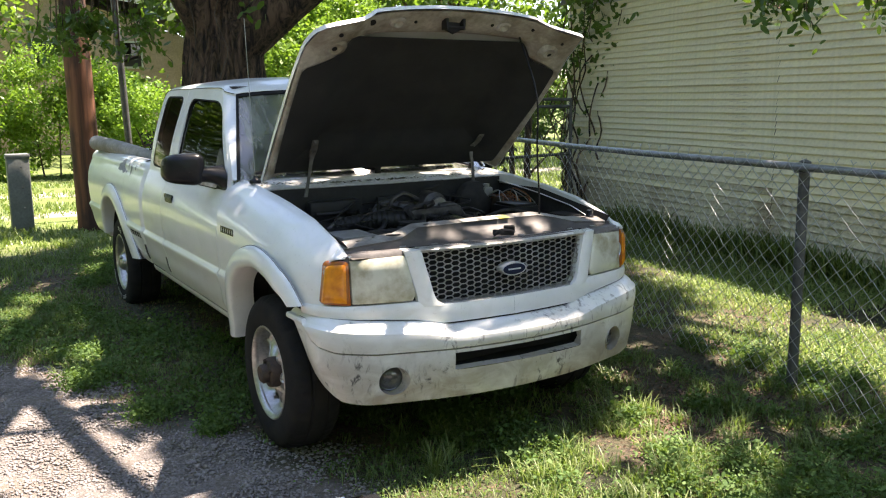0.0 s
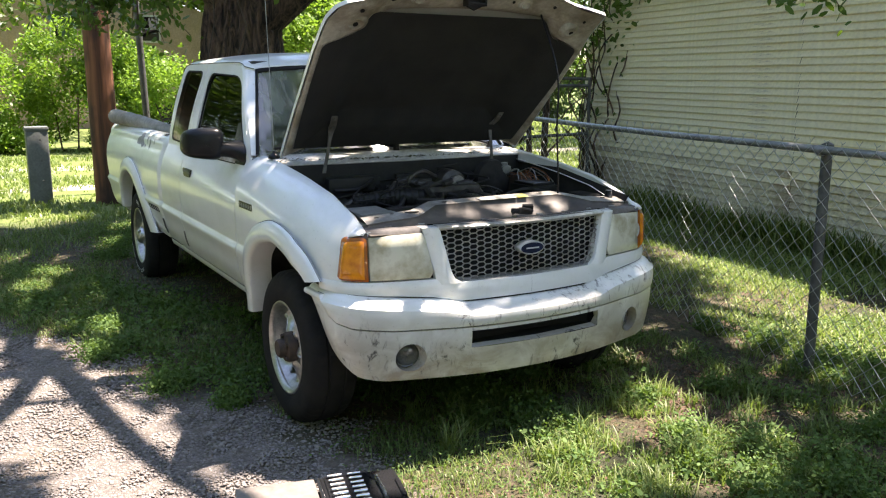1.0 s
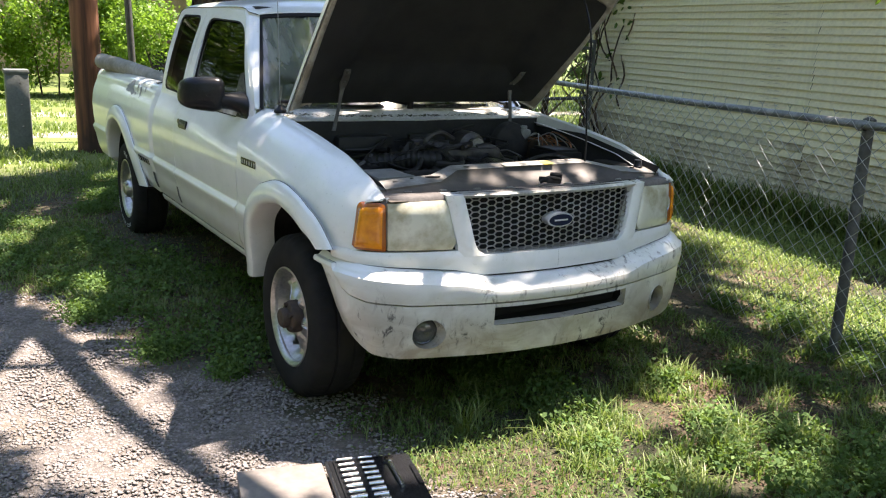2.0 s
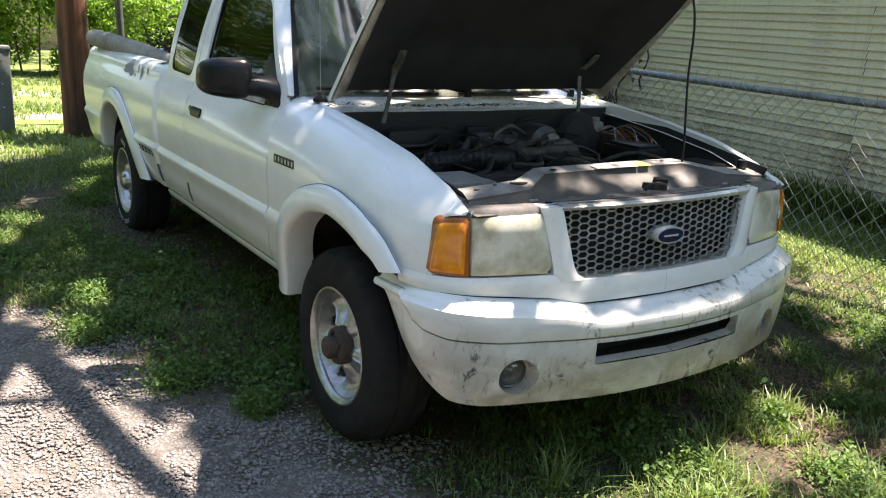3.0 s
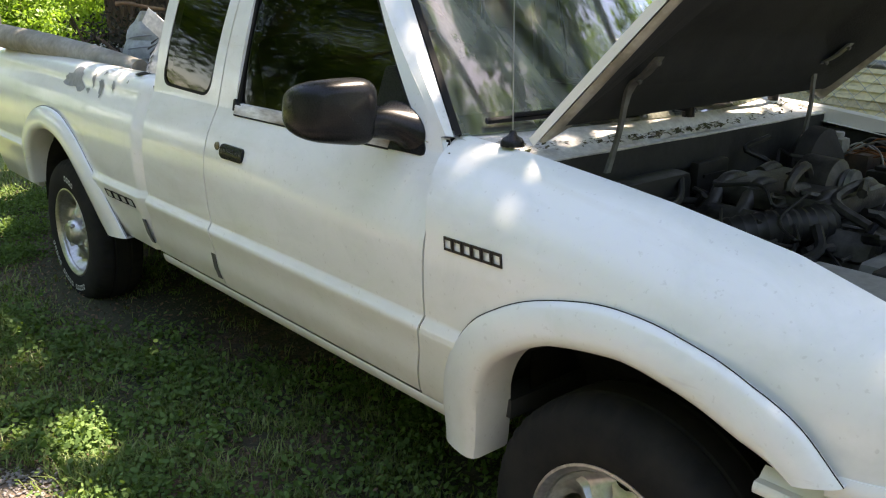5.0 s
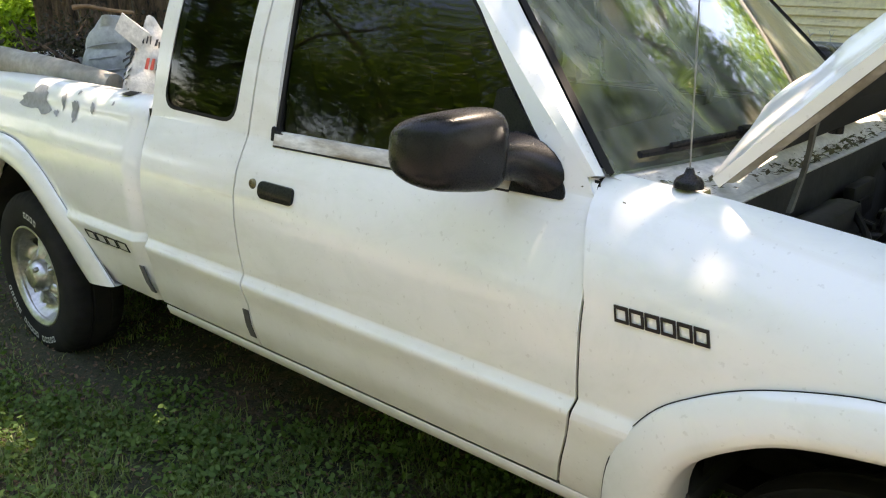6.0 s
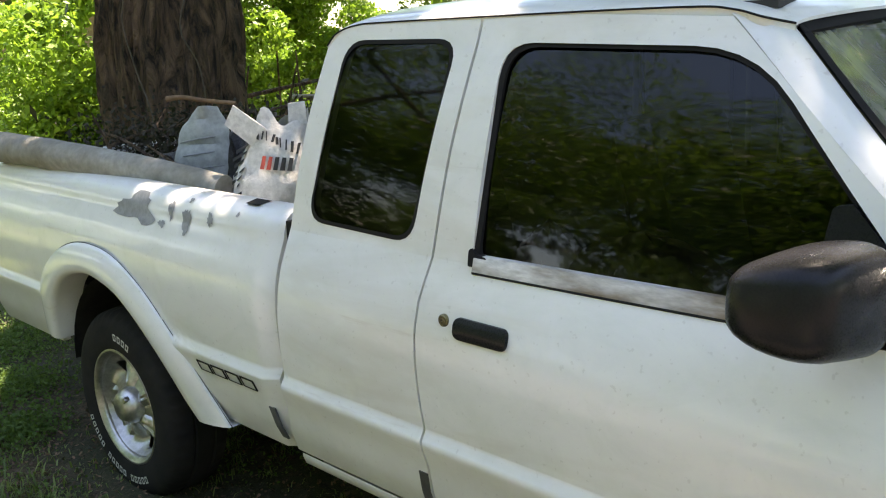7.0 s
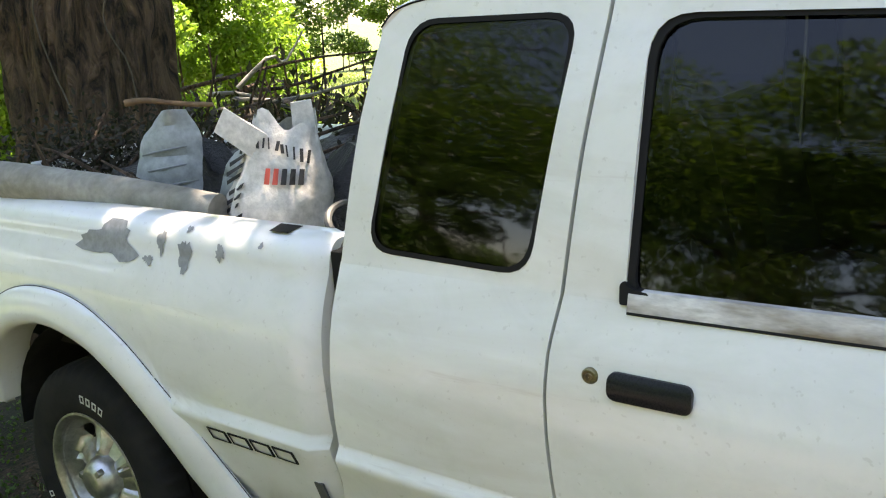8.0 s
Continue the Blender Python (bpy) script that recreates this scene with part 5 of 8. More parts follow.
# --- cowl, wipers, aerial
rows = []
for i in range(33):
    a = -1 + 2 * i / 32
    bow = 1 - a * a
    f = 0.385 + bow * 0.012
    g = 1.070 - bow * 0.006
    s = 0.735
    rows.append([Vector((a * (s - 0.02), f + 0.006, g - 0.016)), Vector((a * s, f, g - 0.004)), Vector((a * s, f + 0.016, g)), Vector((a * s, f + 0.03, g - 0.006)), Vector((a * (s + 0.01), (f + 0.645 - bow * 0.165) / 2, 1.080 + 0.010 * bow)), Vector((a * (s + 0.02), 0.645 - bow * 0.165, 1.096 + 0.022 * bow))])
cowl = part("cowl", MB().grid(rows), COWL, TRUCK, "weathered white cowl with leaf litter")
for s, x0, x1 in ((-1, -0.68, -0.16), (1, -0.06, 0.50)):
    # the blade lies along the foot of the glass, its arm before it
    def foot_line(x, out, up):
        bow = 1 - (x / 0.765) ** 2
        return Vector((x, 0.645 - bow * 0.165 - out, 1.106 + 0.022 * bow + up))
    blade = [foot_line(x0 + (x1 - x0) * k / 8, 0.006, 0.022) for k in range(9)]
    mb = MB().tube(blade, 0.009, 6)
    mb.tube([p + Vector((0, -0.012, 0.012)) for p in blade[1:8]], 0.006, 6)
    mb.tube(spline([foot_line(x1 + 0.10, 0.06, 0.005), foot_line(x1 - 0.06, 0.045, 0.032), foot_line((x0 + x1) / 2, 0.022, 0.040)], 8), 0.009, 6)
    mb.tube([foot_line(x1 + 0.10, 0.06, -0.015), foot_line(x1 + 0.10, 0.06, 0.02)], 0.018, 10)
    part("wiper", mb, BLACK, cowl, "black wiper")
rng = random.Random(8)
mb = MB()
for k in range(1500):
    x = rng.uniform(-0.72, 0.72) if k % 2 else rng.gauss(-0.05, 0.24)
    bow = 1 - (x / 0.745) ** 2
    y = rng.uniform(0.43, 0.62) - bow * 0.04
    c, a, l = Vector((x, y, 1.083 + 0.010 * (y - 0.45) * 8)), rng.uniform(0, 6.28), rng.uniform(0.004, 0.010) * rng.choice((1, 1, 1, 1.9))
    d, e = Vector((math.cos(a), math.sin(a), rng.uniform(-0.1, 0.5))) * l, Vector((-math.sin(a), math.cos(a), rng.uniform(-0.2, 0.3))) * l * 0.4
    mb.add([c - d, c + e, c + d, c - e], [(0, 1, 2, 3)])
LITTER = speckled("leaf_litter", (0.10, 0.07, 0.035), (0.06, 0.07, 0.02), 30, 0.9, 0.0)
tagged(part("leaf_litter", mb, LITTER, cowl, "dry leaf litter", 0), kind="stuff")
ant = Vector((-0.722, 0.470, 1.098))
mb = MB().lathe([(0.001, 0.034), (0.007, 0.034), (0.011, 0.022), (0.024, 0.014), (0.029, 0.006), (0.030, -0.004)], ant, "z", 20)
aerial = part("aerial_base", mb, BLACK, TRUCK, "black aerial base")
part("aerial_mast", MB().tube([ant + Vector((0, 0, 0.03)), ant + Vector((-0.004, 0.01, 0.4)), ant + Vector((-0.010, 0.025, 0.80))], 0.0017, 6), STEEL, aerial)

# --- engine bay
for s in (-1, 1):
    bay = MB().grid([[Vector((s * x, v, w)) for x, w in ((0.714, 1.02 if v > 0 else 0.93 + 0.09 * (v + 0.55) / 0.55), (0.690, 0.90), (0.60, 0.62), (0.45, 0.40))] for v in (-0.55, -0.3, 0.0, 0.3, 0.44)])
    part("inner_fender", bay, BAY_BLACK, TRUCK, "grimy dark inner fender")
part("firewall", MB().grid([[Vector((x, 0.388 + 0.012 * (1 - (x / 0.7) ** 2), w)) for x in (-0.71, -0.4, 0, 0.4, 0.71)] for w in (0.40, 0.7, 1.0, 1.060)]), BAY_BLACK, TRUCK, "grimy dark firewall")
part("splash_tray", MB().box((0, -0.1, 0.40), (1.2, 1.0, 0.02)), MATT_BLACK, TRUCK)
# radiator support: flat shelves at each side and a raised, sloping middle with oval holes
rows = []
SUP = [(-0.715, 0), (-0.60, 0), (-0.52, 0.02), (-0.44, 0.12), (-0.36, 0.62), (-0.30, 1), (0.0, 1.05), (0.38, 1.1), (0.44, 0.7), (0.50, 0.12), (0.60, 0), (0.715, 0)]
face = []
for x, m in SUP:
    b, t, f = -0.455 + 0.095 * m, 0.930 + 0.022 * m - 0.012 * max(0, abs(x) - 0.55) / 0.16, -0.545 + 0.118 * m
    tip = Vector((x, f, t - 0.016 + 0.006 * m))
    rows.append([Vector((x, b + 0.004, t - 0.05)), Vector((x, b, t - 0.004)), Vector((x, b - 0.006, t)), Vector((x, f + 0.02, t - 0.011 + 0.003 * m)), Vector((x, f + 0.006, t - 0.014 + 0.004 * m)), tip])
    face.append([tip, Vector((x, f - 0.001, tip.z - 0.008)), Vector((x, f - 0.004 - 0.012 * m, tip.z - 0.020 * m - 0.010)), Vector((x, f - 0.012 - 0.060 * m, 0.880)), Vector((x, f - 0.09, 0.872))])
support = part("radiator_support", MB().grid(rows), UNDERHOOD, TRUCK, "dusty beige radiator support")
# the sloping face gets a darker brown: its shade is put into the colour
part("support_face", MB().grid(face), speckled("shaded_grimy_panel", (0.125, 0.105, 0.088), (0.055, 0.047, 0.04), 9, 0.6, 0.1, stretch=(0.5, 1, 1)), support, "grimy brown front face, coloured dark for its shade")
for x, y, w, a, b in ((-0.445, -0.475, 0.9275, 0.034, 0.022), (-0.62, -0.49, 0.918, 0.012, 0.007), (-0.24, -0.40, 0.9475, 0.014, 0.006), (0.60, -0.49, 0.9225, 0.013, 0.009), (-0.54, -0.475, 0.926, 0.008, 0.005), (0.30, -0.385, 0.9545, 0.010, 0.005)):
    ring = [Vector((x + a * math.cos(t), y + b * math.sin(t), w + 0.0025)) for t in [2 * math.pi * k / 18 for k in range(18)]]
    part("oval_hole", MB().prism(ring, (0, 0, -0.002)), SEAL, support)
part("warning_label", MB().prism([Vector((-0.06, -0.430, 0.9465)), Vector((0.14, -0.430, 0.9470)), Vector((0.14, -0.378, 0.9520)), Vector((-0.06, -0.378, 0.9515))], (0, 0, 0.001)), PAPER, support, "faded paper label")
part("yellow_label", MB().prism([Vector((0.145, -0.430, 0.9470)), Vector((0.20, -0.430, 0.9475)), Vector((0.20, -0.378, 0.9525)), Vector((0.145, -0.378, 0.9520))], (0, 0, 0.001)), YELLOW, support)
# plastic sight shield from the support to the grille's top, with the latch on it
rows = []
for i in range(29):
    x = -0.735 + 1.47 * i / 28
    y0 = nose(min(abs(x), 0.80)) + 0.020
    lip_z = lerp([(0.0, 0.884), (0.44, 0.878), (0.47, 0.862), (0.72, 0.852), (0.74, 0.850)], abs(x))
    rows.append([Vector((x, y0 - 0.004, lip_z)), Vector((x, y0, 0.876 + 0.014 * (1 - (x / 0.73) ** 2))), Vector((x, y0 + 0.012, 0.886 + 0.016 * (1 - (x / 0.73) ** 2))), Vector((x, y0 + 0.06, 0.888 + 0.008 * (1 - (x / 0.73) ** 2))), Vector((x, -0.56, 0.876)), Vector((x, -0.43, 0.868))])
shield = part("sight_shield", MB().grid(rows), SHIELD, TRUCK, "dusty grey plastic shield above the grille")
rng = random.Random(3)
for k in range(9):
    x = -0.6 + 1.2 * k / 8
    part("shield_clip", MB().box((x, -0.60 + 0.07 * abs(x), 0.890), (0.030, 0.010, 0.006), pose(0, 0, 0, 0, 0, rng.uniform(-20, 20)), 0.002), UNDERHOOD, shield)
latch = MB().box((0.03, -0.62, 0.915), (0.10, 0.05, 0.022), pose(0, 0, 0, 0, 8, 18), 0.006).box((0.075, -0.60, 0.925), (0.05, 0.02, 0.03), pose(0, 0, 0, 20, 0, -25), 0.004)
latch.tube(spline([(-0.03, -0.63, 0.91), (0.0, -0.645, 0.93), (0.05, -0.64, 0.922), (0.10, -0.60, 0.91)], 10), 0.008, 8)
part("hood_latch", latch, MATT_BLACK, shield, "black latch mechanism")
for s in (1,):
    part("rubber_stop", MB().lathe([(0.001, 0.03), (0.016, 0.028), (0.018, 0.006), (0.024, 0.0), (0.010, -0.01)], (s * 0.655, -0.47, 0.925), "z", 14), BLACK, support)
# engine and what sits round it
part("radiator", MB().box((0, -0.33, 0.70), (0.98, 0.05, 0.46), None, 0.01), MATT_BLACK, TRUCK)
part("battery", MB().box((-0.565, -0.30, 0.815), (0.20, 0.24, 0.18), None, 0.012).box((-0.565, -0.30, 0.913), (0.17, 0.21, 0.02), None, 0.006), BATTERY, TRUCK, "grey battery box")
part("engine_block", MB().box((0, 0.05, 0.66), (0.46, 0.56, 0.42), None, 0.04).box((-0.17, 0.05, 0.87), (0.12, 0.50, 0.08), pose(0, 0, 0, 0, 25), 0.03).box((0.17, 0.05, 0.87), (0.12, 0.50, 0.08), pose(0, 0, 0, 0, -25), 0.03), CAST, TRUCK, "oily cast engine")
pl = MB().box((0.0, 0.10, 0.945), (0.34, 0.34, 0.06), None, 0.025)
for k in range(4):
    for s in (-1, 1):
        part("intake_runner", MB().tube(spline([(s * 0.05, -0.03 + 0.09 * k, 0.965), (s * 0.13, -0.03 + 0.09 * k, 0.97), (s * 0.20, -0.03 + 0.09 * k, 0.90)], 8), 0.020, 10), CAST, TRUCK)
part("intake_manifold", pl, CAST, TRUCK, "dull grey intake manifold")
part("air_duct", MB().tube(spline([(-0.45, 0.10, 0.89), (-0.32, 0.0, 0.92), (-0.20, -0.06, 0.925), (-0.10, 0.02, 0.90)], 40), [0.042 + 0.005 * (k % 2) for k in range(40)], 14), ENGINE_BLACK, TRUCK, "ribbed black intake hose")
part("air_box", MB().box((-0.53, 0.10, 0.80), (0.24, 0.26, 0.16), None, 0.04).box((-0.53, 0.10, 0.885), (0.18, 0.20, 0.02), pose(0, 0, 0, 4, -6, 10), 0.008), ENGINE_BLACK, TRUCK, "black air filter box")
part("alternator", MB().lathe([(0.001, -0.012), (0.022, -0.012), (0.024, 0.0), (0.046, 0.0), (0.050, 0.008), (0.044, 0.016), (0.072, 0.03), (0.075, 0.12), (0.05, 0.14), (0.001, 0.14)], (0.06, -0.005, 0.965), "y", 24), CAST, TRUCK, "alternator with a bright pulley")
part("pulley", MB().lathe([(0.001, -0.008), (0.014, -0.008), (0.016, -0.002), (0.040, -0.002), (0.042, 0.012), (0.001, 0.014)], (0.06, -0.020, 0.975), "y", 24), STEEL, TRUCK)
belt = [Vector((x, -0.12, z)) for x, z in ((0.05, 0.95), (-0.10, 0.86), (-0.12, 0.72), (0.0, 0.62), (0.12, 0.70), (0.14, 0.92))]
part("drive_belt", MB().tube(belt + belt[:1], 0.010, 6), SEAL, TRUCK)
part("fan_shroud", MB().lathe([(0.24, 0.0), (0.25, 0.10), (0.23, 0.10)], (0, -0.29, 0.70), "y", 32), BLACK, TRUCK)
rng = random.Random(11)
for k in range(64):
    x0, y0 = rng.uniform(-0.45, 0.35), rng.uniform(-0.22, 0.28)
    pts = [Vector((x0, y0, rng.uniform(0.86, 0.96)))]
    for q in range(3):
        pts.append(pts[-1] + Vector((rng.uniform(-0.16, 0.16), rng.uniform(-0.10, 0.12), rng.uniform(-0.05, 0.045))))
    part("hose", MB().tube(spline(pts, 14), rng.choice((0.004, 0.005, 0.007, 0.009, 0.013)), 7), ENGINE_BLACK if k % 4 else CAST, TRUCK)
part("fuse_box", MB().box((0.56, 0.02, 0.88), (0.17, 0.22, 0.12), None, 0.015).box((0.56, 0.02, 0.945), (0.14, 0.18, 0.016), None, 0.006), ENGINE_BLACK, TRUCK, "black fuse box")
part("coolant_bottle", MB().box((-0.25, -0.25, 0.86), (0.20, 0.06, 0.08), None, 0.02), BATTERY, TRUCK)
part("brake_booster", MB().lathe([(0.001, -0.07), (0.05, -0.07), (0.11, -0.03), (0.115, 0.02), (0.07, 0.06)], (0.46, 0.28, 0.94), "y", 24), MATT_BLACK, TRUCK)
part("fluid_reservoir", MB().box((0.52, 0.27, 0.995), (0.06, 0.11, 0.05), None, 0.014).lathe([(0.001, 0.016), (0.022, 0.016), (0.022, 0.0)], (0.52, 0.25, 1.020), "z", 14), BATTERY, TRUCK, "grimy grey brake fluid reservoir")
part("hydraulic_unit", MB().box((0.60, 0.22, 0.92), (0.10, 0.13, 0.10), None, 0.01), RUST_HUB, TRUCK, "rusty hydraulic unit")
for k in range(13):
    x = 0.52 + 0.013 * k
    j = [rng.uniform(-0.026, 0.026) for q in range(8)]
    part("brake_line", MB().tube(spline([(x, 0.26 + j[0], 0.95), (x + j[1], 0.22 + j[0], 0.985 + j[2]), (x + 0.01 + j[3], 0.16 + j[4], 0.985 + j[5]), (x + j[6], 0.10 - 0.006 * k, 0.965 + j[7]), (x + 0.012 + j[1], 0.09 - 0.008 * k, 0.88)], 20), 0.0028, 6), COPPER if k % 3 else STEEL, TRUCK, "thin rusty brake line")
part("firewall_heater_box", MB().box((-0.36, 0.325, 0.93), (0.30, 0.08, 0.14), None, 0.03).box((-0.02, 0.36, 0.95), (0.16, 0.03, 0.09), None, 0.01).box((-0.02, 0.345, 0.955), (0.11, 0.012, 0.008)), ENGINE_BLACK, TRUCK)
part("washer_bottle", MB().box((0.66, -0.28, 0.86), (0.10, 0.18, 0.12), None, 0.02), MATT_BLACK, TRUCK)

# ---- ground: one sheet, finer near the truck ----
def gz(x, y):
    return -0.05 - 0.05 * np.exp(-((x - 1.5) ** 2 + (y - 3.5) ** 2) / 3.0) + 0.012 * np.sin(1.7 * x + 0.6) * np.sin(1.3 * y) * np.exp(-((x - 1.5) ** 2 + (y - 5) ** 2) / 60)


def gravel_edge(y):
    """The x up to which the gravel reaches."""
    return np.interp(y, [-6.0, 1.5, 2.86, 3.2, 3.7, 4.2, 4.8, 5.4, 5.9, 6.6, 8.0, 11.0], [1.9, 1.75, 1.52, 1.48, 1.34, 1.04, 0.80, 0.52, 0.30, -0.1, -1.0, -3.0])


def axis(lo, hi, fine0, fine1, step):
    a = list(np.arange(fine0, fine1, step))
    s, p = step, a[-1]
    while p < hi:
        s *= 1.22
        p += s
        a.append(p)
    s, p = step, a[0]
    while p > lo:
        s *= 1.22
        p -= s
        a.insert(0, p)
    return np.array(a)


gx, gy = axis(-600, 600, -4.0, 9.0, 0.12), axis(-600, 600, -1.0, 13.0, 0.12)
XX, YY = np.meshgrid(gx, gy)
rs = np.random.RandomState(5)
near = np.exp(-((XX - 1.5) ** 2 + (YY - 4) ** 2) / 40)
ZZ = gz(XX, YY) + near * rs.uniform(-0.008, 0.008, XX.shape)
nx, ny = len(gx), len(gy)
idx = np.arange(nx * ny).reshape(ny, nx)
quads = np.stack([idx[:-1, :-1], idx[:-1, 1:], idx[1:, 1:], idx[1:, :-1]], -1).reshape(-1, 4)
GROUND = mat("grass_soil_and_gravel", (0.1, 0.1, 0.05), 0.95)
n = Nodes(GROUND)
px, py, pz = n.xyz()
curve = n.node("ShaderNodeFloatCurve")
t = n.math("DIVIDE", n.math("ADD", py, 6.0), 18.0, True)
c = curve.mapping.curves[0]
for k in range(7):
    yy = -6.0 + 18.0 * k / 6
    if k in (0, 6):
        c.points[0 if k == 0 else -1].location = (k / 6, float(gravel_edge(yy) + 4) / 8)
for yy in (1.5, 2.86, 3.7, 4.8, 5.9, 8.0):
    c.points.new((yy + 6) / 18, float(gravel_edge(yy) + 4) / 8)
curve.mapping.update()
n.link(t, curve.inputs["Value"])
edge = n.math("SUBTRACT", n.math("MULTIPLY", curve.outputs[0], 8.0), 4.0)
wob = n.math("MULTIPLY", n.math("SUBTRACT", n.noise(3.2, 5, 0.6), 0.5), 0.75)
grav = n.math("MULTIPLY", n.math("ADD", n.math("SUBTRACT", edge, px), wob), 5.0, True)
far = n.math("MULTIPLY", n.math("ADD", n.math("ADD", px, 3.1), n.math("MULTIPLY", wob, 1.5)), 3.0, True)
grav = n.math("MULTIPLY", grav, far)
# the drive's two pale tracks beyond the pole
def track(y0, half):
    d = n.math("ABSOLUTE", n.math("SUBTRACT", n.math("ADD", py, n.math("MULTIPLY", px, 0.10)), y0))
    return n.math("MULTIPLY", n.math("SUBTRACT", n.math("ADD", half, n.math("MULTIPLY", n.math("SUBTRACT", n.noise(1.3, 3), 0.5), 0.5)), d), 4.0, True)
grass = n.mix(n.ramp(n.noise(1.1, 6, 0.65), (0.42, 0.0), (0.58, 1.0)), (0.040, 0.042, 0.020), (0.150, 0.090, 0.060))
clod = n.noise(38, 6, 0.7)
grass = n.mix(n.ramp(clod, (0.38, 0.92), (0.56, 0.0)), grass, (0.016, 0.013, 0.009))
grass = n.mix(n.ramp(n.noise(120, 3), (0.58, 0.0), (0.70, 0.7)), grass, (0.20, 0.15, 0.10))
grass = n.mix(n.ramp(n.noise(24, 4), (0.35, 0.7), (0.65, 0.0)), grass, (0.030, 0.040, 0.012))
lawn_at = n.math("MULTIPLY", n.math("ADD", n.math("SUBTRACT", py, 9.6), n.math("MULTIPLY", wob, 2.0)), 1.2, True)
grass = n.mix(n.math("MULTIPLY", lawn_at, 0.8), grass, n.mix(n.noise(5, 4), (0.10, 0.155, 0.030), (0.17, 0.22, 0.055)))
pale = n.mix(n.noise(7, 5), (0.42, 0.38, 0.31), (0.30, 0.27, 0.21))
grass = n.mix(n.math("MULTIPLY", n.math("MAXIMUM", track(13.35, 0.42), track(16.3, 0.50)), n.math("LESS_THAN", px, 30.0)), grass, pale)
vor = n.voronoi(85, "F1", "Color")
cell = n.node("ShaderNodeSeparateColor")
n.link(vor, cell.inputs[0])
stone = n.mix(cell.outputs[0], (0.110, 0.095, 0.086), (0.235, 0.212, 0.198))
stone = n.mix(n.ramp(n.noise(70, 4, 0.7), (0.36, 0.8), (0.56, 0.0)), stone, (0.13, 0.11, 0.095))
stone = n.mix(n.ramp(n.noise(2.1, 5, 0.6), (0.45, 0.0), (0.75, 0.45)), stone, (0.20, 0.155, 0.10))
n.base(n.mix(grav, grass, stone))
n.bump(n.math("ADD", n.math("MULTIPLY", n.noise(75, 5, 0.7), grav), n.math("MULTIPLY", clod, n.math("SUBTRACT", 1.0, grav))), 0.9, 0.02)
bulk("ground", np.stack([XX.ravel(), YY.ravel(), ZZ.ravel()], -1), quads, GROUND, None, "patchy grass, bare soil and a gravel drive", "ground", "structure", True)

# ---- leaves, blades and stones in bulk ----
def leaf_cards(centres, size, rs, fold=0.25, slim=0.5, droop=0.0, flat=0.0, fine=False):
    """Folded leaves, one at each centre, turned at random; fine ones have an oval outline."""
    m = len(centres)
    d = rs.normal(size=(m, 3))
    d[:, 2] = d[:, 2] * (1 - flat) - droop
    d /= np.linalg.norm(d, axis=1, keepdims=True)
    up = rs.normal(size=(m, 3))
    up[:, 2] += 1.0 + 3 * flat
    w = np.cross(d, up)
    w /= np.linalg.norm(w, axis=1, keepdims=True) + 1e-9
    nrm = np.cross(w, d)
    l = (size * rs.uniform(0.6, 1.3, m))[:, None]
    a, b = centres - d * l * 0.5, centres + d * l * 0.5
    mid = centres - d * l * 0.08 + nrm * l * fold * 0.3
    p, q = mid + w * l * slim * 0.5 - nrm * l * fold * 0.3, mid - w * l * slim * 0.5 - nrm * l * fold * 0.3
    if fine:
        p2, q2 = p + d * l * 0.33 - w * l * slim * 0.12, q + d * l * 0.33 + w * l * slim * 0.12
        p, q = p - d * l * 0.12, q - d * l * 0.12
        verts = np.stack([a, p, p2, b, q2, q], 1).reshape(-1, 3)
        i = np.arange(m)[:, None] * 6
        return verts, np.concatenate([i + np.array([[0, 1, 2]]), i + np.array([[0, 2, 3]]), i + np.array([[0, 3, 4]]), i + np.array([[0, 4, 5]])], 1).reshape(-1, 3)
    verts = np.stack([a, p, b, q], 1).reshape(-1, 3)
    i = np.arange(m)[:, None] * 4
    faces = np.concatenate([i + np.array([[0, 1, 2]]), i + np.array([[0, 2, 3]])], 1).reshape(-1, 3)
    return verts, faces


def cloud(rs, centres, radii, count, shell=0.5):
    """count points in soft balls, more of them towards each ball's skin."""
    k = rs.randint(0, len(centres), count)
    d = rs.normal(size=(count, 3))
    d /= np.linalg.norm(d, axis=1, keepdims=True)
    r = rs.uniform(shell, 1.0, count) ** 0.6
    return centres[k] + d * (r * radii[k])[:, None] * np.array([1, 1, 0.75])


LEAF = leaf_material("sunny_leaves", (0.035, 0.085, 0.013), (0.10, 0.18, 0.028))
HEDGE_LEAF = leaf_material("hedge_leaves", (0.11, 0.22, 0.025), (0.26, 0.42, 0.055), 0.5, 0.45)
CROWN_LEAF = leaf_material("crown_leaves", (0.045, 0.095, 0.018), (0.10, 0.18, 0.032), 0.45, 0.55)
DRIVE_LEAF = leaf_material("shrub_leaves", (0.045, 0.095, 0.02), (0.11, 0.19, 0.04), 0.5, 0.35)
GRASS = leaf_material("grass_blades", (0.072, 0.128, 0.033), (0.28, 0.33, 0.115), 0.42, 0.30)
GRASS.node_tree.nodes["Principled BSDF"].inputs["Specular IOR Level"].default_value = 0.32
BARK = mat("ridged_bark", (0.1, 0.08, 0.06), 0.95)
n = Nodes(BARK)
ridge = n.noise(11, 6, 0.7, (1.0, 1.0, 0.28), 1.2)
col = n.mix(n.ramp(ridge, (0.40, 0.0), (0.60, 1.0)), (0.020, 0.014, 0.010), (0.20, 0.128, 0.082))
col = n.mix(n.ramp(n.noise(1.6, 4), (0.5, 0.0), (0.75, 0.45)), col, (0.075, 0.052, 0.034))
n.base(col)
n.bump(ridge, 1.0, 0.12)
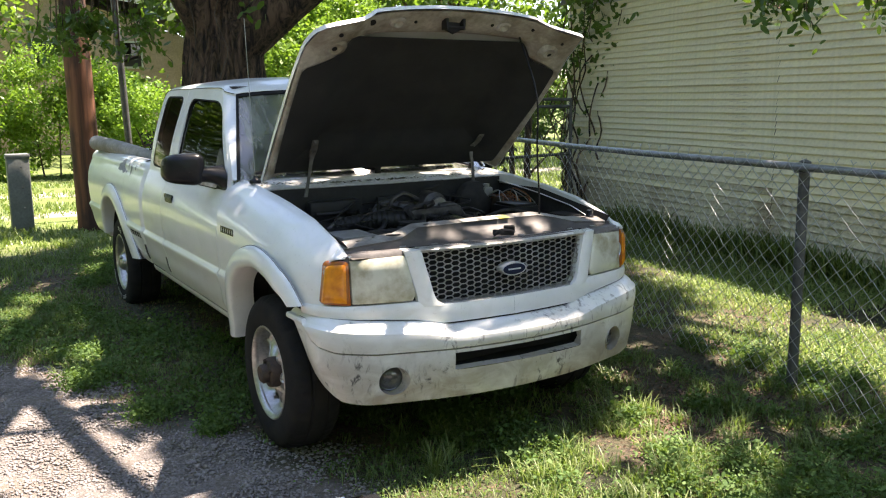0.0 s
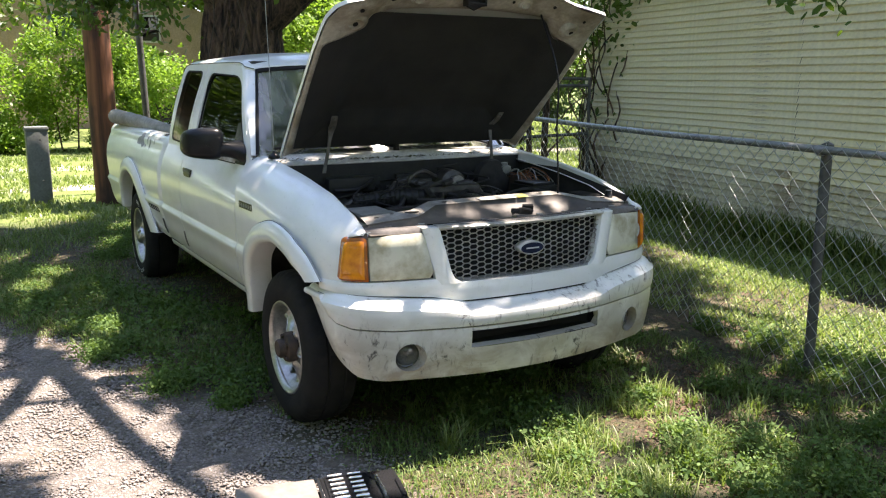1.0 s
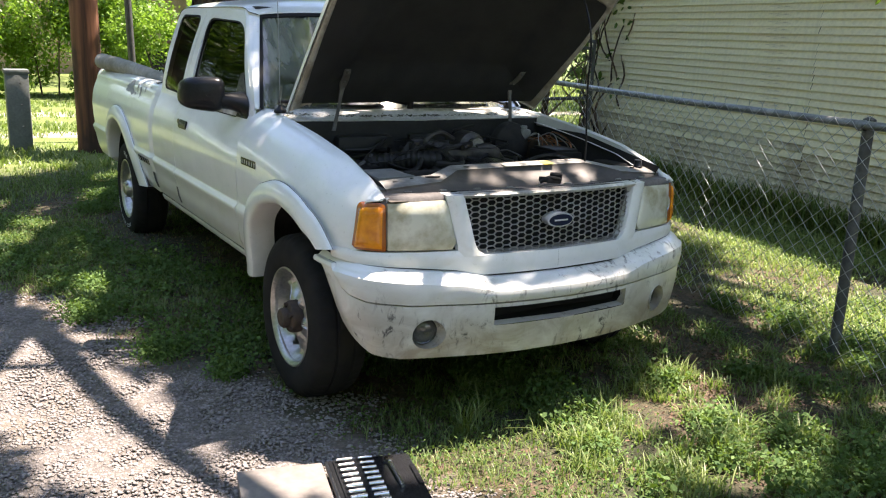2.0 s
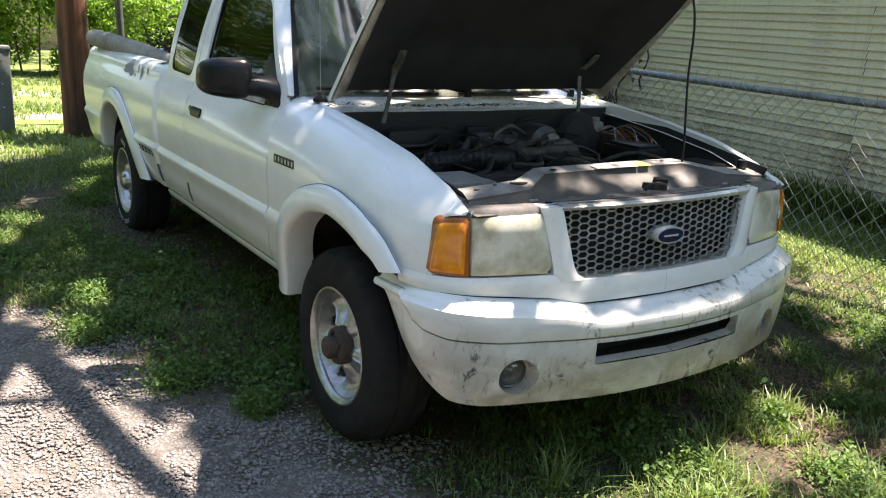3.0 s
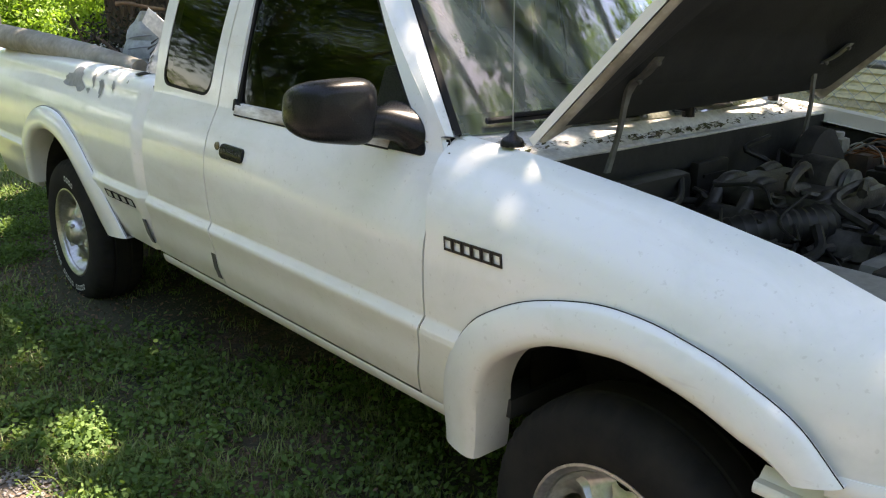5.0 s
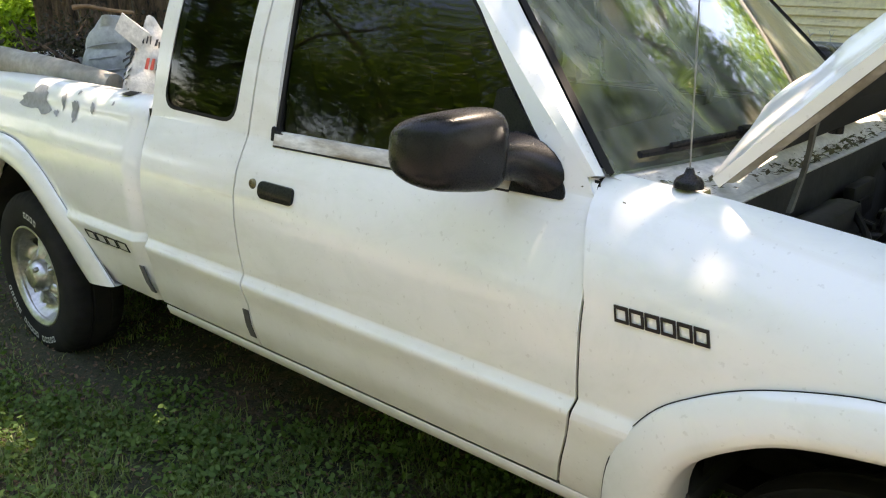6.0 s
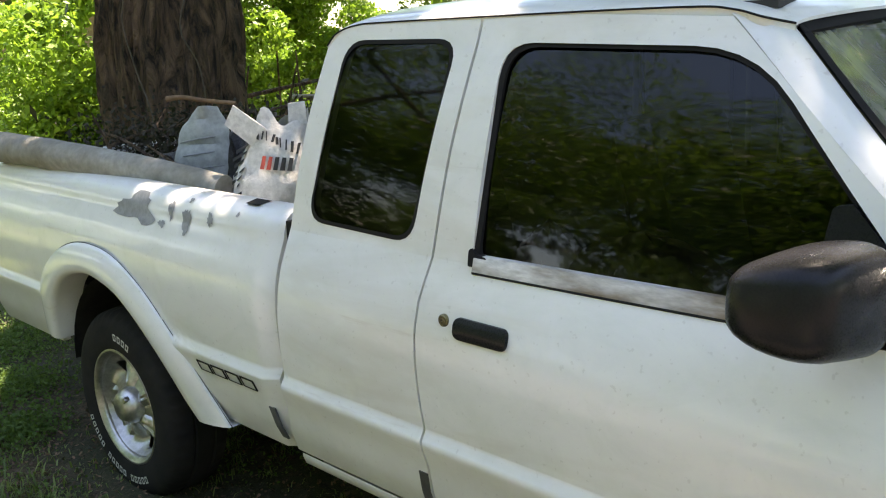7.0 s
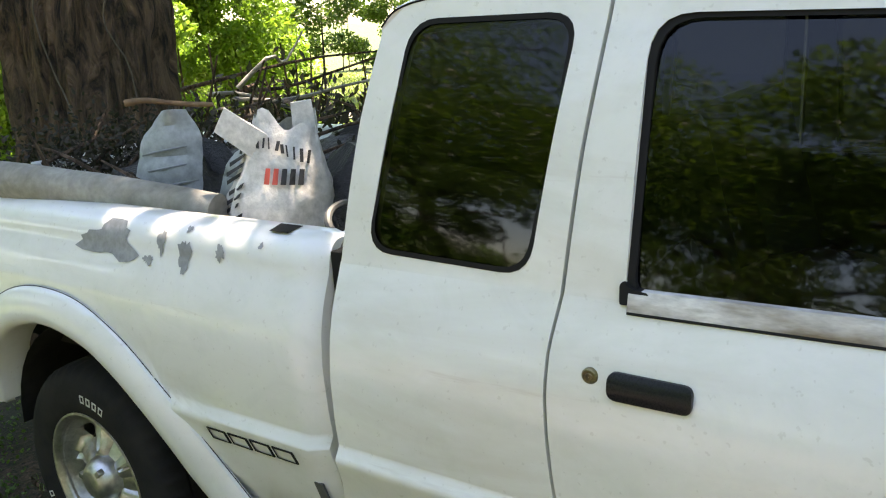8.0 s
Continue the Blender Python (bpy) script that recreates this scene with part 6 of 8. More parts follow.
POLE_WOOD = mat("brown_pole_wood", (0.2, 0.09, 0.05), 0.8)
n = Nodes(POLE_WOOD)
grain = n.noise(14, 6, 0.6, (1, 1, 0.05))
col = n.mix(n.ramp(grain, (0.35, 0.0), (0.65, 1.0)), (0.055, 0.024, 0.015), (0.26, 0.105, 0.050))
col = n.mix(n.ramp(n.noise(2.2, 4, 0.6, (1, 1, 0.4)), (0.46, 0.0), (0.58, 0.9)), col, (0.045, 0.025, 0.018))
n.base(col)
n.bump(grain, 0.6, 0.01)

# ---- big tree behind the tailgate ----
def tree(at, limbs, label, crown_pts, crown_size, rs, material, trunk_path, trunk_r, slim=0.5, ridges=0.05, group=""):
    t = empty("tree", at, label, "tree", group)
    mb = MB()
    seg, long = (220, 130) if ridges > 0.08 else (28, 16)
    path = spline(trunk_path, long)
    rad = [lerp([(k / (len(trunk_r) - 1), r) for k, r in enumerate(trunk_r)], i / (long - 1)) for i in range(long)]
    rows = []
    for i, (p, r) in enumerate(zip(path, rad)):
        row = []
        for k in range(seg):
            a = 2 * math.pi * k / seg
            q = r * (1 + ridges * (0.8 * noise.noise(Vector((2.2 * math.cos(a), 2.2 * math.sin(a), p.z * 0.5))) + 0.55 * noise.noise(Vector((7 * math.cos(a), 7 * math.sin(a), p.z * 1.1))) - 0.9 * (1 - min(1.0, 3.2 * abs(noise.noise(Vector((5.5 * math.cos(a), 5.5 * math.sin(a), p.z * 1.5)))))) + 0.35 * noise.noise(Vector((14 * math.cos(a), 14 * math.sin(a), p.z * 7)))))
            row.append(p + Vector((q * math.cos(a), q * math.sin(a), 0)))
        rows.append(row)
    mb.grid(rows, closed=True)
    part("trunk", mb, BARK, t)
    for pts, r0, r1 in limbs:
        pp = spline(pts, 14)
        part("limb", MB().tube(pp, [r0 + (r1 - r0) * k / 13 for k in range(14)], 12), BARK, t)
    v, f = leaf_cards(crown_pts, crown_size, rs, slim=slim, fine=0.125 < crown_size < 0.15)
    o = bulk("crown", v, f, material, t, "", "", "")
    return t



WEATHERED_VINE = speckled("pale_vine", (0.16, 0.13, 0.10), (0.09, 0.07, 0.05), 9, 0.9, 0.2)
METER_GREY = speckled("grey_green_enamel", (0.20, 0.215, 0.205), (0.14, 0.15, 0.14), 6, 0.5, 0.05)
rs = np.random.RandomState(21)
TREE_AT = Vector((2.80, 9.0, -0.06))
SHADE = SUN_WAY / SUN_WAY.z
# openings in the leaf cover: where the sun comes through to the ground (x, y, radius)
GAPS = [(0.44, 3.72, 0.17), (0.3, 4.65, 0.19), (0.75, 4.1, 0.15), (0.64, 5.06, 0.1), (0.33, 4.13, 0.13), (0.38, 3.45, 0.17), (0.95, 3.18, 0.1), (0.5, 2.95, 0.2), (-0.4, 4.6, 0.3), (-0.3, 5.6, 0.25), (1.32, 2.98, 0.17), (5.7, 3.5, 0.8), (6.2, 5.4, 0.8), (4.6, 2.95, 0.42), (4.95, 3.4, 0.55), (3.86, 3.92, 0.11), (0.5, 6.82, 0.17), (0.8, 7.26, 0.22), (0.6, 8.1, 0.3), (0.9, 10.3, 0.5), (1.1, 12, 0.8), (0.8, 5.54, 0.14), (-0.9, 2.6, 0.5), (-1, 6.5, 0.4)]
GAPS += [(-1.7, 8, 0.8), (1.6, 4.27, 0.07), (1.95, 4.3, 0.08), (2.25, 4.28, 0.06), (2.45, 3.3, 0.11), (2.15, 3.3, 0.07), (5.6, 2.2, 0.7), (1.2, 3.02, 0.17), (1.5, 2.83, 0.18), (2.12, 3.42, 0.08), (2.5, 4.25, 0.09), (2.76, 4.27, 0.08), (2.06, 4.22, 0.09), (1.77, 4.26, 0.07), (3, 4.3, 0.09), (5.1, 3.1, 0.6), (5.6, 4.3, 0.6), (4.45, 3.45, 0.28), (3, 2.95, 0.175), (0.42, 3.8, 0.22), (0.28, 4.72, 0.17), (0.32, 5.5, 0.22), (0.6, 5.15, 0.11), (0.83, 4.75, 0.1)]
GAPS += [(0.65, 4.65, 0.12), (0.66, 4.3, 0.15), (0.36, 4.28, 0.16), (0.2, 3.95, 0.2), (1.13, 3.28, 0.06), (1.32, 3.08, 0.1), (0.7, 3.5, 0.15), (0.55, 3.3, 0.2), (-0.1, 5.2, 0.3), (0.77, 5.42, 0.13), (0.9, 4.6, 0.09), (0.68, 7.4, 0.16), (0.47, 6.9, 0.18), (0.8, 8.06, 0.2), (0.3, 7.6, 0.2), (4.65, 3.1, 0.3), (5, 3.6, 0.75), (5.8, 4.2, 0.8), (6.2, 3.3, 0.9), (4.7, 2.5, 0.5), (5.5, 2.4, 0.8), (0.75, 4.6, 0.13), (0.72, 3.95, 0.13), (0.8, 3.75, 0.1)]
GAPS += [(0.62, 4.75, 0.1), (0.45, 3.6, 0.18), (0.35, 4, 0.14), (0.2, 4.4, 0.14), (0.55, 5.3, 0.1), (1.98, 2.74, 0.2), (2, 2.72, 0.215), (2.01, 2.51, 0.205), (2.37, 2.76, 0.145), (2.2, 2.84, 0.11), (2.18, 2.64, 0.165), (1.82, 2.6, 0.175), (1.75, 2.8, 0.145), (2.6, 2.84, 0.135), (2.66, 2.74, 0.145), (2.73, 2.61, 0.145), (2.73, 2.45, 0.145), (2.82, 2.85, 0.1), (3.27, 3.54, 0.155), (3.48, 3.07, 0.105), (4.1, 3.08, 0.185), (3.17, 2.61, 0.095), (3.03, 3.1, 0.095), (2.4, 2.3, 0.145)]
GAPS += [(2.61, 2.16, 0.165), (1.9, 2.3, 0.295), (4.1, 3.4, 0.165), (3.62, 3.5, 0.125), (3.6, 2.35, 0.105), (3.9, 2.7, 0.105), (1.35, 8.4, 0.2), (1.2, 7.9, 0.13), (1.7, 9.3, 0.3), (1.12, 7.55, 0.07), (1.6, 2.82, 0.13), (1.45, 2.92, 0.1), (1.3, 2.98, 0.1), (2.9, 2.75, 0.1), (3.4, 2.5, 0.08), (3, 2.3, 0.1), (3.75, 2.95, 0.08), (1.55, 3.33, 0.07), (1.76, 3.34, 0.06), (1.95, 3.33, 0.09), (2.12, 3.34, 0.06), (1.35, 3.28, 0.05), (1.4, 3.15, 0.05), (0.81, 3.5, 0.11)]
GAPS += [(0.86, 3.4, 0.09), (1.02, 2.95, 0.24), (0.75, 3.1, 0.22), (1.25, 2.86, 0.21), (1.48, 2.78, 0.2), (1.7, 2.72, 0.2)]
GAPS += [(1.13, 4.10, 0.04), (1.06, 4.17, 0.05), (1.12, 4.24, 0.04), (1.02, 4.27, 0.045)]
GAPS += [(1.42 + 0.17 * k, 4.24 + 0.02 * (k % 3), 0.075) for k in range(8)]
SUNNY = [(-2.0, 2.4, 1.1), (-2.9, 4.6, 1.0), (-2.0, 6.8, 1.2), (-4.0, 12.0, 2.6), (0.0, 14.5, 3.2), (4.0, 15.5, 3.2), (-5, 7, 2.5), (-6.5, 3, 2.8), (7.5, 13.0, 1.6), (1.0, 19.5, 5.0), (6.0, 19.5, 4.0)]


def leaf_cover(count, x0, x1, y0, y1, z0, z1, rs, clump, per):
    """Clumps of leaves between two heights, thinned where the sun comes through to the ground."""
    cs, rd = [], []
    while len(cs) < count:
        x, y, z = rs.uniform(x0, x1), rs.uniform(y0, y1), rs.uniform(z0, z1)
        r = rs.uniform(*clump)
        g = np.array((x - SHADE.x * z, y - SHADE.y * z))
        if any(math.hypot(g[0] - a, g[1] - b) < q + r * 0.5 for a, b, q in SUNNY) or any(math.hypot(g[0] - a, g[1] - b) < q * 0.9 for a, b, q in GAPS):
            continue
        cs.append((x, y, z))
        rd.append(r)
    cs, rd = np.array(cs), np.array(rd)
    return cloud(rs, cs, rd, count * per, 0.1), cs


pts, clumps = leaf_cover(730, 0.8, 7.9, 0.4, 12.0, 6.2, 9.2, rs, (0.32, 0.70), 170)
pts = np.concatenate([pts, leaf_cover(230, 8.3, 10.6, 0.0, 12.0, 6.4, 8.6, rs, (0.32, 0.70), 150)[0]])
keep = np.ones(len(pts), bool)
for a, b, q in GAPS:
    gxy = pts[:, :2] - pts[:, 2:3] * np.array([[SHADE.x, SHADE.y]])
    keep &= np.hypot(gxy[:, 0] - a, gxy[:, 1] - b) > q * rs.uniform(0.75, 1.2, len(pts))
pts = pts[keep]
# extra unseen leaves, added to keep sun off the fender, door and cowl
fill_at = np.array([(gx0 + SHADE.x * z0, gy0 + SHADE.y * z0, z0) for gx0, gy0, z0 in ((1.10, 3.92, 6.8), (1.22, 4.10, 7.4), (1.17, 4.40, 6.6), (0.97, 4.92, 7.9), (0.92, 5.2, 7.2), (0.98, 4.70, 8.2), (0.90, 4.3, 7.7))])
pts = np.concatenate([pts, cloud(rs, fill_at, np.full(7, 0.25), 450, 0.1)])
def over(gx0, gy0, z0):
    """A point of the tree, at a height, that shades a point of the ground."""
    return tuple(Vector((gx0, gy0, 0)) + SHADE * z0 - TREE_AT)


limbs = [([(-0.1, -0.2, 2.5), over(0.95, 7.4, 4.4), over(0.30, 5.6, 5.0), over(0.46, 4.95, 5.2), over(0.58, 4.15, 5.4), over(0.72, 3.45, 5.5), over(1.0, 2.4, 5.8)], 0.12, 0.04),
         ([over(0.46, 4.95, 5.2), over(0.62, 4.60, 5.5), over(0.85, 4.42, 5.7), over(1.1, 4.3, 5.8)], 0.04, 0.015),
         ([over(0.40, 5.1, 5.2), over(0.20, 4.5, 5.5), over(0.05, 4.1, 5.7), over(0.1, 3.5, 5.9)], 0.07, 0.03),
         ([over(0.20, 4.5, 5.5), over(0.5, 4.45, 5.7), over(0.72, 4.52, 5.9)], 0.035, 0.015),
         ([(-0.05, 0, 2.2), (-0.7, -0.3, 3.2), (-1.6, -1.2, 4.6), (-2.2, -2.6, 5.6)], 0.24, 0.06),
         ([(0.1, -0.1, 2.1), (0.9, -0.7, 2.85), (2.0, -1.8, 3.6), (3.2, -3.6, 4.7), (4.0, -5.6, 5.6)], 0.25, 0.07),
         ([(0.1, 0.1, 2.5), (0.9, 0.9, 4.0), (2.0, 1.8, 5.6)], 0.22, 0.06),
         ([(1.7, -1.5, 3.4), (1.5, -3.2, 4.4), (0.9, -5.5, 5.4), (0.2, -7.6, 5.9)], 0.14, 0.03),
         ([(2.0, -1.8, 3.6), (3.8, -2.2, 4.6), (5.6, -2.6, 5.4)], 0.13, 0.03),
         ([(0.0, 0.0, 2.6), (-0.1, -0.4, 4.4), (0.1, -1.6, 6.6)], 0.26, 0.08)]
tree(TREE_AT, limbs, "big shade tree with dark ridged bark behind the truck", pts - np.array(TREE_AT), 0.13, rs, CROWN_LEAF,
     [(0, 0, 0), (-0.02, 0, 0.5), (-0.01, 0.02, 1.2), (0.02, 0.0, 2.0), (0.03, 0.0, 2.9)], [0.72, 0.54, 0.46, 0.43, 0.44, 0.36, 0.2], ridges=0.10)
for k, (a, z0, z1) in enumerate(((3.75, 0.9, 2.9), (4.4, 1.3, 2.6))):
    pts = [TREE_AT + Vector(((0.475 + 0.02 * math.sin(3 * q)) * math.cos(a + 0.12 * math.sin(q * 1.7 + k)), (0.475 + 0.02 * math.sin(3 * q)) * math.sin(a + 0.12 * math.sin(q * 1.7 + k)), z0 + (z1 - z0) * q / 7)) for q in range(8)]
    thing("trunk_vine", MB().tube(spline(pts, 20), 0.0045, 6), WEATHERED_VINE, "thin pale vine stem hanging on the trunk", "vine")
# hanging twigs with leaves, seen at the top of the view
def spray(at, drop, spread, count, size, seed, label):
    r = np.random.RandomState(seed)
    t = empty("hanging_branch", at, label, "branch", "hanging branches")
    cs = []
    for k in range(count):
        a = r.uniform(0, 6.28)
        end = np.array((math.cos(a) * spread * r.uniform(0.2, 1), math.sin(a) * spread * r.uniform(0.2, 1), -drop * r.uniform(0.4, 1.0)))
        path = spline([(0, 0, 2.4), (end[0] * 0.5, end[1] * 0.5, end[2] * 0.35), tuple(end)], 8)
        part("twig", MB().tube(path, [0.007 - 0.0006 * q for q in range(8)], 5), BARK, t)
        for q in range(42):
            p = path[r.randint(2, 8)]
            cs.append(np.array(p) + r.normal(size=3) * 0.07)
    v, f = leaf_cards(np.array(cs), size, r, slim=0.42, droop=0.6, fine=True)
    bulk("leaves", v, f, LEAF, t, "", "", "")


spray((2.2, 7.9, 3.15), 0.9, 0.8, 9, 0.10, 31, "leafy green twigs hanging from the big tree")
spray((1.35, 9.4, 2.60), 0.75, 0.5, 15, 0.09, 34, "leafy green twigs hanging by the pole")
spray((1.85, 9.3, 2.65), 0.85, 0.55, 15, 0.09, 32, "leafy green twigs hanging by the pole")
spray((4.65, 3.55, 2.42), 0.60, 0.45, 9, 0.075, 33, "leafy green twigs hanging over the fence")
spray((4.85, 3.05, 2.38), 0.55, 0.4, 8, 0.075, 36, "leafy green twigs hanging over the fence")

# ---- trees on the open side of the drive, seen in the truck's glass ----
def round_tree(at, height, spread, seed, label, count=16000, size=0.20):
    r = np.random.RandomState(seed)
    k = 26
    cs = np.stack([r.normal(0, spread * 0.42, k), r.normal(0, spread * 0.42, k), height * r.uniform(0.38, 0.95, k)], -1)
    rd = r.uniform(0.18, 0.34, k) * spread
    limbs = [([(0, 0, height * 0.30), tuple(cs[j] * np.array([0.5, 0.5, 0.8])), tuple(cs[j])], 0.09, 0.02) for j in range(7)]
    tree(at, limbs, label, cloud(r, cs, rd, count, 0.25), size, r, CROWN_LEAF, [(0, 0, 0), (0.05, 0, height * 0.3), (0, 0.06, height * 0.7)], [0.30, 0.20, 0.17, 0.12, 0.05], slim=0.62, group="trees round the place")


for x, y, h, s, sd in ((-9.5, 1.0, 9.0, 5.5, 1), (-11, 7.5, 8.5, 6.0, 2), (-10.5, 14.0, 10.5, 7.0, 3), (-6.5, -7.0, 8.0, 5.5, 4), (1.5, -11.0, 8.5, 6.0, 5), (9.0, -9.0, 8.0, 6.0, 6), (-17, -2.0, 9.0, 7.0, 7), (-16, 21, 10, 7, 9), (-3.5, 23.0, 11.0, 6.5, 21), (-8.0, 19.5, 11.0, 7.0, 22), (-6.0, 31.0, 13.0, 9.0, 23)):
    round_tree((x, y, -0.06), h, s, sd, "leafy green tree beyond the gravel drive", *((60000, 0.12) if x < -6 and y < 20 else (16000, 0.20)))
# a tall tree behind the cream house, thin on its yard side
rt = np.random.RandomState(51)
tall = np.stack([rt.normal(0, 2.3, 34), rt.normal(0, 2.3, 34), rt.uniform(6.5, 17.5, 34)], -1)
tall_pts = cloud(rt, tall, rt.uniform(1.2, 2.3, 34), 24000, 0.25)
gxy = tall_pts[:, :2] + np.array([[11.6, 0.0]]) - tall_pts[:, 2:3] * np.array([[SHADE.x, SHADE.y]])
tall_pts = tall_pts[~((gxy[:, 0] < 6.4) & (gxy[:, 1] > 0.6))]
tree((11.6, 0.0, -0.06), [([(0, 0, 5.0), tuple(tall[j] * np.array([0.5, 0.5, 0.8])), tuple(tall[j])], 0.10, 0.02) for j in range(7)], "tall leafy tree behind the cream house", tall_pts, 0.24, rt, CROWN_LEAF, [(0, 0, 0), (0.05, 0, 6.0), (0, 0.06, 14.0)], [0.40, 0.30, 0.25, 0.18, 0.08], group="trees round the place")
for x, y, h, s, sd in ((13.0, 21.0, 8.0, 6.5, 11), (20.0, 14.0, 9.0, 7.0, 12), (-4.5, 27.0, 9.0, 7.0, 13), (9.5, 27.0, 8.5, 6.0, 14), (16.0, 30.0, 9.5, 7.5, 15), (20.5, 3.5, 10.5, 7.0, 16), (21.5, -4.5, 10.0, 7.0, 17)):
    round_tree((x, y, -0.06), h, s, sd, "leafy green tree in the back yard", 16000, 0.22)

# ---- hedge along the lane ----
r = np.random.RandomState(41)
def hedge(x0, y0, x1, y1, h, seed, count, label, size=0.12, leaves=None):
    r = np.random.RandomState(seed)
    ln = math.hypot(x1 - x0, y1 - y0)
    k = int(ln * 19)
    f = r.uniform(0, 1, k)
    tall = h * (0.82 + 0.18 * np.sin(f * ln * 1.1 + seed) + r.uniform(-0.08, 0.06, k))
    cs = np.stack([x0 + (x1 - x0) * f, y0 + (y1 - y0) * f + r.normal(0, 0.35, k), tall * r.uniform(0.04, 0.88, k)], -1)
    v, fc = leaf_cards(cloud(r, cs, r.uniform(0.30, 0.60, k), count, 0.35), size, r, slim=0.55)
    o = empty("hedge", (x0, y0, 0), label, "hedge")
    v -= np.array((x0, y0, 0))
    bulk("foliage", v, fc, leaves or HEDGE_LEAF, o, "", "", "")
    stems = MB()
    for q in range(int(ln * 0.7)):
        a = r.uniform(0, 1)
        p = Vector(((x1 - x0) * a, (y1 - y0) * a + r.normal(0, 0.2), -0.08))
        stems.tube([p, p + Vector((r.normal(0, 0.15), r.normal(0, 0.15), h * 0.6))], [0.02, 0.008], 5)
    tagged(part("woody_stems", stems, BARK, o), kind="stuff")


hedge(-9, 20.4, 4.5, 19.8, 2.85, 1, 110000, "bright green leafy hedge in the sun", 0.085)
hedge(3.5, 18.6, 10.5, 17.2, 2.3, 2, 45000, "bright green leafy bushes in the sun", 0.085)
hedge(-30, 22, -9, 20.4, 3.0, 3, 16000, "green bushes along the lane", 0.2)
hedge(4.2, 14.6, 8.9, 14.0, 3.9, 5, 60000, "green shrubs at the end of the yard", 0.09)
hedge(12.0, 30.0, 27.0, 22.5, 5.0, 8, 60000, "dark green shrubs beyond the far lawn", 0.14, DRIVE_LEAF)
hedge(-6.2, 17.0, -5.2, -3.0, 3.6, 6, 120000, "green bushes beyond the gravel drive", 0.085, DRIVE_LEAF)
hedge(-5.2, -3.0, 2.0, -8.0, 2.6, 7, 30000, "green bushes beyond the gravel drive", 0.13, DRIVE_LEAF)
# ---- tan house beyond the hedge ----
TANWALL = speckled("tan_stucco", (0.56, 0.40, 0.32), (0.47, 0.33, 0.26), 3, 0.9, 0.2)
TRIM = speckled("white_trim", (0.74, 0.74, 0.72), (0.62, 0.62, 0.60), 6, 0.6, 0.05)
SHINGLE = speckled("grey_shingle", (0.16, 0.15, 0.14), (0.10, 0.095, 0.09), 6, 0.95, 0.3)
PANE = glass_material("house_pane", (0.05, 0.06, 0.06), 1.0)
house = empty("house", (3.0, 28.5, 0), "low tan stucco house with white trim beyond the hedge", "house")
W2, HT, RIDGE = 7.0, 3.35, 5.4
part("wall", MB().prism([Vector((-5, 0, -0.1)), Vector((12, 0, -0.1)), Vector((12, 0, HT)), Vector((5.2, 0, HT)), Vector((0.2, 0, 4.9)), Vector((-5, 0, HT))], (0, 6, 0)), TANWALL, house, "", 0)
roof = MB()
for a, b in (((-5.5, HT - 0.12), (0.2, 5.05)), ((0.2, 5.05), (12.5, HT - 0.15))):
    roof.prism([Vector((a[0], -0.45, a[1])), Vector((b[0], -0.45, b[1])), Vector((b[0], -0.45, b[1] + 0.10)), Vector((a[0], -0.45, a[1] + 0.10))], (0, 7, 0))
part("roof", roof, SHINGLE, house, "", 0)
fas = MB()
for a, b in (((-5.5, HT - 0.16), (0.2, 5.01)), ((0.2, 5.01), (12.5, HT - 0.19))):
    fas.prism([Vector((a[0], -0.50, a[1] - 0.12)), Vector((b[0], -0.50, b[1] - 0.12)), Vector((b[0], -0.50, b[1] + 0.15)), Vector((a[0], -0.50, a[1] + 0.15))], (0, 0.04, 0))
part("fascia", fas, TRIM, house, "white fascia", 0)
for x in (0.5, 2.95, 6.0, 9.0):
    win = part("window", MB().box((x, -0.02, 2.95), (0.72, 0.10, 0.84), None, 0.01), TRIM, house, "", 0)
    for dz in (-0.185, 0.185):
        part("pane", MB().box((x, -0.075, 2.95 + dz), (0.60, 0.012, 0.345)), PANE, win, "", 0)

# ---- cream house with lap siding beside the yard ----
HOUSE_AT, HOUSE_YAW = Vector((7.5, 9.06, -0.05)), -9.1
cream = empty("cream_house", HOUSE_AT, "cream wooden house with weathered lap siding", "house")
cream.rotation_euler = (0, 0, radians(HOUSE_YAW))
CREAM = mat("weathered_cream_paint", (0.6, 0.56, 0.42), 0.75)
n = Nodes(CREAM)
col = n.mix(n.ramp(n.noise(1.3, 5, 0.65, (1, 0.5, 1.5)), (0.35, 0.0), (0.7, 1.0)), (0.95, 0.87, 0.62), (0.86, 0.77, 0.53))
board = n.node("ShaderNodeObjectInfo").outputs["Random"]
col = n.mix(n.math("MULTIPLY", board, 0.22), col, (0.60, 0.52, 0.36))
wear = n.ramp(n.noise(2.4, 7, 0.75, (1, 0.22, 2.2)), (0.585, 0.0), (0.67, 0.8))
col = n.mix(wear, col, (0.36, 0.28, 0.20))
col = n.mix(n.ramp(n.noise(30, 3), (0.3, 0.18), (0.6, 0.0)), col, (0.2, 0.18, 0.13))
n.base(col)
n.bump(n.noise(40, 3, 0.5, (1, 0.1, 1)), 0.15, 0.004)
# lowest boards: brown stains, and the wall's lower shade put into the cream
CREAM_FOOT = mat("shaded_stained_cream_paint", (0.6, 0.56, 0.42), 0.85)
n = Nodes(CREAM_FOOT)
col = n.mix(n.ramp(n.noise(1.3, 5, 0.65, (1, 0.5, 1.5)), (0.35, 0.0), (0.7, 1.0)), (0.80, 0.73, 0.52), (0.62, 0.54, 0.38))
col = n.mix(n.ramp(n.noise(2.6, 7, 0.72, (1, 0.35, 1.5)), (0.48, 0.0), (0.66, 0.8)), col, (0.27, 0.19, 0.12))
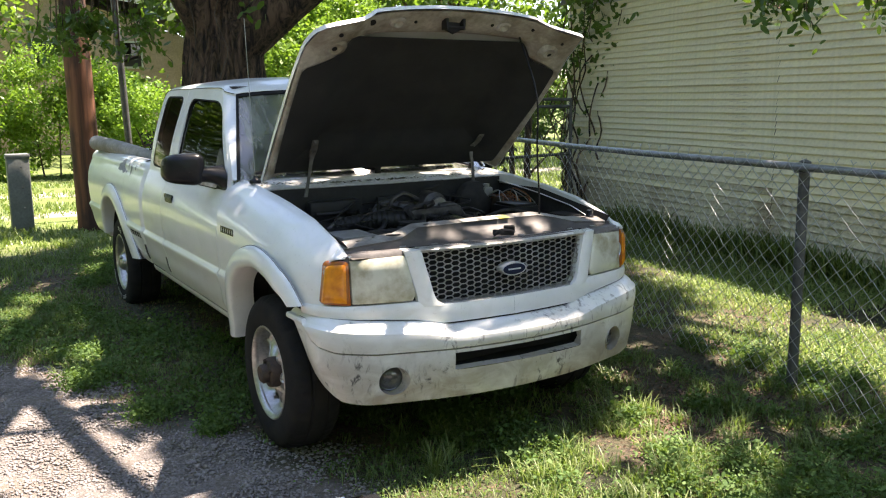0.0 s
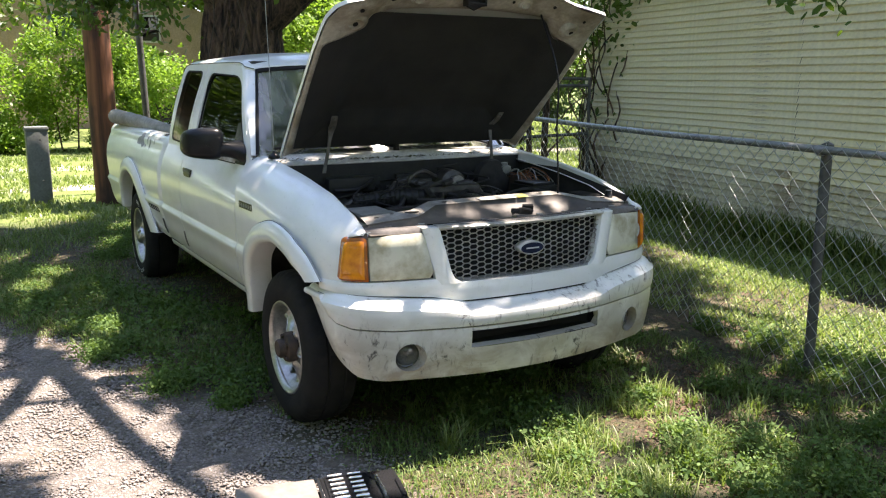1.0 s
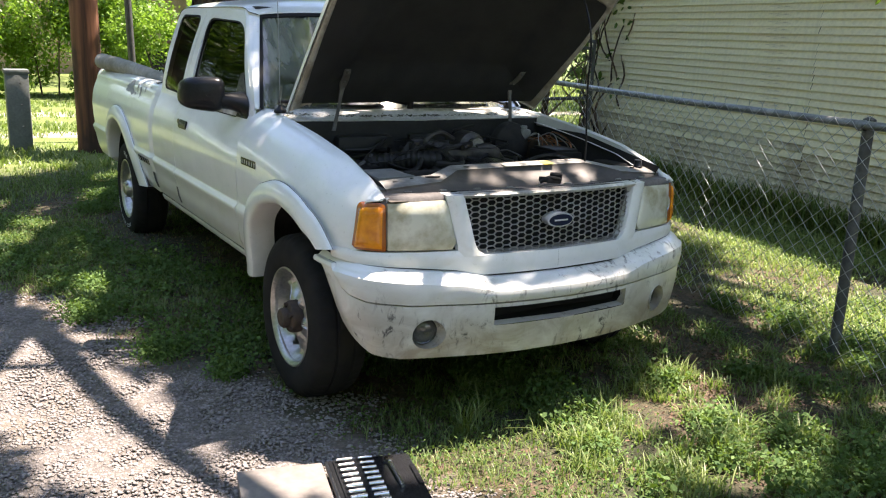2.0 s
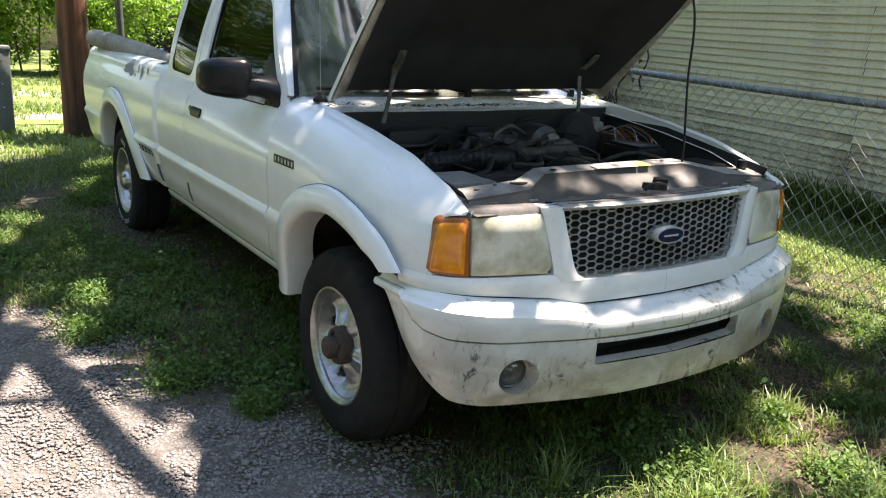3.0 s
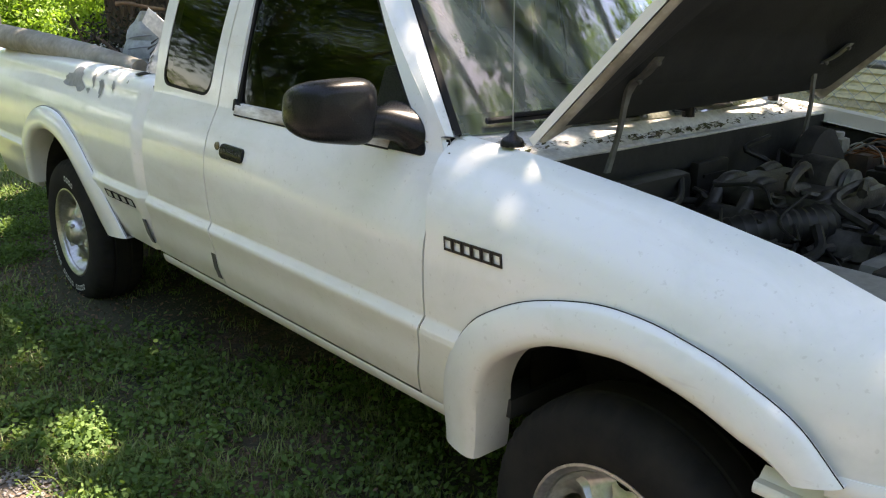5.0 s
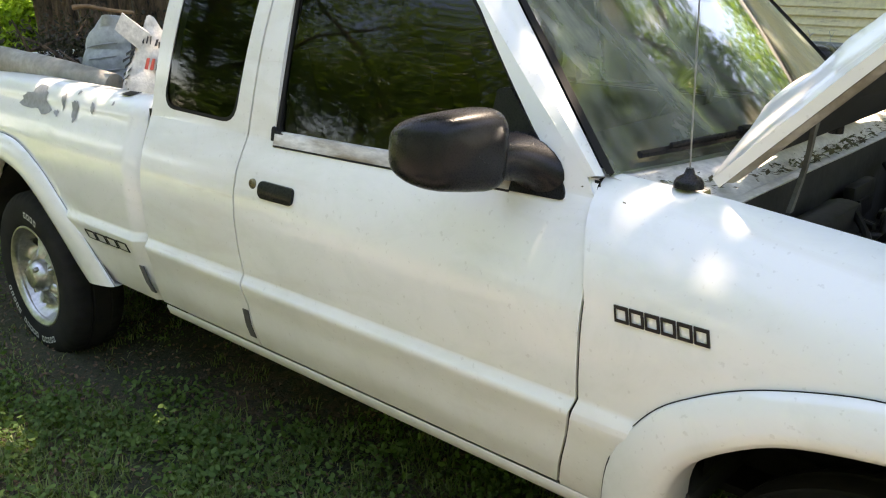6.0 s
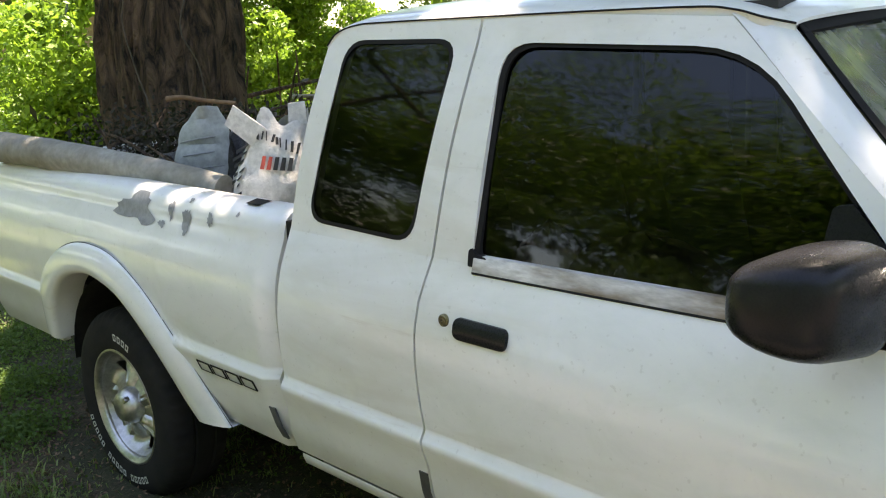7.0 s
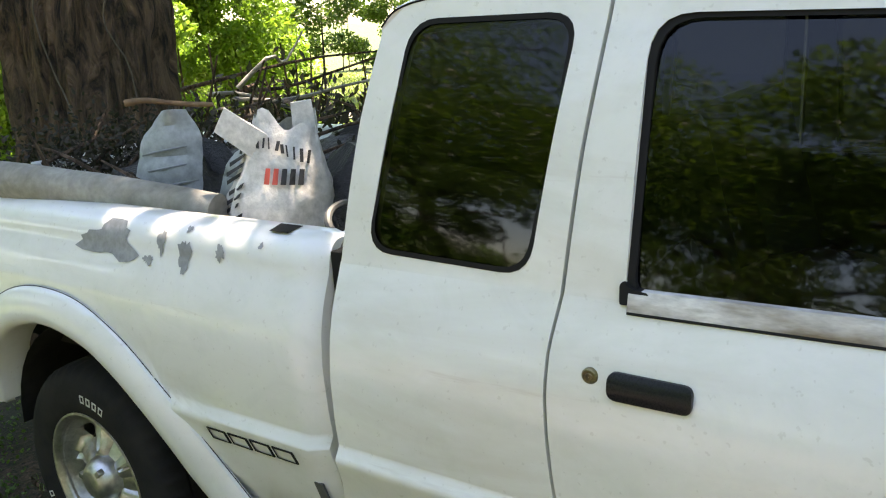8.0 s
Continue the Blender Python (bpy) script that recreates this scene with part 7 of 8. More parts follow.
col = n.mix(n.ramp(n.noise(30, 3), (0.3, 0.4), (0.6, 0.0)), col, (0.10, 0.08, 0.055))
n.base(col)
n.bump(n.noise(40, 3, 0.5, (1, 0.1, 1)), 0.2, 0.004)
COURSE, LEN, N_ROW = 0.070, 14.0, 37
rng = random.Random(6)
for row in range(N_ROW):
    z0 = 0.124 + row * COURSE
    cuts = [0.0, -3.72 + 0.008 * rng.uniform(-1, 1), -LEN]
    for a, b in zip(cuts, cuts[1:]):
        sag = rng.uniform(-0.003, 0.003)
        mb = MB()
        rws = []
        m = 2
        for k in range(m + 1):
            y = a + (b - a + 0.004) * k / m
            rws.append([Vector((0.014, y, COURSE + 0.008)), Vector((0.004, y, COURSE + 0.008)), Vector((-0.021, y, 0.004)), Vector((-0.020, y, 0.0)), Vector((0.012, y, 0.002))])
        mb.grid(rws)
        o = part("siding_board", mb, CREAM_FOOT if row < 6 + rng.randint(0, 2) else CREAM, cream, "", 0, (rng.uniform(-0.003, 0.003), 0, z0 + sag))
part("wall_core", MB().box((3.02, -LEN / 2, 1.32), (6.0, LEN - 0.02, 2.7)), MATT_BLACK, cream, "dark sheathing behind the boards", 0)
part("corner_board", MB().box((-0.01, 0.05, 1.48), (0.05, 0.11, 2.38), None, 0.004), CREAM, cream)
part("foundation", MB().box((0.06, -LEN / 2, 0.05), (0.08, LEN, 0.22)), SHINGLE, cream, "", 0)
part("eave", MB().box((3.02, -LEN / 2, 2.72), (6.06, LEN + 0.2, 0.08)), TRIM, cream, "", 0)

roof = MB()
for a, b in (((-0.12, 2.74), (3.05, 3.95)), ((3.05, 3.95), (6.22, 2.74))):
    roof.prism([Vector((a[0], 0.15, a[1])), Vector((b[0], 0.15, b[1])), Vector((b[0], 0.15, b[1] + 0.07)), Vector((a[0], 0.15, a[1] + 0.07))], (0, -LEN - 0.3, 0))
part("roof", roof, SHINGLE, cream, "grey shingle roof", 0)
part("gable_wall", MB().prism([Vector((0.02, 0.03, 2.7)), Vector((6.08, 0.03, 2.7)), Vector((3.05, 0.03, 3.9))], (0, -LEN, 0)), CREAM, cream, "", 0)

# ---- chain-link fence ----
WIRE = speckled("bright_galvanised_wire", (0.62, 0.63, 0.62), (0.42, 0.43, 0.42), 14, 0.34, 0.0, metal=0.75)
F_AT, F_YAW, RAIL = Vector((3.86, 2.86, -0.07)), -11.8, 1.205
fence = empty("chain_link_fence", F_AT, "chain-link fence with a galvanised top rail", "fence")
fence.rotation_euler = (0, 0, radians(F_YAW))
Y0, Y1 = -6.0, 5.2
part("top_rail", MB().tube([(0, Y0 + (Y1 - Y0) * k / 12, RAIL + 0.006 * math.sin(k * 1.3)) for k in range(13)], 0.021, 14), STEEL, fence, "galvanised top rail")
for y in (-6.0, -3.0, 0.0, 4.4):
    post = part("post", MB().tube([(0.04, y, 0), (0.04, y, RAIL + 0.015)], 0.026 if y else 0.028, 14).lathe([(0.032, RAIL + 0.012), (0.030, RAIL + 0.03), (0.001, RAIL + 0.045)], (0.04, y, 0), "z", 14), STEEL_DARK, fence, "weathered steel post")
    part("rail_clamp", MB().lathe([(0.026, -0.02), (0.028, -0.012), (0.028, 0.012), (0.026, 0.02)], (0.0, y, RAIL), "y", 14), STEEL, post)
p, pz = 0.054, 0.046
segs = []
rw = random.Random(9)
cols = int((Y1 - Y0) / p)
rowsn = 26
for c in range(cols):
    y = Y0 + c * p
    for k in range(rowsn):
        a = (-0.026 + rw.uniform(-0.004, 0.004), y + (p if (k + c) % 2 else 0), 0.03 + k * pz)
        b = (-0.026 + rw.uniform(-0.004, 0.004), y + (0 if (k + c) % 2 else p), 0.03 + (k + 1) * pz)
        segs.append((a, b))
    if c % 2:
        z1 = 0.03 + rowsn * pz
        segs += [((-0.026, y + p, z1), (-0.024, y + p * rw.uniform(0.9, 1.1), z1 + 0.022)), ((-0.024, y + p, z1 + 0.020), (-0.026, y + p * rw.uniform(1.15, 1.35), z1 + rw.uniform(0.032, 0.048))), ((-0.024, y + p, z1 + 0.020), (-0.020, y + p * rw.uniform(0.65, 0.85), z1 + rw.uniform(0.032, 0.048)))]
A = np.array([s[0] for s in segs])
B = np.array([s[1] for s in segs])
d = B - A
d /= np.linalg.norm(d, axis=1, keepdims=True)
e1 = np.cross(d, np.array([[1.0, 0, 0]]))
e1 /= np.linalg.norm(e1, axis=1, keepdims=True)
e2 = np.cross(d, e1)
R = 0.0018
ring = [e1 * R * math.cos(t) + e2 * R * math.sin(t) for t in (0, 2.094, 4.189)]
V = np.stack([A + q for q in ring] + [B + q for q in ring], 1).reshape(-1, 3)
i = np.arange(len(A))[:, None] * 6
FQ = np.concatenate([i + np.array([[0, 1, 4, 3]]), i + np.array([[1, 2, 5, 4]]), i + np.array([[2, 0, 3, 5]])], 1).reshape(-1, 4)
bulk("wire_mesh", V, FQ, WIRE, fence, "diamond wire mesh", "", "stuff", True)

# ---- pole, meter post, pipe ----
pole = thing("utility_pole", MB().tube([(0, 0, 0), (-0.02, 0, 2.0), (-0.06, 0, 4.5), (-0.12, 0, 8.0)], [0.165, 0.155, 0.145, 0.13], 20), POLE_WOOD, "red-brown wooden utility pole beside the lane", "utility pole", at=(1.78, 11.4, -0.06))
mp = empty("meter_post", (1.03, 11.7, -0.06), "grey metal utility pedestal on the grass", "utility post")
part("pedestal", MB().box((0, 0, 0.45), (0.25, 0.18, 0.92), None, 0.015).box((0, 0, 0.93), (0.27, 0.20, 0.06), None, 0.02), METER_GREY, mp)
for dz in (0.80, 0.55, 0.30):
    part("bolt", MB().lathe([(0.001, -0.01), (0.012, -0.008), (0.012, 0.0)], (0.03, -0.09, dz), "y", 8), STEEL_DARK, mp)
thing("steel_pipe_post", MB().tube([(0, 0, 0), (-0.10, 0, 3.2)], 0.045, 12), STEEL_DARK, "grey steel pipe post beside the pole", "post", at=(2.50, 12.3, -0.06))

# ---- things in the cargo bed ----
WEATHERED = speckled("weathered_pale_wood", (0.40, 0.385, 0.34), (0.25, 0.23, 0.185), 5, 0.85, 0.3, 0.006, stretch=(1, 1, 1))
CUTWOOD = speckled("cut_wood", (0.30, 0.19, 0.10), (0.16, 0.09, 0.05), 9, 0.85, 0.2)
BAGPAPER = speckled("white_woven_bag", (0.82, 0.80, 0.76), (0.64, 0.62, 0.57), 7, 0.65, 0.35, 0.01)
GREYPLASTIC = speckled("grey_white_plastic", (0.56, 0.58, 0.58), (0.40, 0.42, 0.42), 6, 0.5, 0.1)
DARKBAG = speckled("black_plastic_bag", (0.006, 0.006, 0.007), (0.013, 0.013, 0.013), 9, 0.45, 0.6, 0.02)
DEADLEAF = leaf_material("dead_leaves", (0.014, 0.011, 0.008), (0.060, 0.045, 0.032), 0.8, 0.05)
INK, RED_INK = mat("black_ink", (0.02, 0.02, 0.02), 0.7), mat("red_ink", (0.42, 0.06, 0.04), 0.7)
thing("wooden_post", MB().tube(spline([(1.335, 7.98, 1.160), (1.385, 7.45, 1.145), (1.46, 6.95, 1.112), (1.535, 6.62, 1.072)], 16), [0.062, 0.063, 0.061, 0.060, 0.061, 0.058, 0.058, 0.057, 0.055, 0.056, 0.054, 0.053, 0.052, 0.052, 0.050, 0.048], 18), WEATHERED, "long weathered pale post lying on the bed rail", "post")
# feed bag: a slumped sack with a folded, torn mouth
rows = []
for j in range(19):
    t = j / 18
    row = []
    for i in range(36):
        a = 2 * math.pi * i / 36
        wx = lerp([(0, 0.115), (0.12, 0.145), (0.38, 0.160), (0.62, 0.146), (0.82, 0.112), (1, 0.088)], t)
        wy = lerp([(0, 0.10), (0.2, 0.125), (0.55, 0.115), (0.8, 0.075), (1, 0.030)], t)
        f = 1 + 0.13 * noise.noise(Vector((2.2 * math.cos(a), 2.2 * math.sin(a), 5 * t))) + 0.10 * noise.noise(Vector((6 * math.cos(a), 6 * math.sin(a), 10 * t + 3))) + 0.05 * noise.noise(Vector((15 * math.cos(a), 15 * math.sin(a), 22 * t)))
        z = 0.47 * t + (0.022 * math.sin(a * 2 + 0.5) + 0.016 * math.sin(5 * a)) * max(0, t - 0.75) * 4
        row.append(Vector((wx * f * math.cos(a) + 0.03 * t, wy * f * math.sin(a), z)))
    rows.append(row)
BAG_M = Matrix.Translation((1.655, 6.555, 0.84)) @ pose(0, 0, 0, -4, 5, -52) @ Matrix.Diagonal((0.94, 0.94, 0.98, 1))
mb = MB().grid([[BAG_M @ p for p in r] for r in rows], closed=True)
bag = thing("feed_bag", mb, BAGPAPER, "slumped white feed sack with torn top in the bed", "bag")


def bag_face(x, z, off=0.006):
    """A point on the bag's camera-side face."""
    t = z / 0.47
    i = min(range(18, 36), key=lambda k: abs(rows[min(18, max(0, round(t * 18)))][k].x - x))
    p = rows[min(18, max(0, round(t * 18)))][i]
    return BAG_M @ Vector((x, p.y - off - 0.004, z))


rng = random.Random(5)
for k in range(12):
    x, z = -0.10 + 0.018 * k, 0.375 + 0.02 * math.sin(k * 0.4)
    h = 0.022 + 0.014 * rng.random()
    w = rng.uniform(0.004, 0.011)
    lean = rng.uniform(-0.006, 0.008)
    q = [bag_face(x, z), bag_face(x + w, z), bag_face(x + w + lean, z + h), bag_face(x + lean, z + h)]
    part("printed_bar", MB().prism(q, (-0.001, -0.001, 0)), INK, bag)
for k in range(5):
    x, z = -0.02 + 0.024 * k, 0.30
    q = [bag_face(x, z), bag_face(x + 0.016, z), bag_face(x + 0.018, z + 0.042), bag_face(x + 0.004, z + 0.042)]
    part("printed_bar", MB().prism(q, (-0.001, -0.001, 0)), RED_INK if k < 2 else INK, bag)
for k in range(9):
    x, z = -0.140 + 0.006 * (k % 3), 0.13 + 0.026 * k
    q = [bag_face(x, z), bag_face(x + 0.046, z + 0.030), bag_face(x + 0.050, z + 0.042), bag_face(x, z + 0.012)]
    part("printed_bar", MB().prism(q, (-0.001, -0.001, 0)), INK, bag)
flap = [Vector(p) for p in ((-0.165, -0.05, 0.435), (-0.055, -0.06, 0.365), (-0.015, -0.06, 0.430), (-0.135, -0.05, 0.500))]
part("torn_flap", MB().prism([BAG_M @ p for p in flap], (0.004, 0.004, 0.002)), BAGPAPER, bag, "folded torn flap")
flap = [Vector(p) for p in ((0.055, -0.01, 0.42), (0.125, -0.01, 0.42), (0.105, 0.0, 0.525), (0.045, 0.0, 0.515))]
part("torn_flap", MB().prism([BAG_M @ p for p in flap], (0.004, 0.004, 0.002)), BAGPAPER, bag, "folded torn flap")
# ribbed plastic shells
def shell(at, w, h, yaw, tilt, name, label):
    rws = []
    for j in range(15):
        t = j / 14
        half = w * 0.5 * (1 - 0.22 * t - 0.45 * max(0, t - 0.75) / 0.25)
        rws.append([Vector((half * a / 6 + 0.05 * t * w / 0.2, -0.05 * (1 - (a / 6) ** 2) + 0.010 * (j % 4 == 0), h * t)) for a in range(-6, 7)])
    m = Matrix.Translation(at) @ pose(0, 0, 0, tilt, 0, yaw)
    mb = MB().skin([[m @ p for p in r] for r in rws], (0.01, 0.012, 0))
    o = thing(name, mb, GREYPLASTIC, label, "plastic tray", "plastic trays in the bed")
    for k in range(4):
        z = h * (0.12 + 0.17 * k)
        part("rib_groove", MB().tube([m @ Vector((w * 0.45 * (1 - 0.22 * z / h) * a + 0.05 * z / h * w / 0.2, -0.052 * (1 - a * a) - 0.002, z + 0.012 * a)) for a in (-1, -0.5, 0, 0.5, 1)], 0.004, 5), PRIMER, o)
    return o


shell((1.72, 7.10, 0.98), 0.23, 0.33, -52, -8, "plastic_tray", "grey ribbed plastic tray standing among the junk")
shell((1.82, 6.82, 0.98), 0.22, 0.24, -40, 12, "plastic_tray", "grey ribbed plastic tray standing among the junk")
thing("wooden_stick", MB().tube(spline([(1.655, 7.13, 1.345), (1.69, 7.08, 1.350), (1.74, 6.99, 1.335), (1.80, 6.90, 1.325)], 12), [0.012, 0.011, 0.010, 0.009, 0.009, 0.009, 0.008, 0.008, 0.008, 0.008, 0.008, 0.007], 10), CUTWOOD, "broken pale stick across the junk", "stick")
def lump(at, s, seed, material, name, label, category, group=""):
    rws = []
    for j in range(13):
        t = math.pi * j / 12
        rws.append([Vector((s[0] * math.sin(t) * math.cos(a) * (1 + 0.28 * noise.noise(Vector((2.5 * math.cos(a), 2.5 * math.sin(a), 2.4 * t + seed)))), s[1] * math.sin(t) * math.sin(a) * (1 + 0.28 * noise.noise(Vector((2.5 * math.sin(a), 2.5 * math.cos(a), 2 * t + seed)))), s[2] * (1 - math.cos(t)) * (1 + 0.15 * noise.noise(Vector((3 * math.cos(a), seed, 3 * t)))))) for a in [2 * math.pi * k / 22 for k in range(22)]])
    return thing(name, MB().grid(rws, closed=True), material, label, category, group, at=at)


lump((2.05, 6.42, 0.66), (0.30, 0.26, 0.28), 1.0, DARKBAG, "rubbish_bag", "black plastic rubbish bag in the cargo bed", "rubbish bag", "rubbish bags in the bed")
lump((1.95, 7.25, 0.65), (0.34, 0.32, 0.26), 4.0, DARKBAG, "rubbish_bag", "black plastic rubbish bag in the cargo bed", "rubbish bag", "rubbish bags in the bed")
lump((2.45, 6.75, 0.65), (0.38, 0.42, 0.27), 7.0, DARKBAG, "rubbish_bag", "black plastic rubbish bag in the cargo bed", "rubbish bag", "rubbish bags in the bed")
lump((1.60, 5.10, 0.77), (0.15, 0.20, 0.165), 2.0, TAN, "cloth", "tan cloth heaped on the seat", "cloth")
lump((1.58, 5.34, 0.77), (0.12, 0.10, 0.16), 3.0, RED_BROWN, "cloth", "red-brown cloth heaped on the seat", "cloth")
rb = np.random.RandomState(15)
brush = empty("brush_pile", (2.0, 7.3, 0.65), "pile of dry brush and dead leaves heaped in the cargo bed", "brush pile")
c = rb.normal(size=(9000, 3)) * np.array([0.22, 0.42, 0.09]) + np.array([0.10, 0.30, 0.40])
c[:, 0] = np.clip(c[:, 0], -0.30 + 0.3 * rb.uniform(size=9000), 0.62)
c = c[(c[:, 1] > 0.02) | (c[:, 0] > 0.05)]
v, f = leaf_cards(c, 0.026, rb, slim=0.5, fine=True)
bulk("dead_leaves", v, f, DEADLEAF, brush, "", "", "stuff")
tw = MB()
for k in range(60):
    a = Vector((rb.uniform(-0.40, 0.5), rb.uniform(-0.5, 0.6), rb.uniform(0.2, 0.5)))
    d = Vector((rb.uniform(-0.12, 0.4), rb.uniform(-0.4, 0.4), rb.uniform(-0.02, 0.22)))
    tw.tube(spline([a, a + d * 0.5 + Vector((rb.normal(0, 0.04), 0, 0.03)), a + d], 6), [0.009, 0.008, 0.007, 0.006, 0.005, 0.003], 5)
tagged(part("dry_brush", tw, BARK, brush), kind="stuff")
ringp = [Vector((1.64 + 0.11 * math.cos(t), 6.22 + 0.08 * math.sin(t) - 0.03, 1.04 + 0.055 * math.sin(t))) for t in [math.pi * k / 20 for k in range(21)]]
thing("steel_hoop", MB().tube(ringp + [ringp[-1] + Vector((-0.02, 0.02, -0.3))], 0.010, 8), STEEL_DARK, "bent dark steel hoop behind the cab", "hoop")

# ---- open socket set on the gravel ----
kit = empty("socket_set", (1.13, 2.905, -0.075), "open black socket set case lying on the gravel", "tool case")
kit.rotation_euler = (0, 0, radians(-14))
LIDM = speckled("grey_brown_lid", (0.22, 0.195, 0.175), (0.17, 0.15, 0.135), 5, 0.5, 0.05)
SOCKET = mat("chrome_socket", (0.72, 0.72, 0.72), 0.2, 1.0)
part("case_base", MB().box((0.15, -0.14, 0.02), (0.30, 0.40, 0.04), None, 0.008).box((0.15, -0.14, 0.042), (0.27, 0.37, 0.008), None, 0.003), BLACK, kit)
part("case_lid", MB().box((-0.17, -0.14, 0.02), (0.30, 0.40, 0.035), None, 0.008), LIDM, kit, "smooth grey-brown open lid")
part("hinge", MB().tube([(-0.006, -0.33, 0.035), (-0.006, 0.05, 0.035)], 0.008, 8), BLACK, kit)
for col, (x, ln) in enumerate(((0.055, 0.055), (0.130, 0.050))):
    for k in range(9):
        r = 0.008 + 0.0007 * k
        y = 0.03 - 0.038 * k
        part("socket", MB().tube([(x - ln / 2, y, 0.054), (x - ln / 2 + 0.02, y, 0.054), (x - ln / 2 + 0.021, y, 0.054), (x + ln / 2, y, 0.054)], [r * 0.8, r * 0.8, r, r], 10), SOCKET, kit)
part("ratchet", MB().tube([(0.21, -0.02, 0.055), (0.215, -0.20, 0.055)], 0.008, 8).lathe([(0.001, 0.012), (0.018, 0.010), (0.018, -0.008)], (0.21, -0.01, 0.055), "z", 14), SOCKET, kit)
part("handle", MB().box((0.285, -0.12, 0.045), (0.02, 0.14, 0.02), None, 0.008), BLACK, kit)

# ---- gate and old fence behind the yard, vines on the house corner, log pile ----
gate = empty("metal_gate", (6.93, 8.41, -0.06), "dark steel frame gate with chain-link at the yard's end", "gate")
for a, b in (((0, 0, 0.1), (0, 0, 1.56)), ((-0.72, 0.58, 0.1), (-0.72, 0.58, 1.56)), ((0, 0, 1.54), (-0.72, 0.58, 1.56)), ((0, 0, 1.46), (-0.72, 0.58, 1.45)), ((0, 0, 0.88), (-0.95, 0.72, 0.80)), ((0, 0, 0.15), (-0.72, 0.58, 0.15))):
    part("frame_tube", MB().tube([a, b], 0.020, 10), STEEL_DARK, gate)
segs = MB()
for k in range(20):
    for s in (1, -1):
        pts = []
        for q in range(11):
            g = k / 20 + s * (q % 2) * 0.05
            pts.append((-0.72 * g, 0.58 * g, 0.15 + 0.14 * q))
        segs.tube(pts, 0.0018, 3, False)
part("gate_mesh", segs, STEEL_DARK, gate)
lf = empty("side_fence", (6.47, 8.95, -0.06), "old bark-covered fence posts beside the gate", "fence")
part("post", MB().tube([(0, 0, 0), (-0.02, 0.01, 0.5), (-0.05, 0.02, 1.25)], [0.05, 0.038, 0.032], 12), BARK, lf)
part("post", MB().tube([(0.15, -0.10, 0), (0.13, -0.09, 0.7), (0.17, -0.10, 1.9)], [0.05, 0.042, 0.05], 12), BARK, lf)
vine = empty("climbing_vine", tuple(HOUSE_AT + Vector((-0.35, -0.2, 0))), "leafy vine climbing the house corner", "vine")
rv = np.random.RandomState(17)
stems, leaves = MB(), []
for k in range(13):
    x, y = (rv.uniform(0.10, 0.26), rv.uniform(-0.05, 0.20)) if k < 9 else (rv.uniform(0.20, 0.32), rv.uniform(-0.6, -0.1))
    path = [Vector((x, y, 0))]
    top = rv.uniform(2.0, 4.0)
    for q in range(9):
        path.append(Vector((x + rv.normal(0, 0.07) - 0.02 * q, y + rv.normal(0, 0.08) - (0.14 * max(0, q - 4) if k % 3 == 0 else 0), top * (q + 1) / 9)))
    pp = spline(path, 30)
    stems.tube(pp, [0.016 - 0.0004 * q for q in range(30)], 6)
    for p in pp[8:]:
        for m in range(rv.randint(0, 7) if p.z > 1.9 else rv.randint(0, 2)):
            leaves.append(np.array(p) + rv.normal(size=3) * (np.array([0.07, 0.16, 0.12]) if p.z > 1.9 else np.array([0.03, 0.05, 0.08])))
for k in range(420):
    leaves.append(np.array([rv.normal(0.05, 0.10), -0.30 + rv.normal(0, 0.30) - abs(rv.normal(0, 0.45)), rv.uniform(2.3, 4.0)]))
tagged(part("stem_tangle", stems, BARK, vine), kind="stuff")
v, f = leaf_cards(np.array(leaves), 0.105, rv, slim=0.45, droop=0.4, fine=True)
bulk("leaves", v, f, LEAF, vine, "", "", "")

logs = empty("log_pile", (5.6, 10.9, -0.06), "pile of pale dead branches over dark brush", "log pile")
rl = np.random.RandomState(19)
for k in range(7):
    a = Vector((rl.uniform(-1.2, 0.4), rl.uniform(-0.4, 0.7), 1.0 + 0.026 * k * rl.uniform(0.4, 1.0)))
    b = a + Vector((rl.uniform(0.5, 1.9), rl.uniform(-1.4, 0.4), rl.uniform(-0.3, 0.45)))
    part("branch", MB().tube(spline([a, (a * 2 + b) / 3 + Vector((0, rl.normal(0, 0.08), rl.normal(0, 0.09))), (a + b * 2) / 3 + Vector((0, rl.normal(0, 0.08), rl.normal(0, 0.09))), b], 8), [0.022 - 0.002 * q for q in range(8)], 8), WEATHERED if k % 2 else BARK, logs)
c = rl.normal(size=(2200, 3)) * np.array([0.8, 0.5, 0.22]) + np.array([0.2, 0, 0.62])
v, f = leaf_cards(c, 0.13, rl, slim=0.4, droop=0.8)
bulk("dead_leaves", v, f, DEADLEAF, logs, "", "", "stuff")
tw = MB()
for k in range(34):
    x, y = rl.uniform(-1.2, 1.8), rl.normal(0, 0.4)
    tw.tube([(x, y, 0), (x + rl.normal(0, 0.40), y + rl.normal(0, 0.40), rl.uniform(0.7, 1.6))], [0.03, 0.008], 6)
tagged(part("dark_stems", tw, BARK, logs), kind="stuff")

# ---- grass, weeds, litter and stones, where the ground has them ----
rg = np.random.RandomState(77)


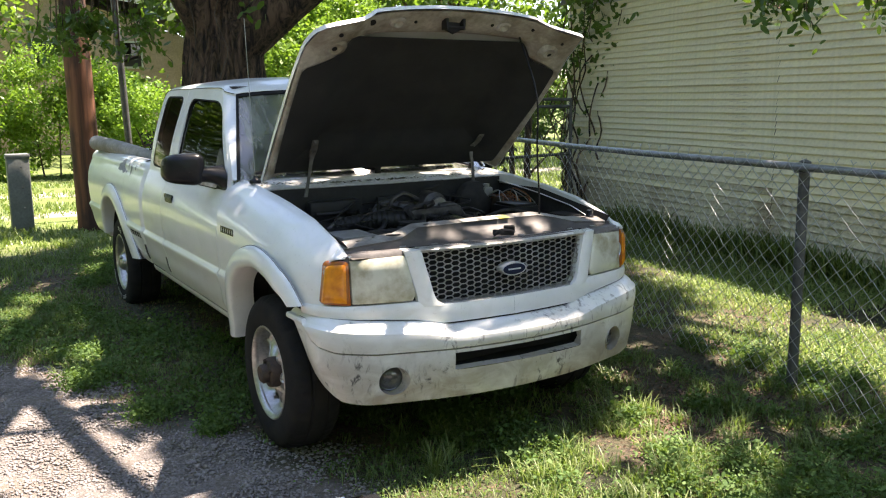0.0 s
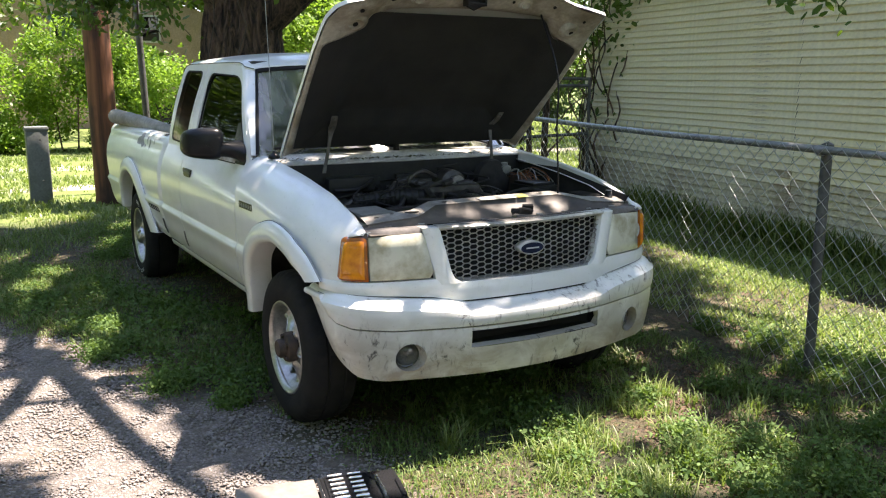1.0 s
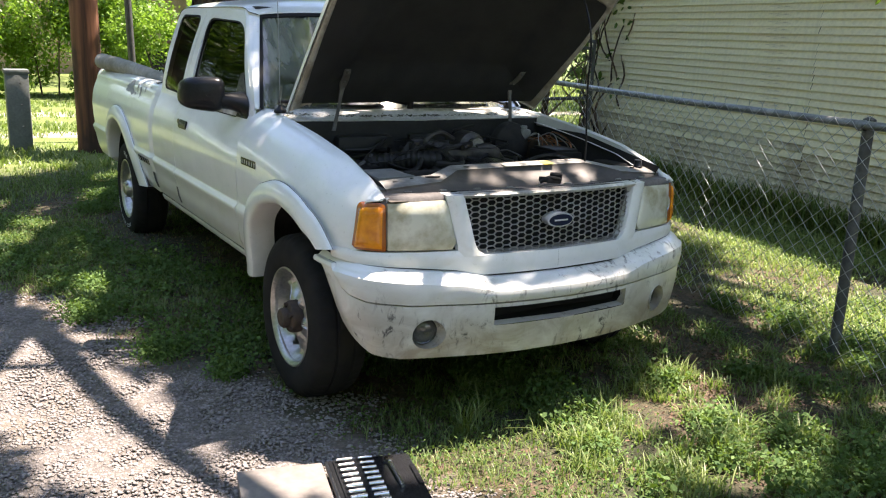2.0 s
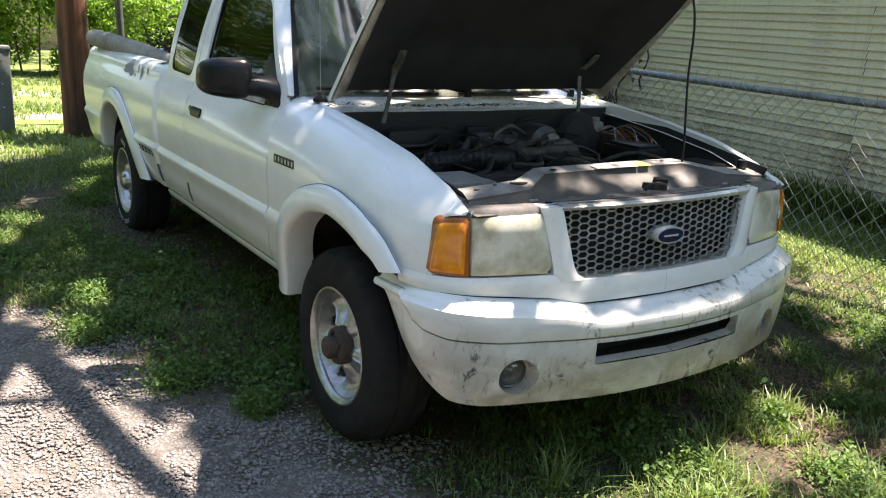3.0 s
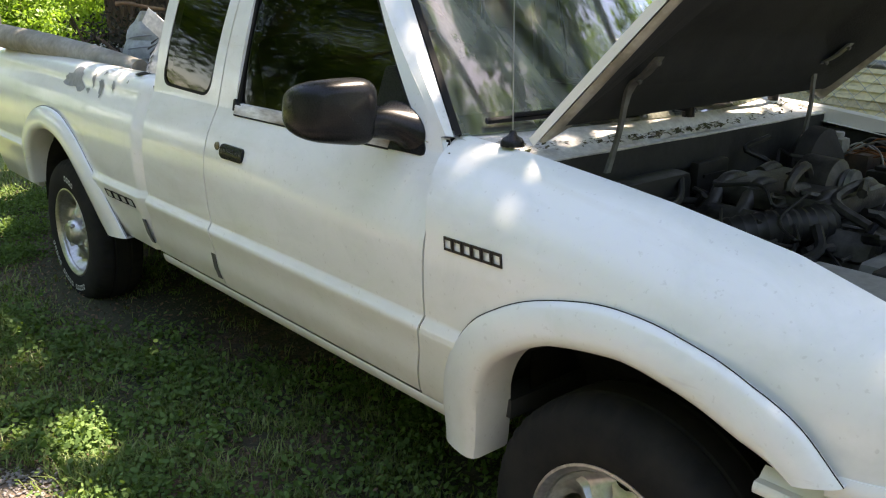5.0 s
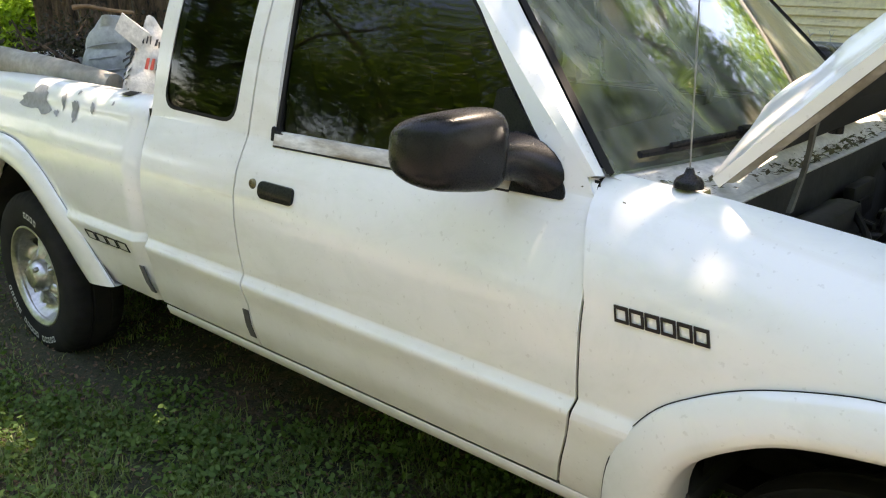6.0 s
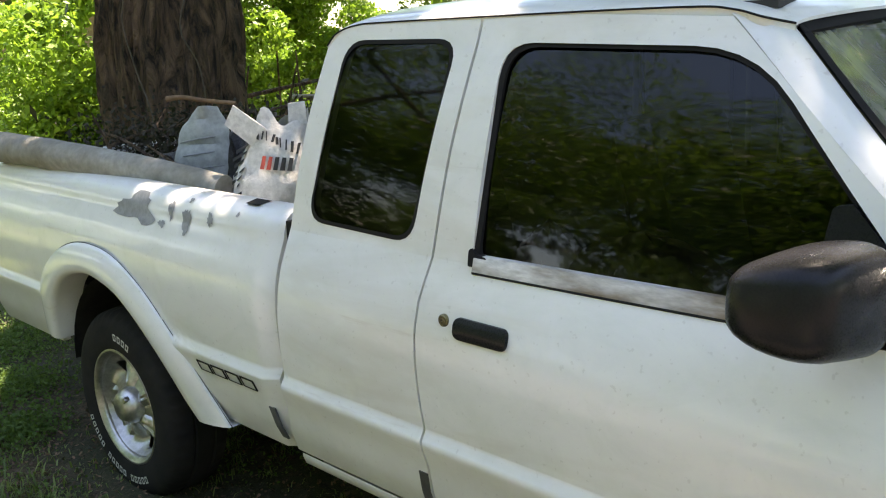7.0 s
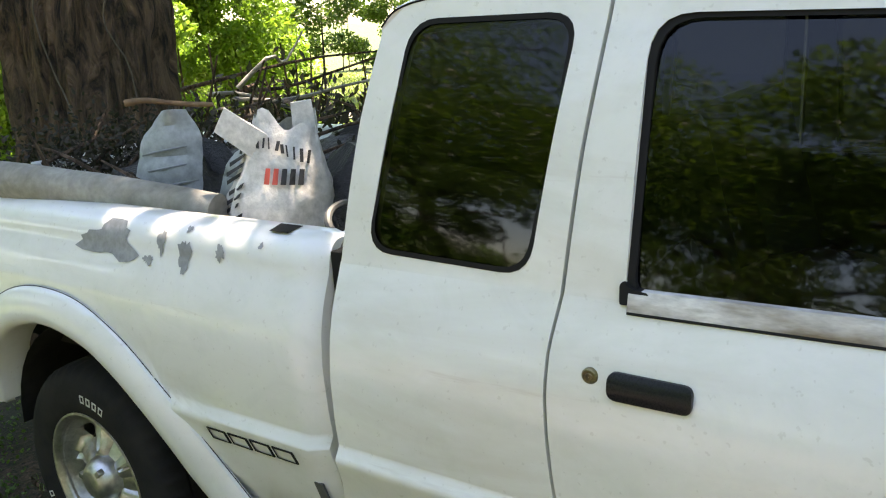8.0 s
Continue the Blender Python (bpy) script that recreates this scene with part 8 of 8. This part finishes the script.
def patchy(x, y):
    """0 to 1: how well the grass grows."""
    v = 0.5 + 0.18 * np.sin(2.1 * x + 1.3 * np.sin(1.7 * y)) + 0.16 * np.sin(2.9 * y + 1.1 * np.sin(2.3 * x + 1)) + 0.22 * np.sin(11 * x + 3 * np.sin(7 * y)) * np.sin(13 * y + 2 * np.sin(9 * x)) + 0.16 * np.sin(23 * x + 2 * np.sin(17 * y)) * np.sin(19 * y)
    worn = np.exp(-((x - 1.30) / 0.52) ** 2) * (y > 3.3) * (y < 8.4)      # trodden soil beside the truck
    v = np.where(x < 4.2, 0.44 + (v - 0.5) * 2.0, 0.62 + (v - 0.5) * 1.2)
    # tufts with bare red soil between them before the truck, and a bare strip under the wire
    front = (x > 1.9) & (x < 4.3) & (y < 4.1)
    clump = 0.5 + 0.5 * np.sin(8.3 * x + 2.2 * np.sin(4.1 * y)) * np.sin(7.7 * y + 1.9 * np.sin(5.3 * x + 0.7)) + 0.25 * np.sin(17 * x + 2 * np.sin(9 * y))
    v = np.where(front, 0.04 + 0.75 * clump + 0.25 * (v - 0.5), v)
    strip = np.exp(-((x - 3.70 - 0.2 * (y - 2.86)) / 0.16) ** 2) * (y > 2.0) * (y < 4.6)
    for bx, by, br in ((3.12, 2.51, 0.17), (2.68, 2.76, 0.15), (2.50, 2.66, 0.13), (3.36, 3.22, 0.15), (2.9, 2.62, 0.12)):
        strip = np.maximum(strip, np.exp(-((x - bx) ** 2 + (y - by) ** 2) / br ** 2))
    return np.clip(v * (1 - 0.78 * worn) * (1 - 0.85 * strip), 0, 1)


def scatter(count, x0, x1, y0, y1, gravel=False, bare=0.35):
    x, y = rg.uniform(x0, x1, count), rg.uniform(y0, y1, count)
    e = gravel_edge(y) + 0.14 * np.sin(5 * y + 2 * x) + 0.10 * np.sin(13 * y) + rg.normal(0, 0.05, count)
    k = (x < e) if gravel else ((x > e) & (patchy(x, y) > rg.uniform(bare * 0.4, bare * 1.6, count)))
    return x[k], y[k]


def blades(x, y, length, width):
    m = len(x)
    a = rg.uniform(0, 2 * math.pi, m)
    l = length * rg.uniform(0.45, 1.25, m) * (0.55 + 0.75 * patchy(x, y))
    lean = rg.uniform(0.15, 0.9, m)
    base = np.stack([x, y, gz(x, y) - 0.006], -1)
    side = np.stack([-np.sin(a), np.cos(a), 0 * a], -1) * width
    out = np.stack([np.cos(a) * lean, np.sin(a) * lean, np.sqrt(1 - (lean * 0.75) ** 2)], -1)
    mid = base + out * (l * 0.55)[:, None] + np.array([0, 0, 0.006])
    tip = base + out * l[:, None] * np.array([1.25, 1.25, 0.85])
    V = np.stack([base - side, base + side, mid + side * 0.8, mid - side * 0.8, tip], 1).reshape(-1, 3)
    i = np.arange(m)[:, None] * 5
    F = np.concatenate([i + np.array([[0, 1, 2]]), i + np.array([[0, 2, 3]]), i + np.array([[3, 2, 4]])], 1).reshape(-1, 3)
    return V, F


# a paler copy of the grass colours, with the yard's sunlight put into them
YARD_GRASS = leaf_material("sunlit_yard_grass", (0.16, 0.23, 0.06), (0.44, 0.50, 0.18), 0.5, 0.35)
x, y = scatter(85000, 4.0, 7.2, 1.5, 9.0)
v, f = blades(x, y, 0.060, 0.0034)
x, y = scatter(60000, 7.2, 21.0, 9.5, 27.0)
lawn = (np.abs(y + 0.1 * x - 16.3) > 0.45) & (y > 6.5 + 0.35 * x)
v2, f2 = blades(x[lawn], y[lawn], 0.10, 0.012)
v, f = np.concatenate([v, v2]), np.concatenate([f, f2 + len(v)])
bulk("yard_grass", v, f, YARD_GRASS, None, "yard grass behind the fence, coloured pale as in sunlight", "grass", "stuff")
V, F = [], []
k0 = 0
for cnt, box, ln, wd in ((110000, (-0.2, 4.4, 1.9, 8.0), 0.050, 0.0021), (16000, (2.0, 4.1, 1.8, 3.9), 0.085, 0.0028), (40000, (-4.0, 4.0, 7.0, 13.0), 0.08, 0.004), (75000, (-6.0, 11.0, 10.0, 20.0), 0.085, 0.010)):
    x, y = scatter(cnt, *box)
    v, f = blades(x, y, ln, wd)
    V.append(v)
    F.append(f + k0)
    k0 += len(v)
# loose grass tufts along the truck
sy = rg.uniform(3.6, 8.4, 150)
sx = gravel_edge(sy) + 0.10 + rg.uniform(0, 1.1, 150)
j = rg.randint(0, 150, 18000)
v, f = blades(sx[j] + rg.normal(0, 0.05, len(j)), sy[j] + rg.normal(0, 0.05, len(j)), 0.085, 0.0024)
V.append(v)
F.append(f + k0)
k0 += len(v)
# longer tufts before the truck and under the wire
sx, sy = rg.uniform(1.75, 4.0, 60), rg.uniform(2.1, 3.5, 60)
j = rg.randint(0, 60, 3600)
v, f = blades(sx[j] + rg.normal(0, 0.03, len(j)), sy[j] + rg.normal(0, 0.03, len(j)), 0.135, 0.003)
V.append(v)
F.append(f + k0)
k0 += len(v)
# taller grass along the house
s = rg.uniform(0.0, 12.0, 9000)
d = np.abs(rg.normal(0.0, 0.16, 9000)) + 0.05
ya = math.radians(HOUSE_YAW)
x, y = HOUSE_AT.x - d * math.cos(ya) + s * math.sin(ya), HOUSE_AT.y - d * math.sin(ya) - s * math.cos(ya)
v, f = blades(x, y, 0.30, 0.006)
V.append(v)
F.append(f + k0)
bulk("grass", np.concatenate(V), np.concatenate(F), GRASS, None, "patchy short green grass with bare soil between", "grass", "stuff")
# broad-leaved weeds in tufts
tx, ty = scatter(2800, -0.2, 6.5, 1.8, 9.5, False, 0.4)
k = rg.randint(0, len(tx), 105000)
x, y = tx[k] + rg.normal(0, 0.075, len(k)), ty[k] + rg.normal(0, 0.075, len(k))
fx, fy = rg.uniform(2.0, 4.3, 400), rg.uniform(1.8, 3.9, 400)
k2 = patchy(fx, fy) > 0.45
fx, fy = fx[k2], fy[k2]
j = rg.randint(0, len(fx), 17000)
x, y = np.concatenate([x, fx[j] + rg.normal(0, 0.055, len(j))]), np.concatenate([y, fy[j] + rg.normal(0, 0.055, len(j))])
k = np.concatenate([k, j])
# weed clumps in the trodden soil along the truck
sy = rg.uniform(3.7, 8.4, 210)
sx = gravel_edge(sy) + 0.08 + rg.uniform(0, 1.2, 210)
j = rg.randint(0, 210, 22000)
bx, by = sx[j] + rg.normal(0, 0.06, len(j)), sy[j] + rg.normal(0, 0.07, len(j))
broad = leaf_cards(np.stack([bx, by, gz(bx, by) + np.abs(rg.normal(0.03, 0.026, len(j)))], -1), 0.024, rg, slim=0.6, flat=0.3, fine=True)
tall = np.where((x > 2.0) & (y < 3.9), 1.0 + 1.3 * patchy(x, y), 1.0)
z = gz(x, y) + np.abs(rg.normal(0.022, 0.022, len(k))) * tall
v, f = leaf_cards(np.stack([x, y, z], -1), 0.0145, rg, slim=0.6, flat=0.35, fine=True)
v, f = np.concatenate([v, broad[0]]), np.concatenate([f, broad[1] + len(v)])
# broader leaves in low clumps before the truck
j = rg.randint(0, len(fx), 9000)
bx, by = fx[j] + rg.normal(0, 0.05, len(j)), fy[j] + rg.normal(0, 0.05, len(j))
broad = leaf_cards(np.stack([bx, by, gz(bx, by) + np.abs(rg.normal(0.035, 0.03, len(j)))], -1), 0.027, rg, slim=0.6, flat=0.3, fine=True)
v, f = np.concatenate([v, broad[0]]), np.concatenate([f, broad[1] + len(v)])
WEED = leaf_material("weed_leaves", (0.050, 0.105, 0.030), (0.15, 0.235, 0.075), 0.65, 0.28)
WEED.node_tree.nodes["Principled BSDF"].inputs["Specular IOR Level"].default_value = 0.14
bulk("weeds", v, f, WEED, None, "low broad-leaved green weeds", "weeds", "stuff")
# lit tufts at the gravel's edge
for tx0, ty0, rr in ((0.68, 5.04, 0.065), (0.90, 4.42, 0.06), (1.12, 4.05, 0.045), (0.79, 5.54, 0.06), (2.15, 3.50, 0.07), (1.38, 8.35, 0.13), (1.62, 9.0, 0.2), (1.2, 7.85, 0.10)):
    m = int(700 + 14000 * rr)
    x, y = tx0 + rg.normal(0, rr, m), ty0 + rg.normal(0, rr, m)
    v, f = leaf_cards(np.stack([x, y, gz(x, y) + np.abs(rg.normal(0.03, 0.028, m))], -1), 0.018, rg, slim=0.6, fine=True)
    bulk("weed_tuft", v, f, WEED, None, "bright green weed tuft at the gravel's edge", "weeds", "stuff")
# dry leaves lying about
x, y = scatter(15000, -0.5, 5.5, 1.5, 9.0, False, 0.05)
x2, y2 = scatter(5200, 0.4, 2.2, 3.2, 8.2, False, 0.0)
x3, y3 = rg.normal(3.35, 0.42, 3600), rg.normal(2.9, 0.42, 3600)
x, y = np.concatenate([x, x2, x3]), np.concatenate([y, y2, y3])
v, f = leaf_cards(np.stack([x, y, gz(x, y) + rg.uniform(0.004, 0.022, len(x))], -1), 0.018, rg, slim=0.5, flat=0.4, fine=True)
FALLEN = leaf_material("fallen_leaf", (0.06, 0.037, 0.024), (0.24, 0.14, 0.09), 0.85, 0.05)
bulk("fallen_leaves", v, f, FALLEN, None, "brown dead leaves lying in the grass", "leaves", "stuff")
# gravel stones
STONE = mat("gravel_stone", (0.4, 0.38, 0.35), 0.9)
n = Nodes(STONE)
g = n.node("ShaderNodeNewGeometry")
n.base(n.mix(n.noise(60, 3), n.mix(g.outputs["Random Per Island"], (0.15, 0.132, 0.123), (0.36, 0.325, 0.302)), (0.19, 0.17, 0.158)))
n.bump(n.noise(220, 3), 0.3, 0.003)
x, y = scatter(60000, -0.9, 1.75, 2.1, 6.2, True)
m = len(x)
oct_v = np.array([[1, 0, 0], [0.2, 1, 0.1], [-1, 0.1, 0], [-0.1, -1, 0], [0.15, 0.1, 0.8], [0, 0, -0.6]])
oct_f = np.array([[0, 1, 4], [1, 2, 4], [2, 3, 4], [3, 0, 4], [1, 0, 5], [2, 1, 5], [3, 2, 5], [0, 3, 5]])
a = rg.uniform(0, 6.283, m)
sz = rg.uniform(0.0045, 0.0125, m) * (1 + (rg.uniform(size=m) > 0.97) * 0.7)
jit = oct_v[None] * rg.uniform(0.7, 1.3, (m, 6, 1)) * sz[:, None, None] * np.array([1, 0.8, 0.62])
ca, sa = np.cos(a)[:, None], np.sin(a)[:, None]
px2, py2 = jit[..., 0] * ca - jit[..., 1] * sa, jit[..., 0] * sa + jit[..., 1] * ca
V = np.stack([px2 + x[:, None], py2 + y[:, None], jit[..., 2] + (gz(x, y) + sz * 0.25)[:, None]], -1).reshape(-1, 3)
F = (oct_f[None] + np.arange(m)[:, None, None] * 6).reshape(-1, 3)
bulk("gravel", V, F, STONE, None, "loose pale grey gravel stones", "gravel", "stuff")
